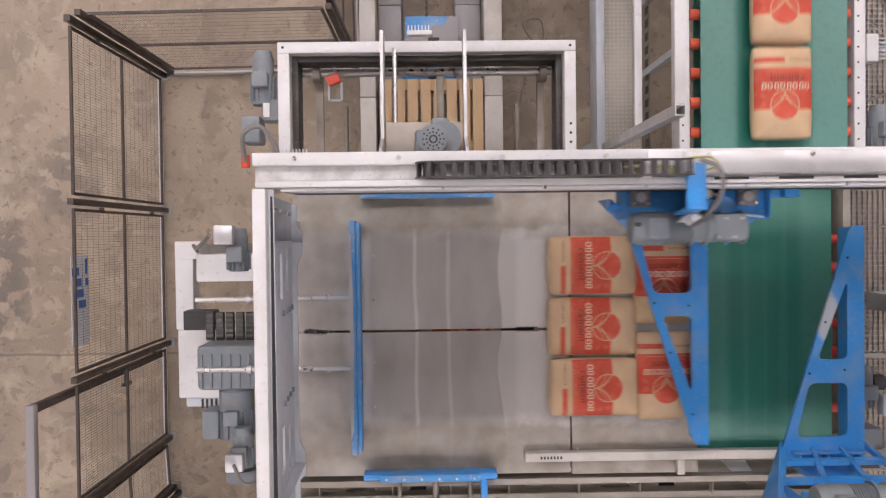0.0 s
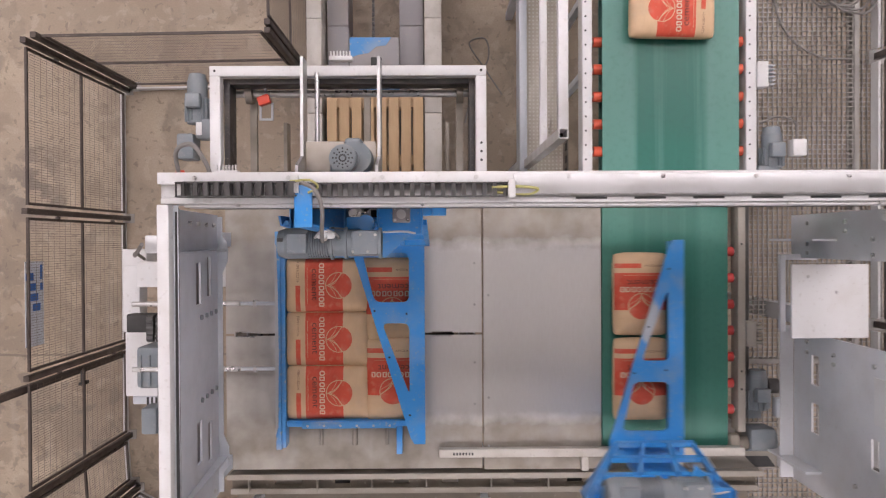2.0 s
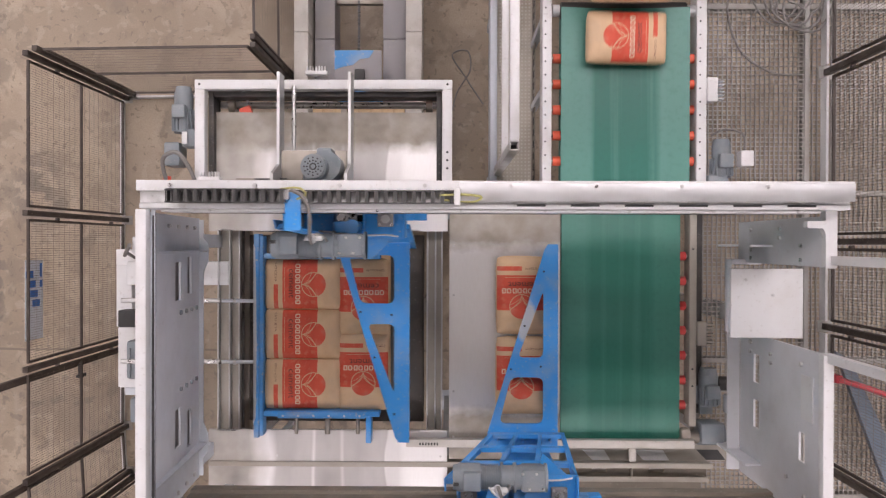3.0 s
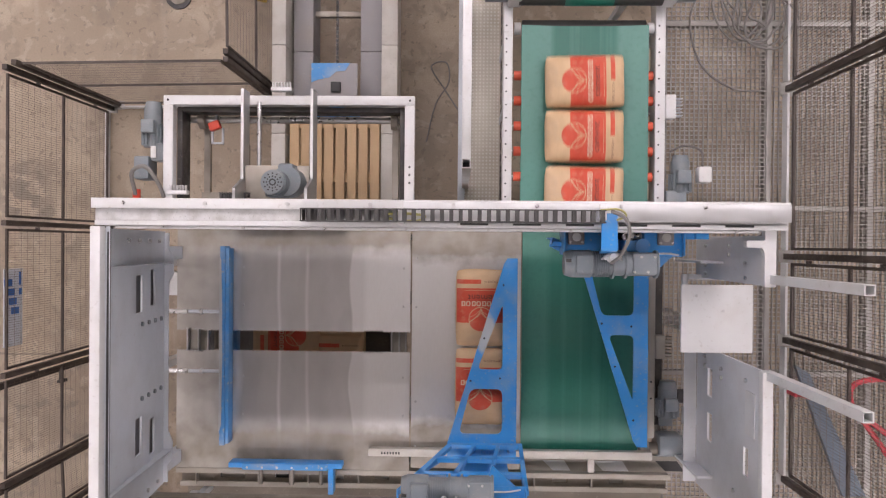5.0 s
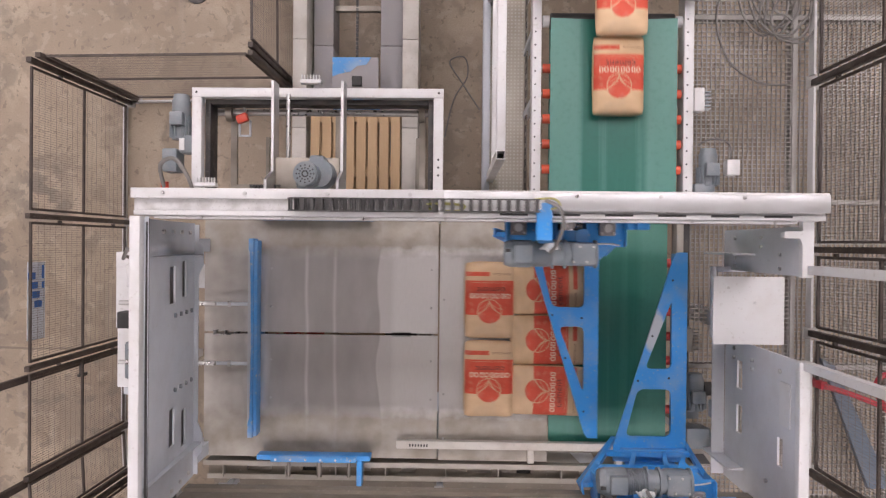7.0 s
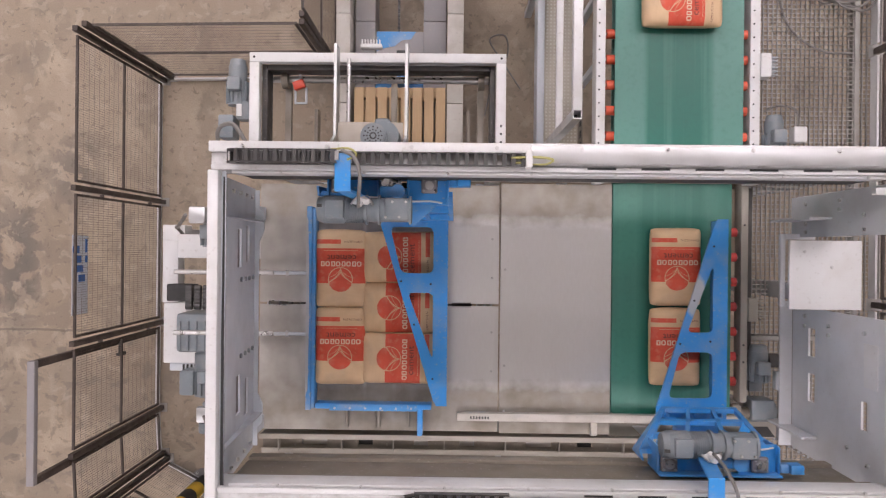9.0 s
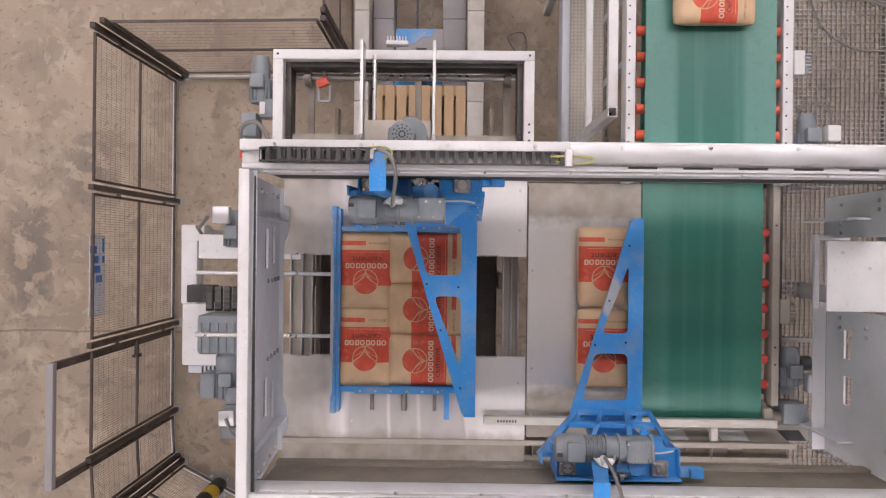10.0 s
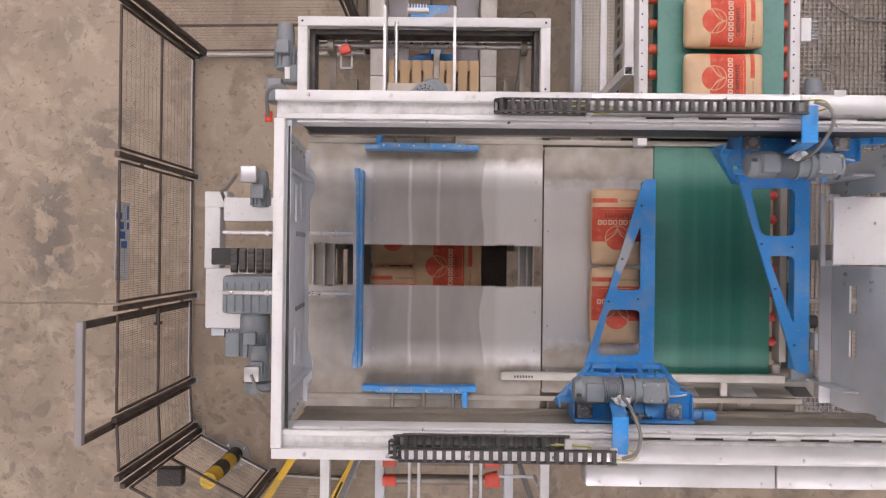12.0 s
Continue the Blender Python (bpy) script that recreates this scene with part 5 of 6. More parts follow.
# ---- the outfeed end south of the beam ----
def south_end():
    th = thing("roller_outfeed", "pallet roller outfeed with red end caps and white frame", "roller conveyor")
    for x in (-0.78, 0.90):
        bm = bmesh.new()
        box(bm, x, x + 0.07, -2.8, -1.80, 2.80, 2.885, 0.004)
        part("frame_bar", bm, WHITE, th)
    for y in (-2.05, -2.22, -2.39, -2.56):
        bm = bmesh.new()
        cyl(bm, (-0.28, y, 1.9), (0.55, y, 1.9), 0.045, 16)
        p = part("roller", bm, RAILDUST, th)
        bm = bmesh.new()
        box(bm, -0.38, -0.26, y - 0.05, y + 0.04, 1.87, 1.96, 0.01)
        part("end_cap", bm, RED, p, "red end cap")
        bm = bmesh.new()
        box(bm, 0.52, 0.66, y - 0.05, y + 0.04, 1.87, 1.96, 0.01)
        part("end_cap", bm, RED, p, "red end cap")
    for x in (-0.10, 0.36):
        for dx in (0, 0.07):
            bm = bmesh.new()
            box(bm, x + dx, x + dx + 0.02, -2.8, -1.85, 2.9, 3.05, 0.002)
            part("side_cheek", bm, WHITE, th)
    sn = thing("outfeed_sensor", "small red sensor box on a steel arm at the outfeed", "sensor")
    bm = bmesh.new()
    box(bm, -0.055, 0.055, -0.04, 0.04, 2.56, 2.63, 0.012)
    turned(bm, pose(0.55, -2.33, 0, 0, 0, 14))
    part("sensor_box", bm, RED, sn)
    bm = bmesh.new()
    box(bm, 0.60, 0.905, -2.335, -2.315, 2.57, 2.59)
    box(bm, 0.885, 0.905, -2.335, -2.315, 2.59, 2.80)
    part("arm", bm, GREY, sn)
    for x in (-0.77, 0.91):
        for y in (-1.9, -2.75):
            bm = bmesh.new()
            box(bm, x, x + 0.05, y, y + 0.05, 0, 2.8)
            part("post", bm, GREY, th)
    for x in (-0.45, 0.7):
        bm = bmesh.new()
        box(bm, x, x + 0.08, -2.8, -1.85, 1.75, 1.9, 0.003)
        part("side_frame", bm, GREY, th)
    for x, y, rz in ((-0.90, -2.98, 62), (-1.62, -3.0, 58)):
        b = thing("floor_guide", "yellow-painted steel floor guide bar", "guide bar", "floor guides", at=pose(x, y, 0.0, 0, 0, rz))
        bm = bmesh.new()
        box(bm, -0.35, 0.35, -0.04, 0.04, 0.25, 0.33, 0.006)
        part("bar", bm, YELLOW, b)
        bm = bmesh.new()
        box(bm, -0.33, -0.27, -0.03, 0.03, 0, 0.25)
        box(bm, 0.27, 0.33, -0.03, 0.03, 0, 0.25)
        part("foot", bm, YELLOW, b)
    for x, y in ((-2.22, -2.87),):
        b = thing("bollard", "yellow and black banded steel bollard", "bollard", "bollards", at=pose(x, y, 0))
        for k in range(4):
            bm = bmesh.new()
            cyl(bm, (0, 0, 0.012 + k * 0.25), (0, 0, 0.262 + k * 0.25), 0.085, 22)
            part("band", bm, YELLOW if k % 2 else DARK, b)
        for a in (0.6, 2.2, 3.7, 5.3):
            bm = bmesh.new()
            cyl(bm, (0.13 * math.cos(a), 0.13 * math.sin(a), 0.012), (0.13 * math.cos(a), 0.13 * math.sin(a), 0.04), 0.014, 8)
            part("bolt", bm, STEEL, b)
        bm = bmesh.new()
        cyl(bm, (0, 0, 0), (0, 0, 0.012), 0.16, 22)
        part("base_plate", bm, TRACKGREY, b)
    b = thing("switch_box", "black switch box hung on the mesh fence", "switch box")
    bm = bmesh.new()
    box(bm, -2.66, -2.42, -2.87, -2.70, 1.08, 1.22, 0.01)
    part("box", bm, DARK, b)


south_end()


def north_extras():
    th = thing("floor_flange", "dark steel pipe flange set in the floor", "pipe flange")
    bm = bmesh.new()
    cyl(bm, (-1.95, 2.95, 0), (-1.95, 2.95, 0.02), 0.15, 28)
    part("flange", bm, BLACKSTEEL, th)
    bm = bmesh.new()
    cyl(bm, (-1.95, 2.95, 0.02), (-1.95, 2.95, 0.03), 0.10, 28)
    part("cap", bm, RAILDUST, th)
    th = thing("yellow_hose", "yellow hose hanging beside the mesh fence", "hose")
    bm = bmesh.new()
    pipe(bm, curve_points([(-0.95, 2.9, 0.03), (-0.98, 2.82, 0.4), (-1.0, 2.78, 0.9), (-0.98, 2.9, 1.2)]), 0.03)
    part("hose", bm, YELLOW, th)


north_extras()


# ---- stop bar ----
def stop_bar():
    th = thing("stop_bar", "blue-painted steel stop bar on guide rods, paint rubbed", "stop bar")
    bm = bmesh.new()
    box(bm, -0.545, -0.505, -1.43, 0.105, TZ + 0.012, TZ + 0.15, 0.006)
    box(bm, -0.505, -0.478, -1.42, 0.09, TZ + 0.012, TZ + 0.135, 0.006)
    part("bar", bm, RUBBEDBLUE, th)
    bm = bmesh.new()
    prism(bm, [(-0.546, -1.33), (-0.528, -1.27), (-0.522, -0.75), (-0.526, -0.3), (-0.534, 0.0), (-0.546, 0.03)], TZ + 0.15, TZ + 0.153)
    part("wear_strip", bm, GALV, th, "edge rubbed to bare metal")
    for y in (-0.40, -0.86):
        bm = bmesh.new()
        cyl(bm, (-0.79, y, TZ + 0.13), (-0.545, y, TZ + 0.13), 0.014, 14)
        p = part("rod", bm, GREY, th, "pale steel rod")
        bm = bmesh.new()
        cyl(bm, (-0.70, y, TZ + 0.13), (-0.68, y, TZ + 0.13), 0.024, 12)
        part("nut", bm, STEEL, p)


stop_bar()


# ---- moving things: clamps ----
def clamp(s):
    """A clamp bar, its face at y 0 towards the bags; s: the side on which its rods run."""
    th = thing("layer_clamp", "blue-painted steel clamp bar on piston rods", "clamp bar", "layer clamps")
    bm = bmesh.new()
    ys = sorted((0.0, s * 0.04))
    box(bm, -0.47, 0.405, ys[0], ys[1], TZ + 0.03, TZ + 0.15, 0.006)
    part("bar", bm, BLUE if s < 0 else RUBBEDBLUE, th)
    bm = bmesh.new()
    ys = sorted((s * 0.004, s * 0.05))
    box(bm, -0.36, 0.30, ys[0], ys[1], TZ + 0.152, TZ + 0.165, 0.003)
    pl = part("top_plate", bm, RUBBEDBLUE, th)
    for k in range(6):
        bm = bmesh.new()
        cyl(bm, (-0.32 + k * 0.115, s * 0.03, TZ + 0.165), (-0.32 + k * 0.115, s * 0.03, TZ + 0.172), 0.009, 6)
        part("bolt", bm, STEEL, pl)
    for x, r in ((-0.24, 0.014), (0.0, 0.02), (0.23, 0.014)):
        bm = bmesh.new()
        cyl(bm, (x, s * 0.04, TZ + 0.06), (x, s * 0.19, TZ + 0.06), r, 12)
        part("rod", bm, RAILDUST, th)
    bm = bmesh.new()
    x, reach = (0.30, 0.24) if s < 0 else (-0.38, 0.19)
    ys = sorted((s * 0.041, s * reach))
    box(bm, x, x + 0.04, ys[0], ys[1], TZ + 0.03, TZ + 0.14, 0.004)
    part("side_arm", bm, BLUE, th)
    return th


CLAMP_S = clamp(-1)
CLAMP_N = clamp(1)


# ---- moving things: pushers ----
def slanted_frame(th, s):
    """The leaning lattice between the arm and the carriage: a wide head, a narrow foot, cut-outs between ribs."""
    def lean(x, v):
        # v 0 at the foot, 1 at the head; the sides spread towards the head
        foot, head = -0.47 + (x + 0.47) * 1.0, -0.80 + (x + 0.47) * (0.84 / 0.52)
        return foot + (head - foot) * v, s * (0.665 + 0.13 * v), 3.06 + 0.70 * v

    def bar(name, x0, v0, x1, v1, wx, wv):
        bm = bmesh.new()
        ring = [(x0 - wx, v0 - wv), (x1 + wx, v0 - wv), (x1 + wx, v1 + wv), (x0 - wx, v1 + wv)]
        a = [bm.verts.new(lean(x, v)) for x, v in ring]
        b = [bm.verts.new(Vector(lean(x, v)) + Vector((0, s * 0.03, 0.0))) for x, v in ring]
        bm.faces.new(a), bm.faces.new(b[::-1])
        for i in range(4):
            bm.faces.new((a[i], b[i], b[(i + 1) % 4], a[(i + 1) % 4]))
        part(name, bm, BLUE, th)

    for v in (0.03, 0.34, 0.66, 0.97):
        bar("cross_rib", -0.47, v, 0.05, v, 0.0, 0.028)
    for x in (-0.46, -0.29, -0.12, 0.04):
        bar("upright_rib", x, 0.0, x, 1.0, 0.012, 0.0)
    # side cheek
    bm = bmesh.new()
    ring = [Vector(lean(-0.472, 0)), Vector(lean(-0.472, 1)), Vector((-0.80, s * 0.85, 3.83)), Vector((-0.80, s * 0.85, 3.55)), Vector((-0.56, s * 0.80, 3.15))]
    a = [bm.verts.new(v) for v in ring]
    b = [bm.verts.new(v + Vector((-0.012, 0, 0))) for v in ring]
    bm.faces.new(a), bm.faces.new(b[::-1])
    for i in range(5):
        bm.faces.new((a[i], b[i], b[(i + 1) % 5], a[(i + 1) % 5]))
    part("side_cheek", bm, BLUE, th)


def pusher(s):
    """A carriage that runs on a gantry beam. x 0 is the pushing bar; s 1: hung on the north beam, -1: on the south one. y is seen from the middle line."""
    th = thing("pusher_carriage", "blue pusher carriage with grey geared motor on the gantry beam", "pusher", "pushers")

    def bx(name, x0, x1, a0, a1, z0, z1, mat=BLUE, bev=0.005, parent=th, label=""):
        bm = bmesh.new()
        lo, hi = sorted((s * a0, s * a1))
        box(bm, x0, x1, lo, hi, z0, z1, bev)
        return part(name, bm, mat, parent, label)

    # a: distance from the middle line y = -0.667
    bx("back_plate", -0.73, 0.02, 0.905, 0.92, 3.64, 3.94)
    bx("top_plate", -0.73, -0.42, 0.715, 0.905, 3.84, 3.86)
    bx("top_plate", -0.24, 0.02, 0.735, 0.905, 3.84, 3.86)
    bx("cross_rib", -0.42, -0.24, 0.885, 0.905, 3.84, 3.86)
    # black plate paints the shade in the recessed pocket
    bx("pocket_floor", -0.42, -0.24, 0.80, 0.885, 3.70, 3.712, BLACKSTEEL, label="dark plate for the shaded pocket behind the drive roller")
    for x in (-0.735, -0.425, -0.24, 0.008):
        bx("upright_rib", x, x + 0.012, 0.74, 0.904, 3.66, 3.90)
    bm = bmesh.new()
    prism(bm, [(-0.24, s * 0.735), (-0.05, s * 0.735), (-0.20, s * 0.60)][::s], 3.842, 3.858)
    part("corner_gusset", bm, BLUE, th)
    slanted_frame(th, s)
    bx("buffer_arm", 0.021, 0.075, 0.845, 0.90, 3.84, 3.90)
    bx("buffer_lug", 0.075, 0.155, 0.845, 0.90, 3.84, 3.93, label="blue stop lug")
    for x in (-0.66, -0.10):
        b = bx("bearing_block", x - 0.05, x + 0.05, 0.805, 0.90, 3.861, 3.90, TRACKGREY, 0.008)
        bm = bmesh.new()
        cyl(bm, (x, s * 0.853, 3.90), (x, s * 0.853, 3.915), 0.027, 18)
        part("bearing_cap", bm, STEEL, b)
        for dx in (-0.036, 0.036):
            for da in (-0.033, 0.033):
                bm = bmesh.new()
                cyl(bm, (x + dx, s * (0.853 + da), 3.90), (x + dx, s * (0.853 + da), 3.91), 0.0085, 6)
                part("bolt", bm, STEEL, b)
    # motor across the carriage
    a = 0.69
    bm = bmesh.new()
    cyl(bm, (-0.76, s * a, 4.06), (-0.72, s * a, 4.06), 0.07, 26, 0.084)
    cyl(bm, (-0.72, s * a, 4.06), (-0.60, s * a, 4.06), 0.084, 26)
    m = part("motor", bm, MOTOR, th, "grey-painted geared motor")
    bm = bmesh.new()
    for k in range(9):
        cyl(bm, (-0.60 + k * 0.013, s * a, 4.06), (-0.594 + k * 0.013, s * a, 4.06), 0.08, 26)
    cyl(bm, (-0.60, s * a, 4.06), (-0.48, s * a, 4.06), 0.068, 26)
    tagged(part("cooling_fin", bm, MOTOR, m), kind="stuff")
    bm = bmesh.new()
    cyl(bm, (-0.48, s * a, 4.06), (-0.20, s * a, 4.06), 0.072, 26)
    cyl(bm, (-0.40, s * a, 4.06), (-0.385, s * a, 4.06), 0.088, 26)
    lo, hi = sorted((s * (a - 0.065), s * (a + 0.07)))
    box(bm, -0.36, -0.21, lo, hi, 3.97, 4.14, 0.02)
    part("gearbox", bm, MOTOR, m)
    bm = bmesh.new()
    lo, hi = sorted((s * (a - 0.055), s * (a + 0.055)))
    box(bm, -0.70, -0.595, lo, hi, 4.11, 4.165, 0.01)
    part("terminal_box", bm, MOTOR, m)
    bm = bmesh.new()
    box(bm, -0.755, -0.725, *sorted((s * (a + 0.01), s * (a + 0.03))), 4.125, 4.142)
    part("lifting_slot", bm, DARK, m)
    bm = bmesh.new()
    cyl(bm, (-0.475, s * a, 4.06), (-0.462, s * a, 4.06), 0.09, 26)
    part("flange", bm, MOTOR, m)
    bm = bmesh.new()
    cyl(bm, (-0.215, s * a, 4.06), (-0.2, s * a, 4.06), 0.085, 26)
    part("end_cap", bm, MOTOR, m)
    for k in range(4):
        bm = bmesh.new()
        cyl(bm, (-0.35 + 0.04 * k, s * (a + (0.045 if k % 2 else -0.045)), 4.14), (-0.35 + 0.04 * k, s * (a + (0.045 if k % 2 else -0.045)), 4.148), 0.008, 6)
        part("bolt", bm, STEEL, m)
    bm = bmesh.new()
    box(bm, -0.395, -0.25, *sorted((s * 0.765, s * 0.835)), 3.88, 4.05, 0.012)
    cyl(bm, (-0.285, s * 0.80, 4.05), (-0.285, s * 0.80, 4.07), 0.045, 20)
    part("brake_housing", bm, BLUE, m)
    bm = bmesh.new()
    cyl(bm, (-0.355, s * 0.862, 3.86), (-0.355, s * 0.862, 4.03), 0.016, 16)
    cyl(bm, (-0.355, s * 0.862, 3.955), (-0.355, s * 0.862, 3.985), 0.036, 18)
    cyl(bm, (-0.35, s * 0.862, 3.95), (-0.27, s * 0.862, 3.95), 0.02, 14)
    part("tension_roller", bm, STEEL, m, "bright steel tension roller")
    bm = bmesh.new()
    pipe(bm, [Vector((x, s * y, z)) for x, y, z in curve_points([(-0.50, 0.775, 3.95), (-0.42, 0.77, 3.98), (-0.24, 0.752, 3.93), (-0.10, 0.755, 3.90), (-0.02, 0.745, 3.89)])], 0.006)
    part("air_hose", bm, WHITE, th, "thin pale air hose")
    # cable arm over the beam
    bx("cable_arm", -0.605, -0.515, 0.77, 0.98, 4.44, 4.455, BLUE, 0.004)
    bm = bmesh.new()
    ring = [(-0.60, 0.771, 4.44), (-0.52, 0.771, 4.44), (-0.42, 0.74, 3.86), (-0.52, 0.74, 3.86)]
    lo = [bm.verts.new((x, s * y, z)) for x, y, z in ring]
    hi = [bm.verts.new((x, s * (y + 0.014), z)) for x, y, z in ring]
    bm.faces.new(lo), bm.faces.new(hi[::-1])
    for i in range(4):
        bm.faces.new((lo[i], hi[i], hi[(i + 1) % 4], lo[(i + 1) % 4]))
    part("cable_arm_web", bm, BLUE, th)
    bm = bmesh.new()
    box(bm, -0.54, -0.44, *sorted((s * 0.715, s * 0.75)), 4.155, 4.185, 0.012)
    cyl(bm, (-0.50, s * 0.72, 4.16), (-0.495, s * 0.735, 4.24), 0.02, 14)
    part("cable_plug", bm, WHITE, th, "pale moulded cable plug")
    bx("cable_clip", -0.62, -0.58, 0.94, 1.03, 4.456, 4.475, WHITE, 0.003)
    bm = bmesh.new()
    pipe(bm, [Vector((x, s * y, z)) for x, y, z in curve_points([(-0.56, 0.99, 4.50), (-0.49, 0.95, 4.53), (-0.46, 0.86, 4.50), (-0.48, 0.75, 4.38), (-0.50, 0.70, 4.22)])], 0.0105)
    part("cable", bm, CABLE, th)
    bm = bmesh.new()
    pipe(bm, [Vector((x, s * y, z)) for x, y, z in curve_points([(-0.62, 0.995, 4.49), (-0.52, 1.0, 4.5), (-0.48, 0.965, 4.5), (-0.53, 0.94, 4.49)])], 0.006)
    part("wire", bm, WIREYELLOW, th)
    bm = bmesh.new()
    pipe(bm, [Vector((x, s * y, z)) for x, y, z in curve_points([(-0.55, 0.72, 4.16), (-0.50, 0.76, 4.2), (-0.44, 0.74, 4.16), (-0.42, 0.7, 4.1)])], 0.008)
    part("cable", bm, STEEL, th)
    # column that carries the arm, under the motor
    bx("column", -0.40, -0.06, 0.80, 0.84, 3.05, 3.84, BLUE)
    # arm, one part that lifts
    bm = bmesh.new()
    outer = [(-0.47, 0.80), (-0.47, 0.69), (-0.055, -0.66), (-0.03, -0.70), (0.045, -0.70), (0.045, 0.80)]
    holes = [rounded([(-0.385, 0.62), (-0.30, 0.28), (-0.062, 0.28), (-0.062, 0.62)], 0.05),
             rounded([(-0.25, 0.135), (-0.062, -0.36), (-0.062, 0.135)], 0.045)]
    if s < 0:
        outer = [(x, -y) for x, y in outer][::-1]
        holes = [[(x, -y) for x, y in h][::-1] for h in holes]
    pierced(bm, outer, holes, 2.965, 2.985)
    arm = part("arm", bm, BLUE if s > 0 else ARMBLUE, th, "blue triangular pushing arm, paint worn at the edge", smooth=False)
    bm = bmesh.new()
    lo, hi = sorted((s * -0.69, s * 0.72))
    box(bm, -0.020, 0.0, lo, hi, 2.79, 2.965, 0.004)
    box(bm, 0.002, 0.042, lo, hi, 2.88, 2.964, 0.004)
    part("pushing_bar", bm, BLUE, arm)
    bm = bmesh.new()
    lo, hi = sorted((s * 0.70, s * 0.715))
    box(bm, -0.42, 0.03, lo, hi, 2.985, 3.04, 0.004)
    for x in (-0.40, -0.22, -0.02):
        l2, h2 = sorted((s * 0.715, s * 0.745))
        box(bm, x, x + 0.012, l2, h2, 2.985, 3.06, 0.002)
    part("arm_root", bm, BLUE, arm)
    for x, y in ((-0.30, 0.22), (-0.08, 0.2), (-0.2, -0.1), (-0.06, -0.5)):
        bm = bmesh.new()
        cyl(bm, (x, s * y, 2.985), (x, s * y, 2.988), 0.008, 8)
        part("bolt", bm, DARK, arm)
    return th, arm


PUSH_A, ARM_A = pusher(1)
PUSH_B, ARM_B = pusher(-1)


# ---- moving things: cable chains ----
def chain_link():
    bm = bmesh.new()
    for y in (-0.036, 0.031):
        box(bm, -0.031, 0.031, y, y + 0.006, -0.022, 0.022)
    for z in (-0.022, 0.017):
        box(bm, -0.024, -0.002, -0.031, 0.031, z, z + 0.005)
    return mesh_of("link", bm, PLASTIC, False)


LINK = chain_link()
PITCH, CHAIN_N, CHAIN_R = 0.052, 44, 0.052


def chain():
    th = thing("cable_chain", "black plastic cable chain lying in the beam tray", "cable chain", "cable chains")
    return [share("link", LINK, th, Matrix()) for _ in range(CHAIN_N)]


CHAIN_A, CHAIN_B = chain(), chain()


def chain_clip(x, y):
    th = thing("chain_clip", "white clip with yellow wires at the chain's fixed end", "clip", "chain clips")
    bm = bmesh.new()
    box(bm, x, x + 0.035, y - 0.045, y + 0.045, 4.355, 4.44, 0.003)
    part("clip", bm, WHITE, th)
    bm = bmesh.new()
    pipe(bm, curve_points([(x - 0.08, y + 0.01, 4.40), (x + 0.06, y + 0.012, 4.42), (x + 0.15, y, 4.41), (x + 0.10, y - 0.025, 4.40), (x - 0.06, y - 0.015, 4.39)]), 0.007, 6)
    part("wire", bm, WIREYELLOW, th)


chain_clip(0.95, 0.292)
chain_clip(0.85, -1.62)


# ---- bags ----
BL, BW, BH = 0.592, 0.388, 0.135


def bag_top(x, y):
    """Height of the filled bag's upper side."""
    u, v = min(1.0, abs(x) / (BW / 2)), min(1.0, abs(y) / (BL / 2))
    return BH * (0.52 + 0.48 * (max(0.0, 1 - u ** 5.0) ** 0.45) * (max(0.0, 1 - v ** 7.0) ** 0.45))


def letters(body, size):
    cu = bpy.data.curves.new("letters", "FONT")
    cu.body, cu.size, cu.align_x, cu.align_y = body, size, "CENTER", "CENTER"
    cu.resolution_u = 2
    ob = bpy.data.objects.new("letters", cu)
    scene.collection.objects.link(ob)
    me = bpy.data.meshes.new_from_object(ob.evaluated_get(bpy.context.evaluated_depsgraph_get()))
    bpy.data.objects.remove(ob)
    return me


def bag_meshes():
    rnd = random.Random(7)
    out = []
    for variant in range(4):
        bm = bmesh.new()
        nx, ny = 18, 26
        off = Vector((rnd.random() * 50, rnd.random() * 50, variant * 9.0))

        def outline(i, j):
            u, v = -1 + 2 * i / nx, -1 + 2 * j / ny
            # a rounded, slightly pinched rectangle
            u, v = math.copysign(1 - (1 - abs(u)) ** 1.5, u), math.copysign(1 - (1 - abs(v)) ** 1.6, v)
            x, y = u * BW / 2, v * BL / 2
            k = 1 - 0.035 * abs(u) ** 6 * abs(v) ** 6
            x *= k * (1 - 0.02 * abs(v) ** 4)
            y *= k * (1 - 0.012 * abs(u) ** 4)
            return x, y

        top, low = {}, {}
        for i in range(nx + 1):
            for j in range(ny + 1):
                x, y = outline(i, j)
                n = noise.noise(Vector((x * 9, y * 9, 0)) + off) * 0.006
                edge = i in (0, nx) or j in (0, ny)
                z = bag_top(x, y) + (0 if edge else n)
                wob = 1 + 0.012 * noise.noise(Vector((x * 6, y * 6, 3)) + off)
                top[i, j] = bm.verts.new((x * wob, y * wob, z))
                if edge:
                    low[i, j] = top[i, j]
                else:
                    low[i, j] = bm.verts.new((x * wob, y * wob, max(0.0, BH * 0.52 - (z - BH * 0.52) * 1.12)))
        for i in range(nx):
            for j in range(ny):
                bm.faces.new((top[i, j], top[i + 1, j], top[i + 1, j + 1], top[i, j + 1]))
                bm.faces.new((low[i, j], low[i, j + 1], low[i + 1, j + 1], low[i + 1, j]))
        me = mesh_of("bag", bm, PAPER, False)
        for f in me.polygons:
            f.use_smooth = True
        out.append(me)
    return out


BAGS = bag_meshes()


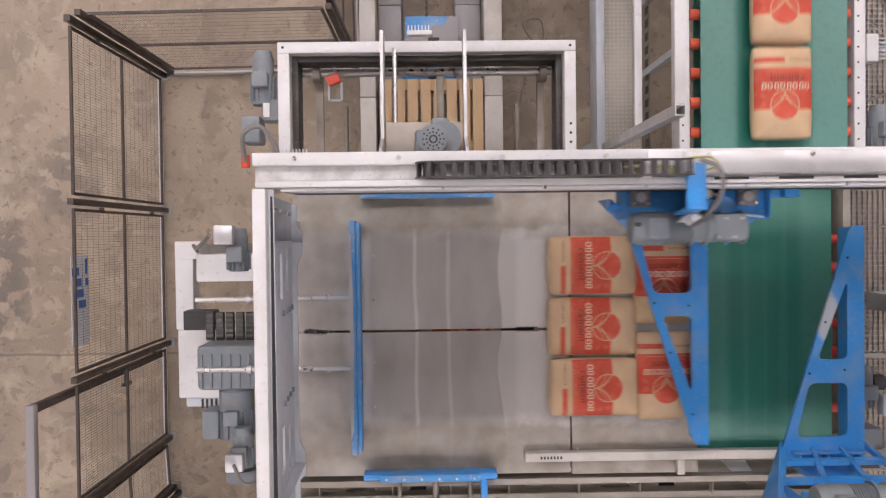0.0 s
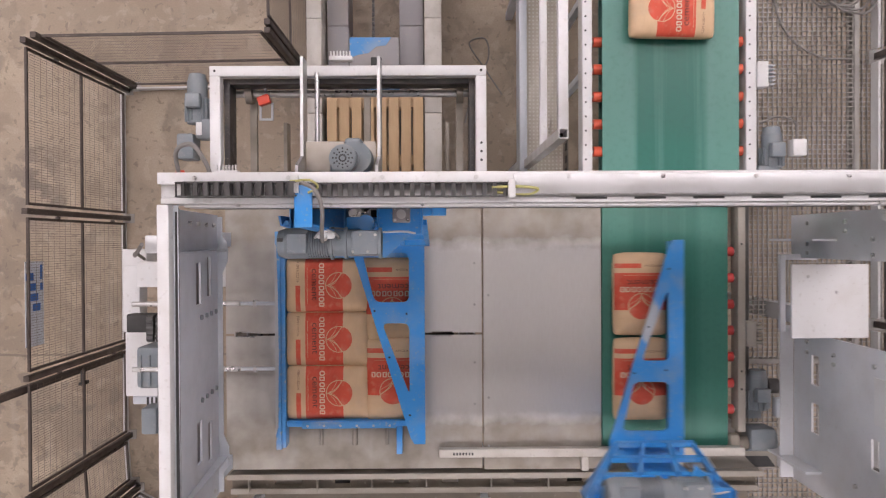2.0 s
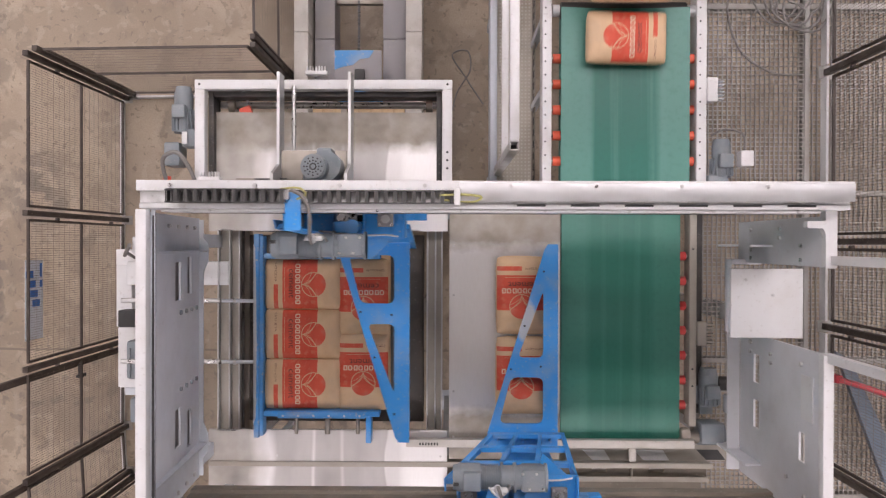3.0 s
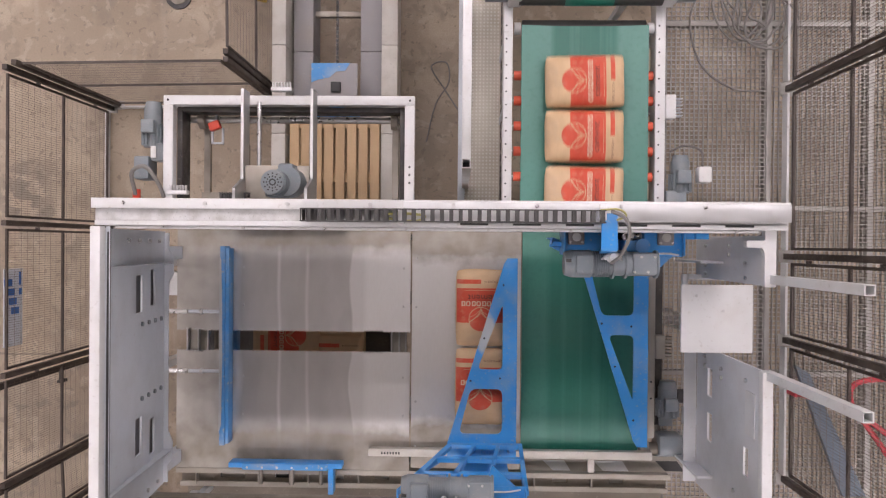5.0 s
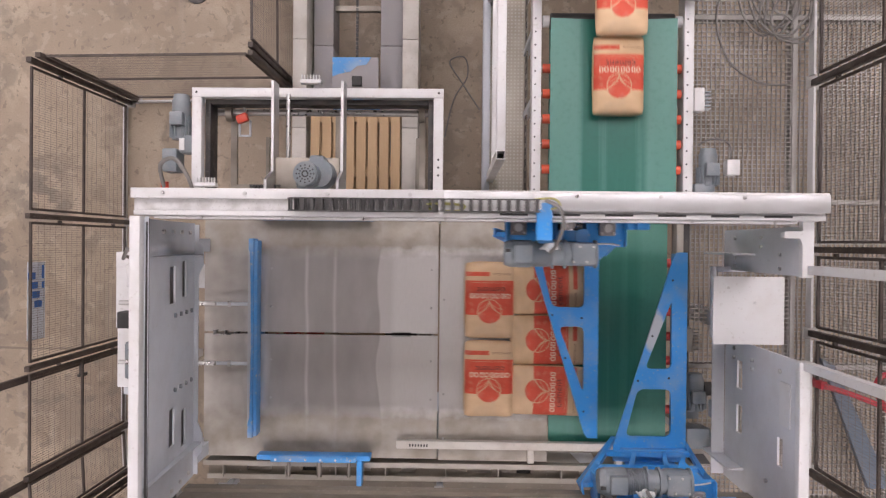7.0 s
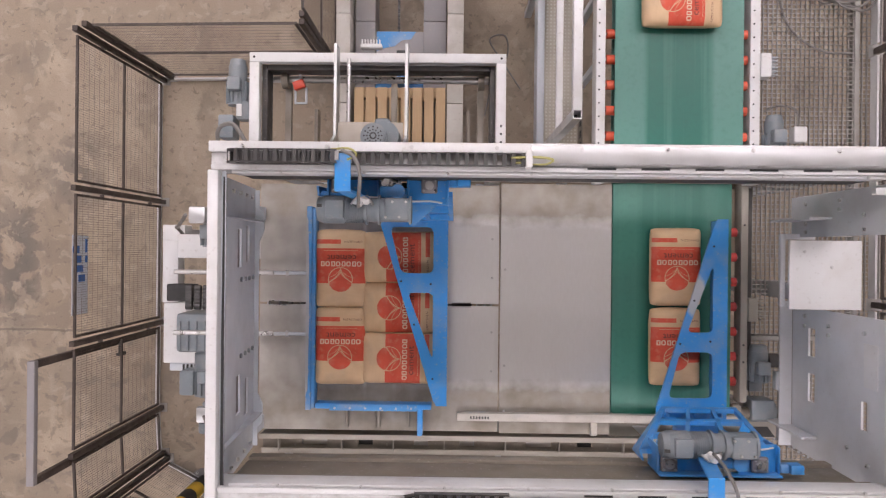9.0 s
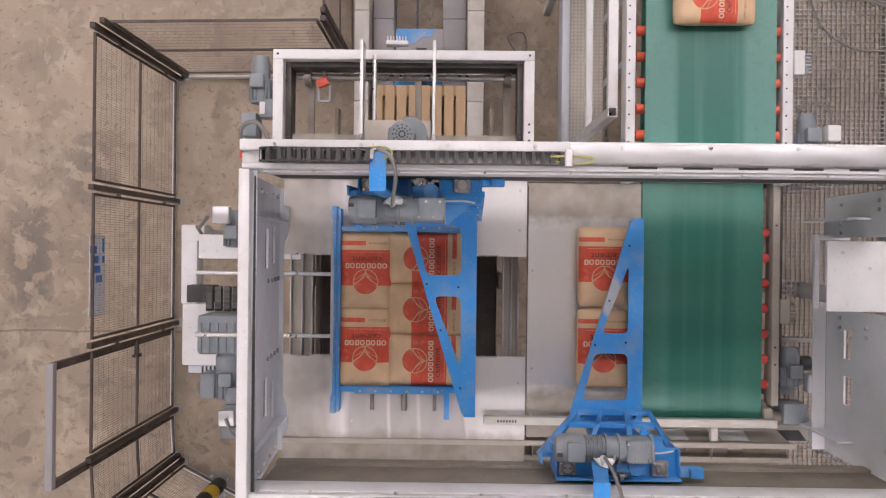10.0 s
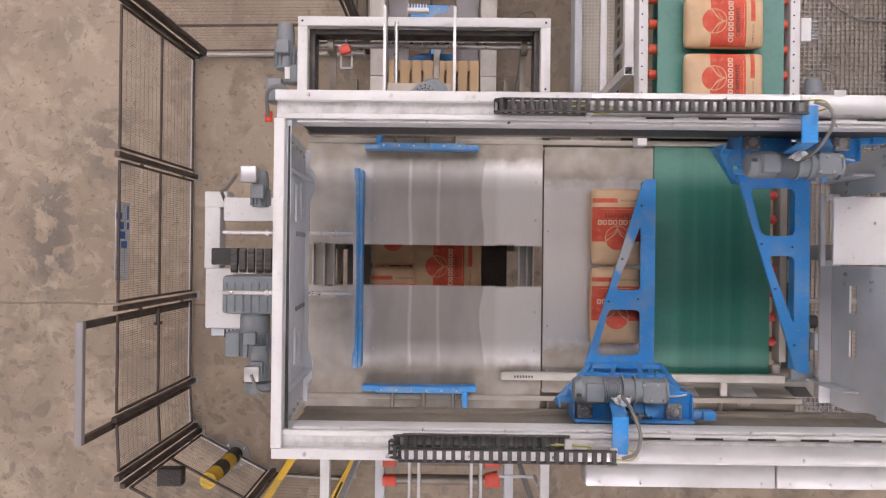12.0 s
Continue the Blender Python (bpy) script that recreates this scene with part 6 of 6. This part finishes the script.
def print_meshes():
    """The lettering, laid on the bag's upper side."""
    word = letters("cement", 0.066)
    grade = letters("CEM II 32,5 N", 0.022)
    made = []
    for me, x, y, mat, wide in ((word, -0.01, -0.083, INKDARK, 1.12), (grade, -0.095, -0.203, INKDARK, 1.1)):
        bm = bmesh.new()
        bm.from_mesh(me)
        bmesh.ops.scale(bm, vec=(wide, 1, 1), verts=bm.verts[:])
        for v in bm.verts:
            v.co.x, v.co.y = v.co.x + x, v.co.y + y
            v.co.z = bag_top(v.co.x, v.co.y) + 0.006
        made.append(mesh_of("print", bm, mat, False))
    # the maker's name as plain blocks
    bm = bmesh.new()
    for k in range(8):
        x = -0.157 + k * 0.0395
        wide = 0.034 if k % 2 == 0 else 0.029
        pierced(bm, rounded([(x, -0.054), (x + wide, -0.054), (x + wide, -0.016), (x, -0.016)], 0.014 if k % 2 == 0 else 0.004, 3),
                [rounded([(x + 0.0085, -0.047), (x + wide - 0.0085, -0.047), (x + wide - 0.0085, -0.023), (x + 0.0085, -0.023)], 0.008 if k % 2 == 0 else 0.002, 3)], 0, 0.001)
    for v in bm.verts:
        v.co.z += bag_top(v.co.x, v.co.y) + 0.005
    made.append(mesh_of("print", bm, INKWHITE, False))
    return made


PRINTS = print_meshes()
bag_count = 0


def cement_bag(label="filled brown kraft paper cement bag with red print"):
    global bag_count
    th = thing("cement_bag", label, "cement bag", "cement bags")
    share("sack", BAGS[bag_count % 4], th, Matrix())
    for nm, me in zip(("word_print", "grade_print", "name_print"), PRINTS):
        share(nm, me, th, Matrix())
    bag_count += 1
    return th


# ---- bags: two layers on the table, one on the stack, and those on the belts ----
MID = -0.655
LAYER_1 = [cement_bag() for _ in range(5)]    # three across, then two along
PAIR_W = [cement_bag() for _ in range(2)]     # two along, pushed to the waiting place
TRIO_C = [cement_bag() for _ in range(3)]     # three across, pushed on with the waiting pair
PAIR_D = [cement_bag() for _ in range(2)]
TRIO_E = [cement_bag() for _ in range(3)]
STACK = [cement_bag("filled brown kraft paper cement bag stacked on the lift") for _ in range(5)]


def lift():
    th = thing("lift_platform", "steel lift platform under the stack of bags, darkened for the shade there", "lift platform")
    # the broad platform's dark colour also paints the opening's shade
    bm = bmesh.new()
    box(bm, -0.748, 0.718, -0.76, 0.76, -0.10, 0.0, 0.01)
    part("platform", bm, SHADEDSTEEL, th)
    for x in (-0.35, 0.30):
        bm = bmesh.new()
        box(bm, x, x + 0.06, -0.65, 0.65, -0.22, -0.10, 0.006)
        part("fork", bm, RAILDUST, th)
    return th


LIFT = lift()
STACK_PALLET = pallet("pallet", pose(0, MID, 1.8), "wooden pallet under the stacked bags on the lift")


def lift_shaft():
    for x, lab in ((-0.80, "dusty steel guide channel of the lift"), (0.72, "dusty steel guide channel of the lift")):
        th = thing("lift_guide", lab, "lift guide", "lift guides")
        bm = bmesh.new()
        box(bm, x, x + 0.05, -0.52, -0.40, 0, 2.46, 0.004)
        box(bm, x + 0.06, x + 0.10, -1.5, 0.2, 2.30, 2.4, 0.004)
        part("channel", bm, RAILDUST, th)
    for x0, x1 in ((-0.915, -0.735), (0.745, 0.872)):
        th = thing("lift_side_channel", "dusty steel channel along the lift opening", "channel", "lift channels")
        bm = bmesh.new()
        box(bm, x0, x1, -1.60, 0.25, 2.50, 2.512)
        part("web", bm, RAILPALE, th, smooth=False)
        for x in (x0, x1 - 0.012, (x0 + x1) / 2):
            bm = bmesh.new()
            box(bm, x, x + 0.012, -1.60, 0.25, 2.512, 2.56, 0.003)
            part("flange", bm, GALV, th)
        bm = bmesh.new()
        box(bm, x0 + 0.02, x0 + 0.06, -1.59, -1.54, 0.0, 2.50)
        box(bm, x0 + 0.02, x0 + 0.06, 0.18, 0.23, 0.0, 2.50)
        part("leg", bm, GREY, th)
    # dark panel added to carry the shade under the table
    th = thing("lift_shade_panel", "added dark panel for the shade beside the lift opening", "panel")
    bm = bmesh.new()
    box(bm, -0.925, -0.81, -1.55, 0.22, 2.05, 2.07, 0.003)
    part("panel", bm, BLACKSTEEL, th)
    for y in (-1.5, 0.15):
        bm = bmesh.new()
        box(bm, -0.92, -0.86, y, y + 0.05, 0.0, 2.05)
        part("post", bm, BLACKSTEEL, th)
    th = thing("lift_bracket", "blue steel bracket inside the lift opening", "bracket")
    bm = bmesh.new()
    box(bm, -0.62, -0.58, -1.3, 0.0, 2.2, 2.3, 0.004)
    part("bar", bm, BLUE, th)
    bm = bmesh.new()
    box(bm, -0.66, -0.58, -1.34, -1.3, 0, 2.3, 0.004)
    part("post", bm, BLUE, th)


lift_shaft()

ROWS_A = [(0, 1.715), (0.5, 1.125), (1.0, 0.545), (1.25, 0.46), (2.75, 0.46), (3.0, 0.60), (3.2, 0.83), (4.0, 1.90), (4.5, 2.50), (4.8, 2.62), (5.0, 2.66),
          (6.25, 2.66), (6.5, 2.54), (7.0, 2.075), (7.2, 1.85), (8.4, 0.55), (8.6, 0.475), (10.15, 0.475), (10.5, 0.755), (11, 1.50), (11.5, 2.24), (12, 2.72)]
ROWS_B = [(0, 2.64), (1.6, 2.64), (2.0, 2.249), (2.5, 1.775), (3.0, 1.68), (5.4, 1.69), (5.7, 1.85), (6.0, 2.15), (6.5, 2.62), (7.0, 2.66), (8.7, 2.66), (9.0, 2.534),
          (9.5, 2.103), (10.0, 1.69), (12, 1.684)]
LIFT_A = [(0, 0), (2.05, 0), (2.35, 0.25), (4.4, 0.25), (4.9, 0), (9.55, 0), (9.9, 0.25), (12, 0.25)]
LIFT_B = [(0, 0.15), (0.4, 0), (5.0, 0), (5.4, 0.25), (7.3, 0.25), (7.9, 0), (12, 0)]
OPEN = [(0, 0), (2.1, 0), (2.5, 0.27), (3.1, 0.78), (4.0, 0.78), (4.8, 0.235), (5.0, 0.07), (5.15, 0), (9.45, 0), (9.6, 0.09), (10.0, 0.37), (10.4, 0.70), (10.6, 0.78), (11.15, 0.78), (11.5, 0.53), (11.8, 0.31), (12, 0.15)]
GRIP = [(0, 0.33), (1.25, 0.33), (1.5, 0.22), (1.9, 0.0), (3.3, 0.0), (3.9, 0.33), (8.5, 0.33), (8.8, 0.23), (9.0, 0.15), (9.4, 0.0), (11.05, 0.0), (11.5, 0.18), (11.7, 0.26), (12, 0.33)]
SINK = [(0, 0), (3.25, 0), (3.9, -0.60), (5.3, -0.60), (7.5, -0.135), (10.9, -0.135), (11.1, -0.2), (11.5, -0.66), (12, -0.70)]


def at_time(rows, t):
    return float(np.interp(t, [r[0] for r in rows], [r[1] for r in rows]))


def times(*row_sets, extra=()):
    return sorted({r[0] for rows in row_sets for r in rows} | set(extra))


def key_chain(links, fixed, rows, rel, y, ts, side=0.0):
    """Links from the fixed end along the tray, round the bend and back to the carriage."""
    total = PITCH * (CHAIN_N - 1)
    for i, ob in enumerate(links):
        keys = []
        for t in ts:
            end = at_time(rows, t) + rel
            bend = (fixed + end + math.pi * CHAIN_R - total) / 2
            s = i * PITCH
            run = fixed - bend
            if s < run:
                m = pose(fixed - s, y, 4.385)
            elif s < run + math.pi * CHAIN_R:
                a = (s - run) / CHAIN_R
                m = pose(bend - CHAIN_R * math.sin(a), y + side * a / math.pi, 4.385 + CHAIN_R - CHAIN_R * math.cos(a), 0, math.degrees(a), 0)
            else:
                m = pose(bend + (s - run - math.pi * CHAIN_R), y + side, 4.385 + 2 * CHAIN_R, 0, 180, 0)
            keys.append((t, m))
        # no more than 90 degrees from row to row
        full = [keys[0]]
        for (t0, m0), (t1, m1) in zip(keys, keys[1:]):
            if m0.to_quaternion().rotation_difference(m1.to_quaternion()).angle > 1.4:
                for f in (0.25, 0.5, 0.75):
                    full.append((t0 + (t1 - t0) * f, Matrix.Translation(m0.translation.lerp(m1.translation, f)) @ pose(0, 0, 0, 0, math.degrees(m0.to_euler().y * 0) + chain_turn(m0) * (1 - f) + chain_turn(m1) * f, 0)))
            full.append((t1, m1))
        walk(ob, full)


def chain_turn(m):
    """The turn of a link about y, 0 to 180 degrees."""
    x = m.to_3x3() @ Vector((1, 0, 0))
    return abs(math.degrees(math.atan2(-x.z, x.x))) if abs(x.z) > 1e-6 or x.x > 0 else 180.0


def bag_z(y):
    """Height of the belt under a bag."""
    return BZ2 + 0.005 + (BZ1 + 0.008 - BZ2 - 0.005) * min(1, max(0, (y - 0.12) / 0.35)) + 0.22 * min(1, max(0, (y - 1.86) / 0.12))


def motions():
    ts = times(ROWS_A)
    walk(PUSH_A, [(t, pose(x + 0.03, -0.667, 0)) for t, x in ROWS_A])
    walk(PUSH_B, [(t, pose(x + 0.03, -0.667, 0)) for t, x in ROWS_B])
    walk(ARM_A, [(t, pose(-0.03, 0, z)) for t, z in LIFT_A])
    walk(ARM_B, [(t, pose(-0.03, 0, z)) for t, z in LIFT_B])
    walk(PLATES[0], [(t, pose(0, d, 0)) for t, d in OPEN])
    walk(PLATES[1], [(t, pose(0, -d, 0)) for t, d in OPEN])
    walk(CLAMP_S, [(t, pose(0, -1.228 - d, 0)) for t, d in GRIP])
    walk(CLAMP_N, [(t, pose(0, -0.082 + d, 0)) for t, d in GRIP])
    fine = [k * 0.25 for k in range(49)]
    key_chain(CHAIN_A, 0.95, ROWS_A, -0.59, 0.292, times(ROWS_A, extra=fine))
    key_chain(CHAIN_B, 0.85, ROWS_B, -0.59, -1.60, times(ROWS_B, extra=fine), -0.055)

    # the stack on the lift
    walk(LIFT, [(t, pose(0, MID, TZ - 0.19 - 0.15 + z)) for t, z in SINK])
    walk(STACK_PALLET, [(t, pose(0.0, MID, TZ - 0.19 - 0.15 + z)) for t, z in SINK])
    spots = [(-0.29, 0.285, 180), (-0.29, -0.285, 180), (0.165, 0.379, 90), (0.165, 0.0, 90), (0.165, -0.379, 90)]
    for ob, (x, y, a) in zip(STACK, spots):
        walk(ob, [(t, pose(x, MID + y, TZ - 0.19 + z, 0, 0, a)) for t, z in SINK])

    # the first layer: pushed to the stop bar, gripped, dropped
    spots = [(-0.185, 0.379, -90), (-0.185, 0.0, -90), (-0.185, -0.379, -90), (0.275, 0.285, 180), (0.275, -0.285, 180)]
    wobble = [(0.0, 0.01), (-0.006, 0.0), (0.004, -0.012), (0.0, 0.012), (0.012, -0.04)]
    for ob, (x, y, a), (wx, wy) in zip(LAYER_1, spots, wobble):
        rows = []
        for t in times(ROWS_A, GRIP, SINK, extra=(2.9, 3.1)):
            shift = max(0, at_time(ROWS_A, t) - 0.475) if t < 1.3 else 0.0
            g = min(1, at_time(GRIP, t) / 0.33) if t < 3 else 0.0
            z = TZ + 0.003 - 0.055 * min(1, max(0, (t - 2.9) / 0.2)) + (at_time(SINK, t) if t > 3.2 else 0)
            rows.append((t, pose(x + shift + wx * g, MID + y * (1 + 0.035 * g) + wy * g + 0.045 * g, z, 0, 0, a + 60 * wx * g)))
        walk(ob, rows)

    # the pair that waits, and the three that are pushed on with it
    def pushed_x(t):
        return 2.22 if t < 6.0 else min(2.22, at_time(ROWS_A, min(t, 8.6)) - 0.31)

    def dropped(t):
        return TZ + 0.003 - 0.055 * min(1, max(0, (t - 10.35) / 0.2)) + (at_time(SINK, t) + 0.135 if t > 10.9 else 0)

    lead = [(0, 0.89), (0.4, 0.28), (0.8, -0.335), (1.0, -0.635), (1.2, -0.83), (1.4, -0.94), (1.5, -0.957)]
    wait = [(0, 2.25), (1.7, 2.25), (2.0, 2.035), (2.5, 1.565), (3.0, 1.47), (3.2, 1.462)]
    for k, ob in enumerate(PAIR_W):
        rows = []
        for t in times(lead, wait, ROWS_A, GRIP, SINK, extra=(6.85, 10.35, 10.55)):
            y = at_time(lead, t) + 0.605 * k
            x = at_time(wait, t)
            if t > 6.0:
                x = min(x, pushed_x(t) - 0.455)
            g = 1 - min(1, at_time(GRIP, t) / 0.33) if t > 8 else 0.0
            y += ((MID - 0.285 + 0.57 * k) - y) * g
            z = bag_z(y) if x > 1.95 else TZ + 0.003
            rows.append((t, pose(x, y, z if t < 10 else dropped(t), 0, 0, 180)))
        walk(ob, rows)
    first = [(0, 2.4), (1.4, 2.4), (1.7, 1.75), (2.0, 1.615), (2.90, 1.615), (3.0, 1.555), (3.2, 1.26), (3.4, 1.02), (4.62, 1.02), (4.8, 0.82), (5.0, 0.53), (5.5, -0.27), (5.8, -0.72), (6.0, -0.98), (6.15, -1.045)]
    second = [(0, 2.85), (1.4, 2.85), (2.0, 2.35), (2.7, 2.3), (3.0, 1.96), (3.2, 1.66), (3.4, 1.43), (4.62, 1.43), (4.8, 1.24), (5.0, 0.95), (5.5, 0.16), (5.8, -0.31), (6.0, -0.58), (6.15, -0.655)]
    third = [(0, 3.3), (1.4, 3.3), (3.4, 2.9), (4.3, 1.86), (4.62, 1.84), (4.8, 1.66), (5.0, 1.36), (5.5, 0.58), (5.8, 0.11), (6.0, -0.18), (6.15, -0.265)]
    for k, (ob, track) in enumerate(zip(TRIO_C, (first, second, third))):
        rows = []
        for t in times(track, ROWS_A, GRIP, SINK, extra=(6.85, 10.35, 10.55)):
            y = at_time(track, t)
            x = pushed_x(t)
            g = 1 - min(1, at_time(GRIP, t) / 0.33) if t > 8 else 0.0
            y += ((MID - 0.379 + 0.379 * k) - y) * g
            z = bag_z(y) if x > 1.75 else TZ + 0.003
            rows.append((t, pose(x, y, z if t < 10 else dropped(t), 0, 0, 90 + (k - 1) * 1.2 * (1 - g))))
        walk(ob, rows)

    # the next pair
    d_lead = [(0, 3.9), (4.6, 3.9), (5.2, 2.5), (5.5, 2.06), (5.8, 1.66), (6.0, 1.50), (6.85, 1.50), (7.0, 1.35), (7.2, 1.085), (7.5, 0.67), (8.0, -0.05), (8.4, -0.62), (8.7, -0.93)]
    d_next = [(0, 4.55), (4.6, 4.55), (5.5, 3.2), (6.6, 2.3), (6.85, 2.09), (7.0, 1.92), (7.2, 1.69), (7.5, 1.28), (8.0, 0.555), (8.4, -0.015), (8.7, -0.325)]
    d_x = [(0, 2.25), (8.8, 2.25), (9.1, 2.23), (9.5, 1.89), (10.0, 1.476), (12, 1.47)]
    for ob, track in zip(PAIR_D, (d_lead, d_next)):
        rows = []
        for t in times(track, d_x):
            x, y = at_time(d_x, t), at_time(track, t)
            rows.append((t, pose(x, y, bag_z(y) if x > 1.95 else TZ + 0.003, 0, 0, 180)))
        walk(ob, rows)
    e_rows = ([(0, 5.2), (7.2, 5.2), (8.4, 2.2), (8.8, 1.78), (9.0, 1.64), (10.15, 1.63), (10.5, 1.285), (10.75, 1.16), (11.55, 1.15), (11.8, 0.90), (12, 0.79)],
              [(0, 5.65), (7.2, 5.65), (8.6, 3.0), (10.0, 2.25), (10.5, 1.70), (10.75, 1.575), (11.55, 1.565), (11.8, 1.33), (12, 1.215)],
              [(0, 6.1), (7.2, 6.1), (8.6, 3.6), (10.0, 2.9), (11.5, 2.5), (12, 2.1)])
    for ob, track in zip(TRIO_E, e_rows):
        walk(ob, [(t, pose(2.23, y, bag_z(y), 0, 0, 90)) for t, y in track])


motions()
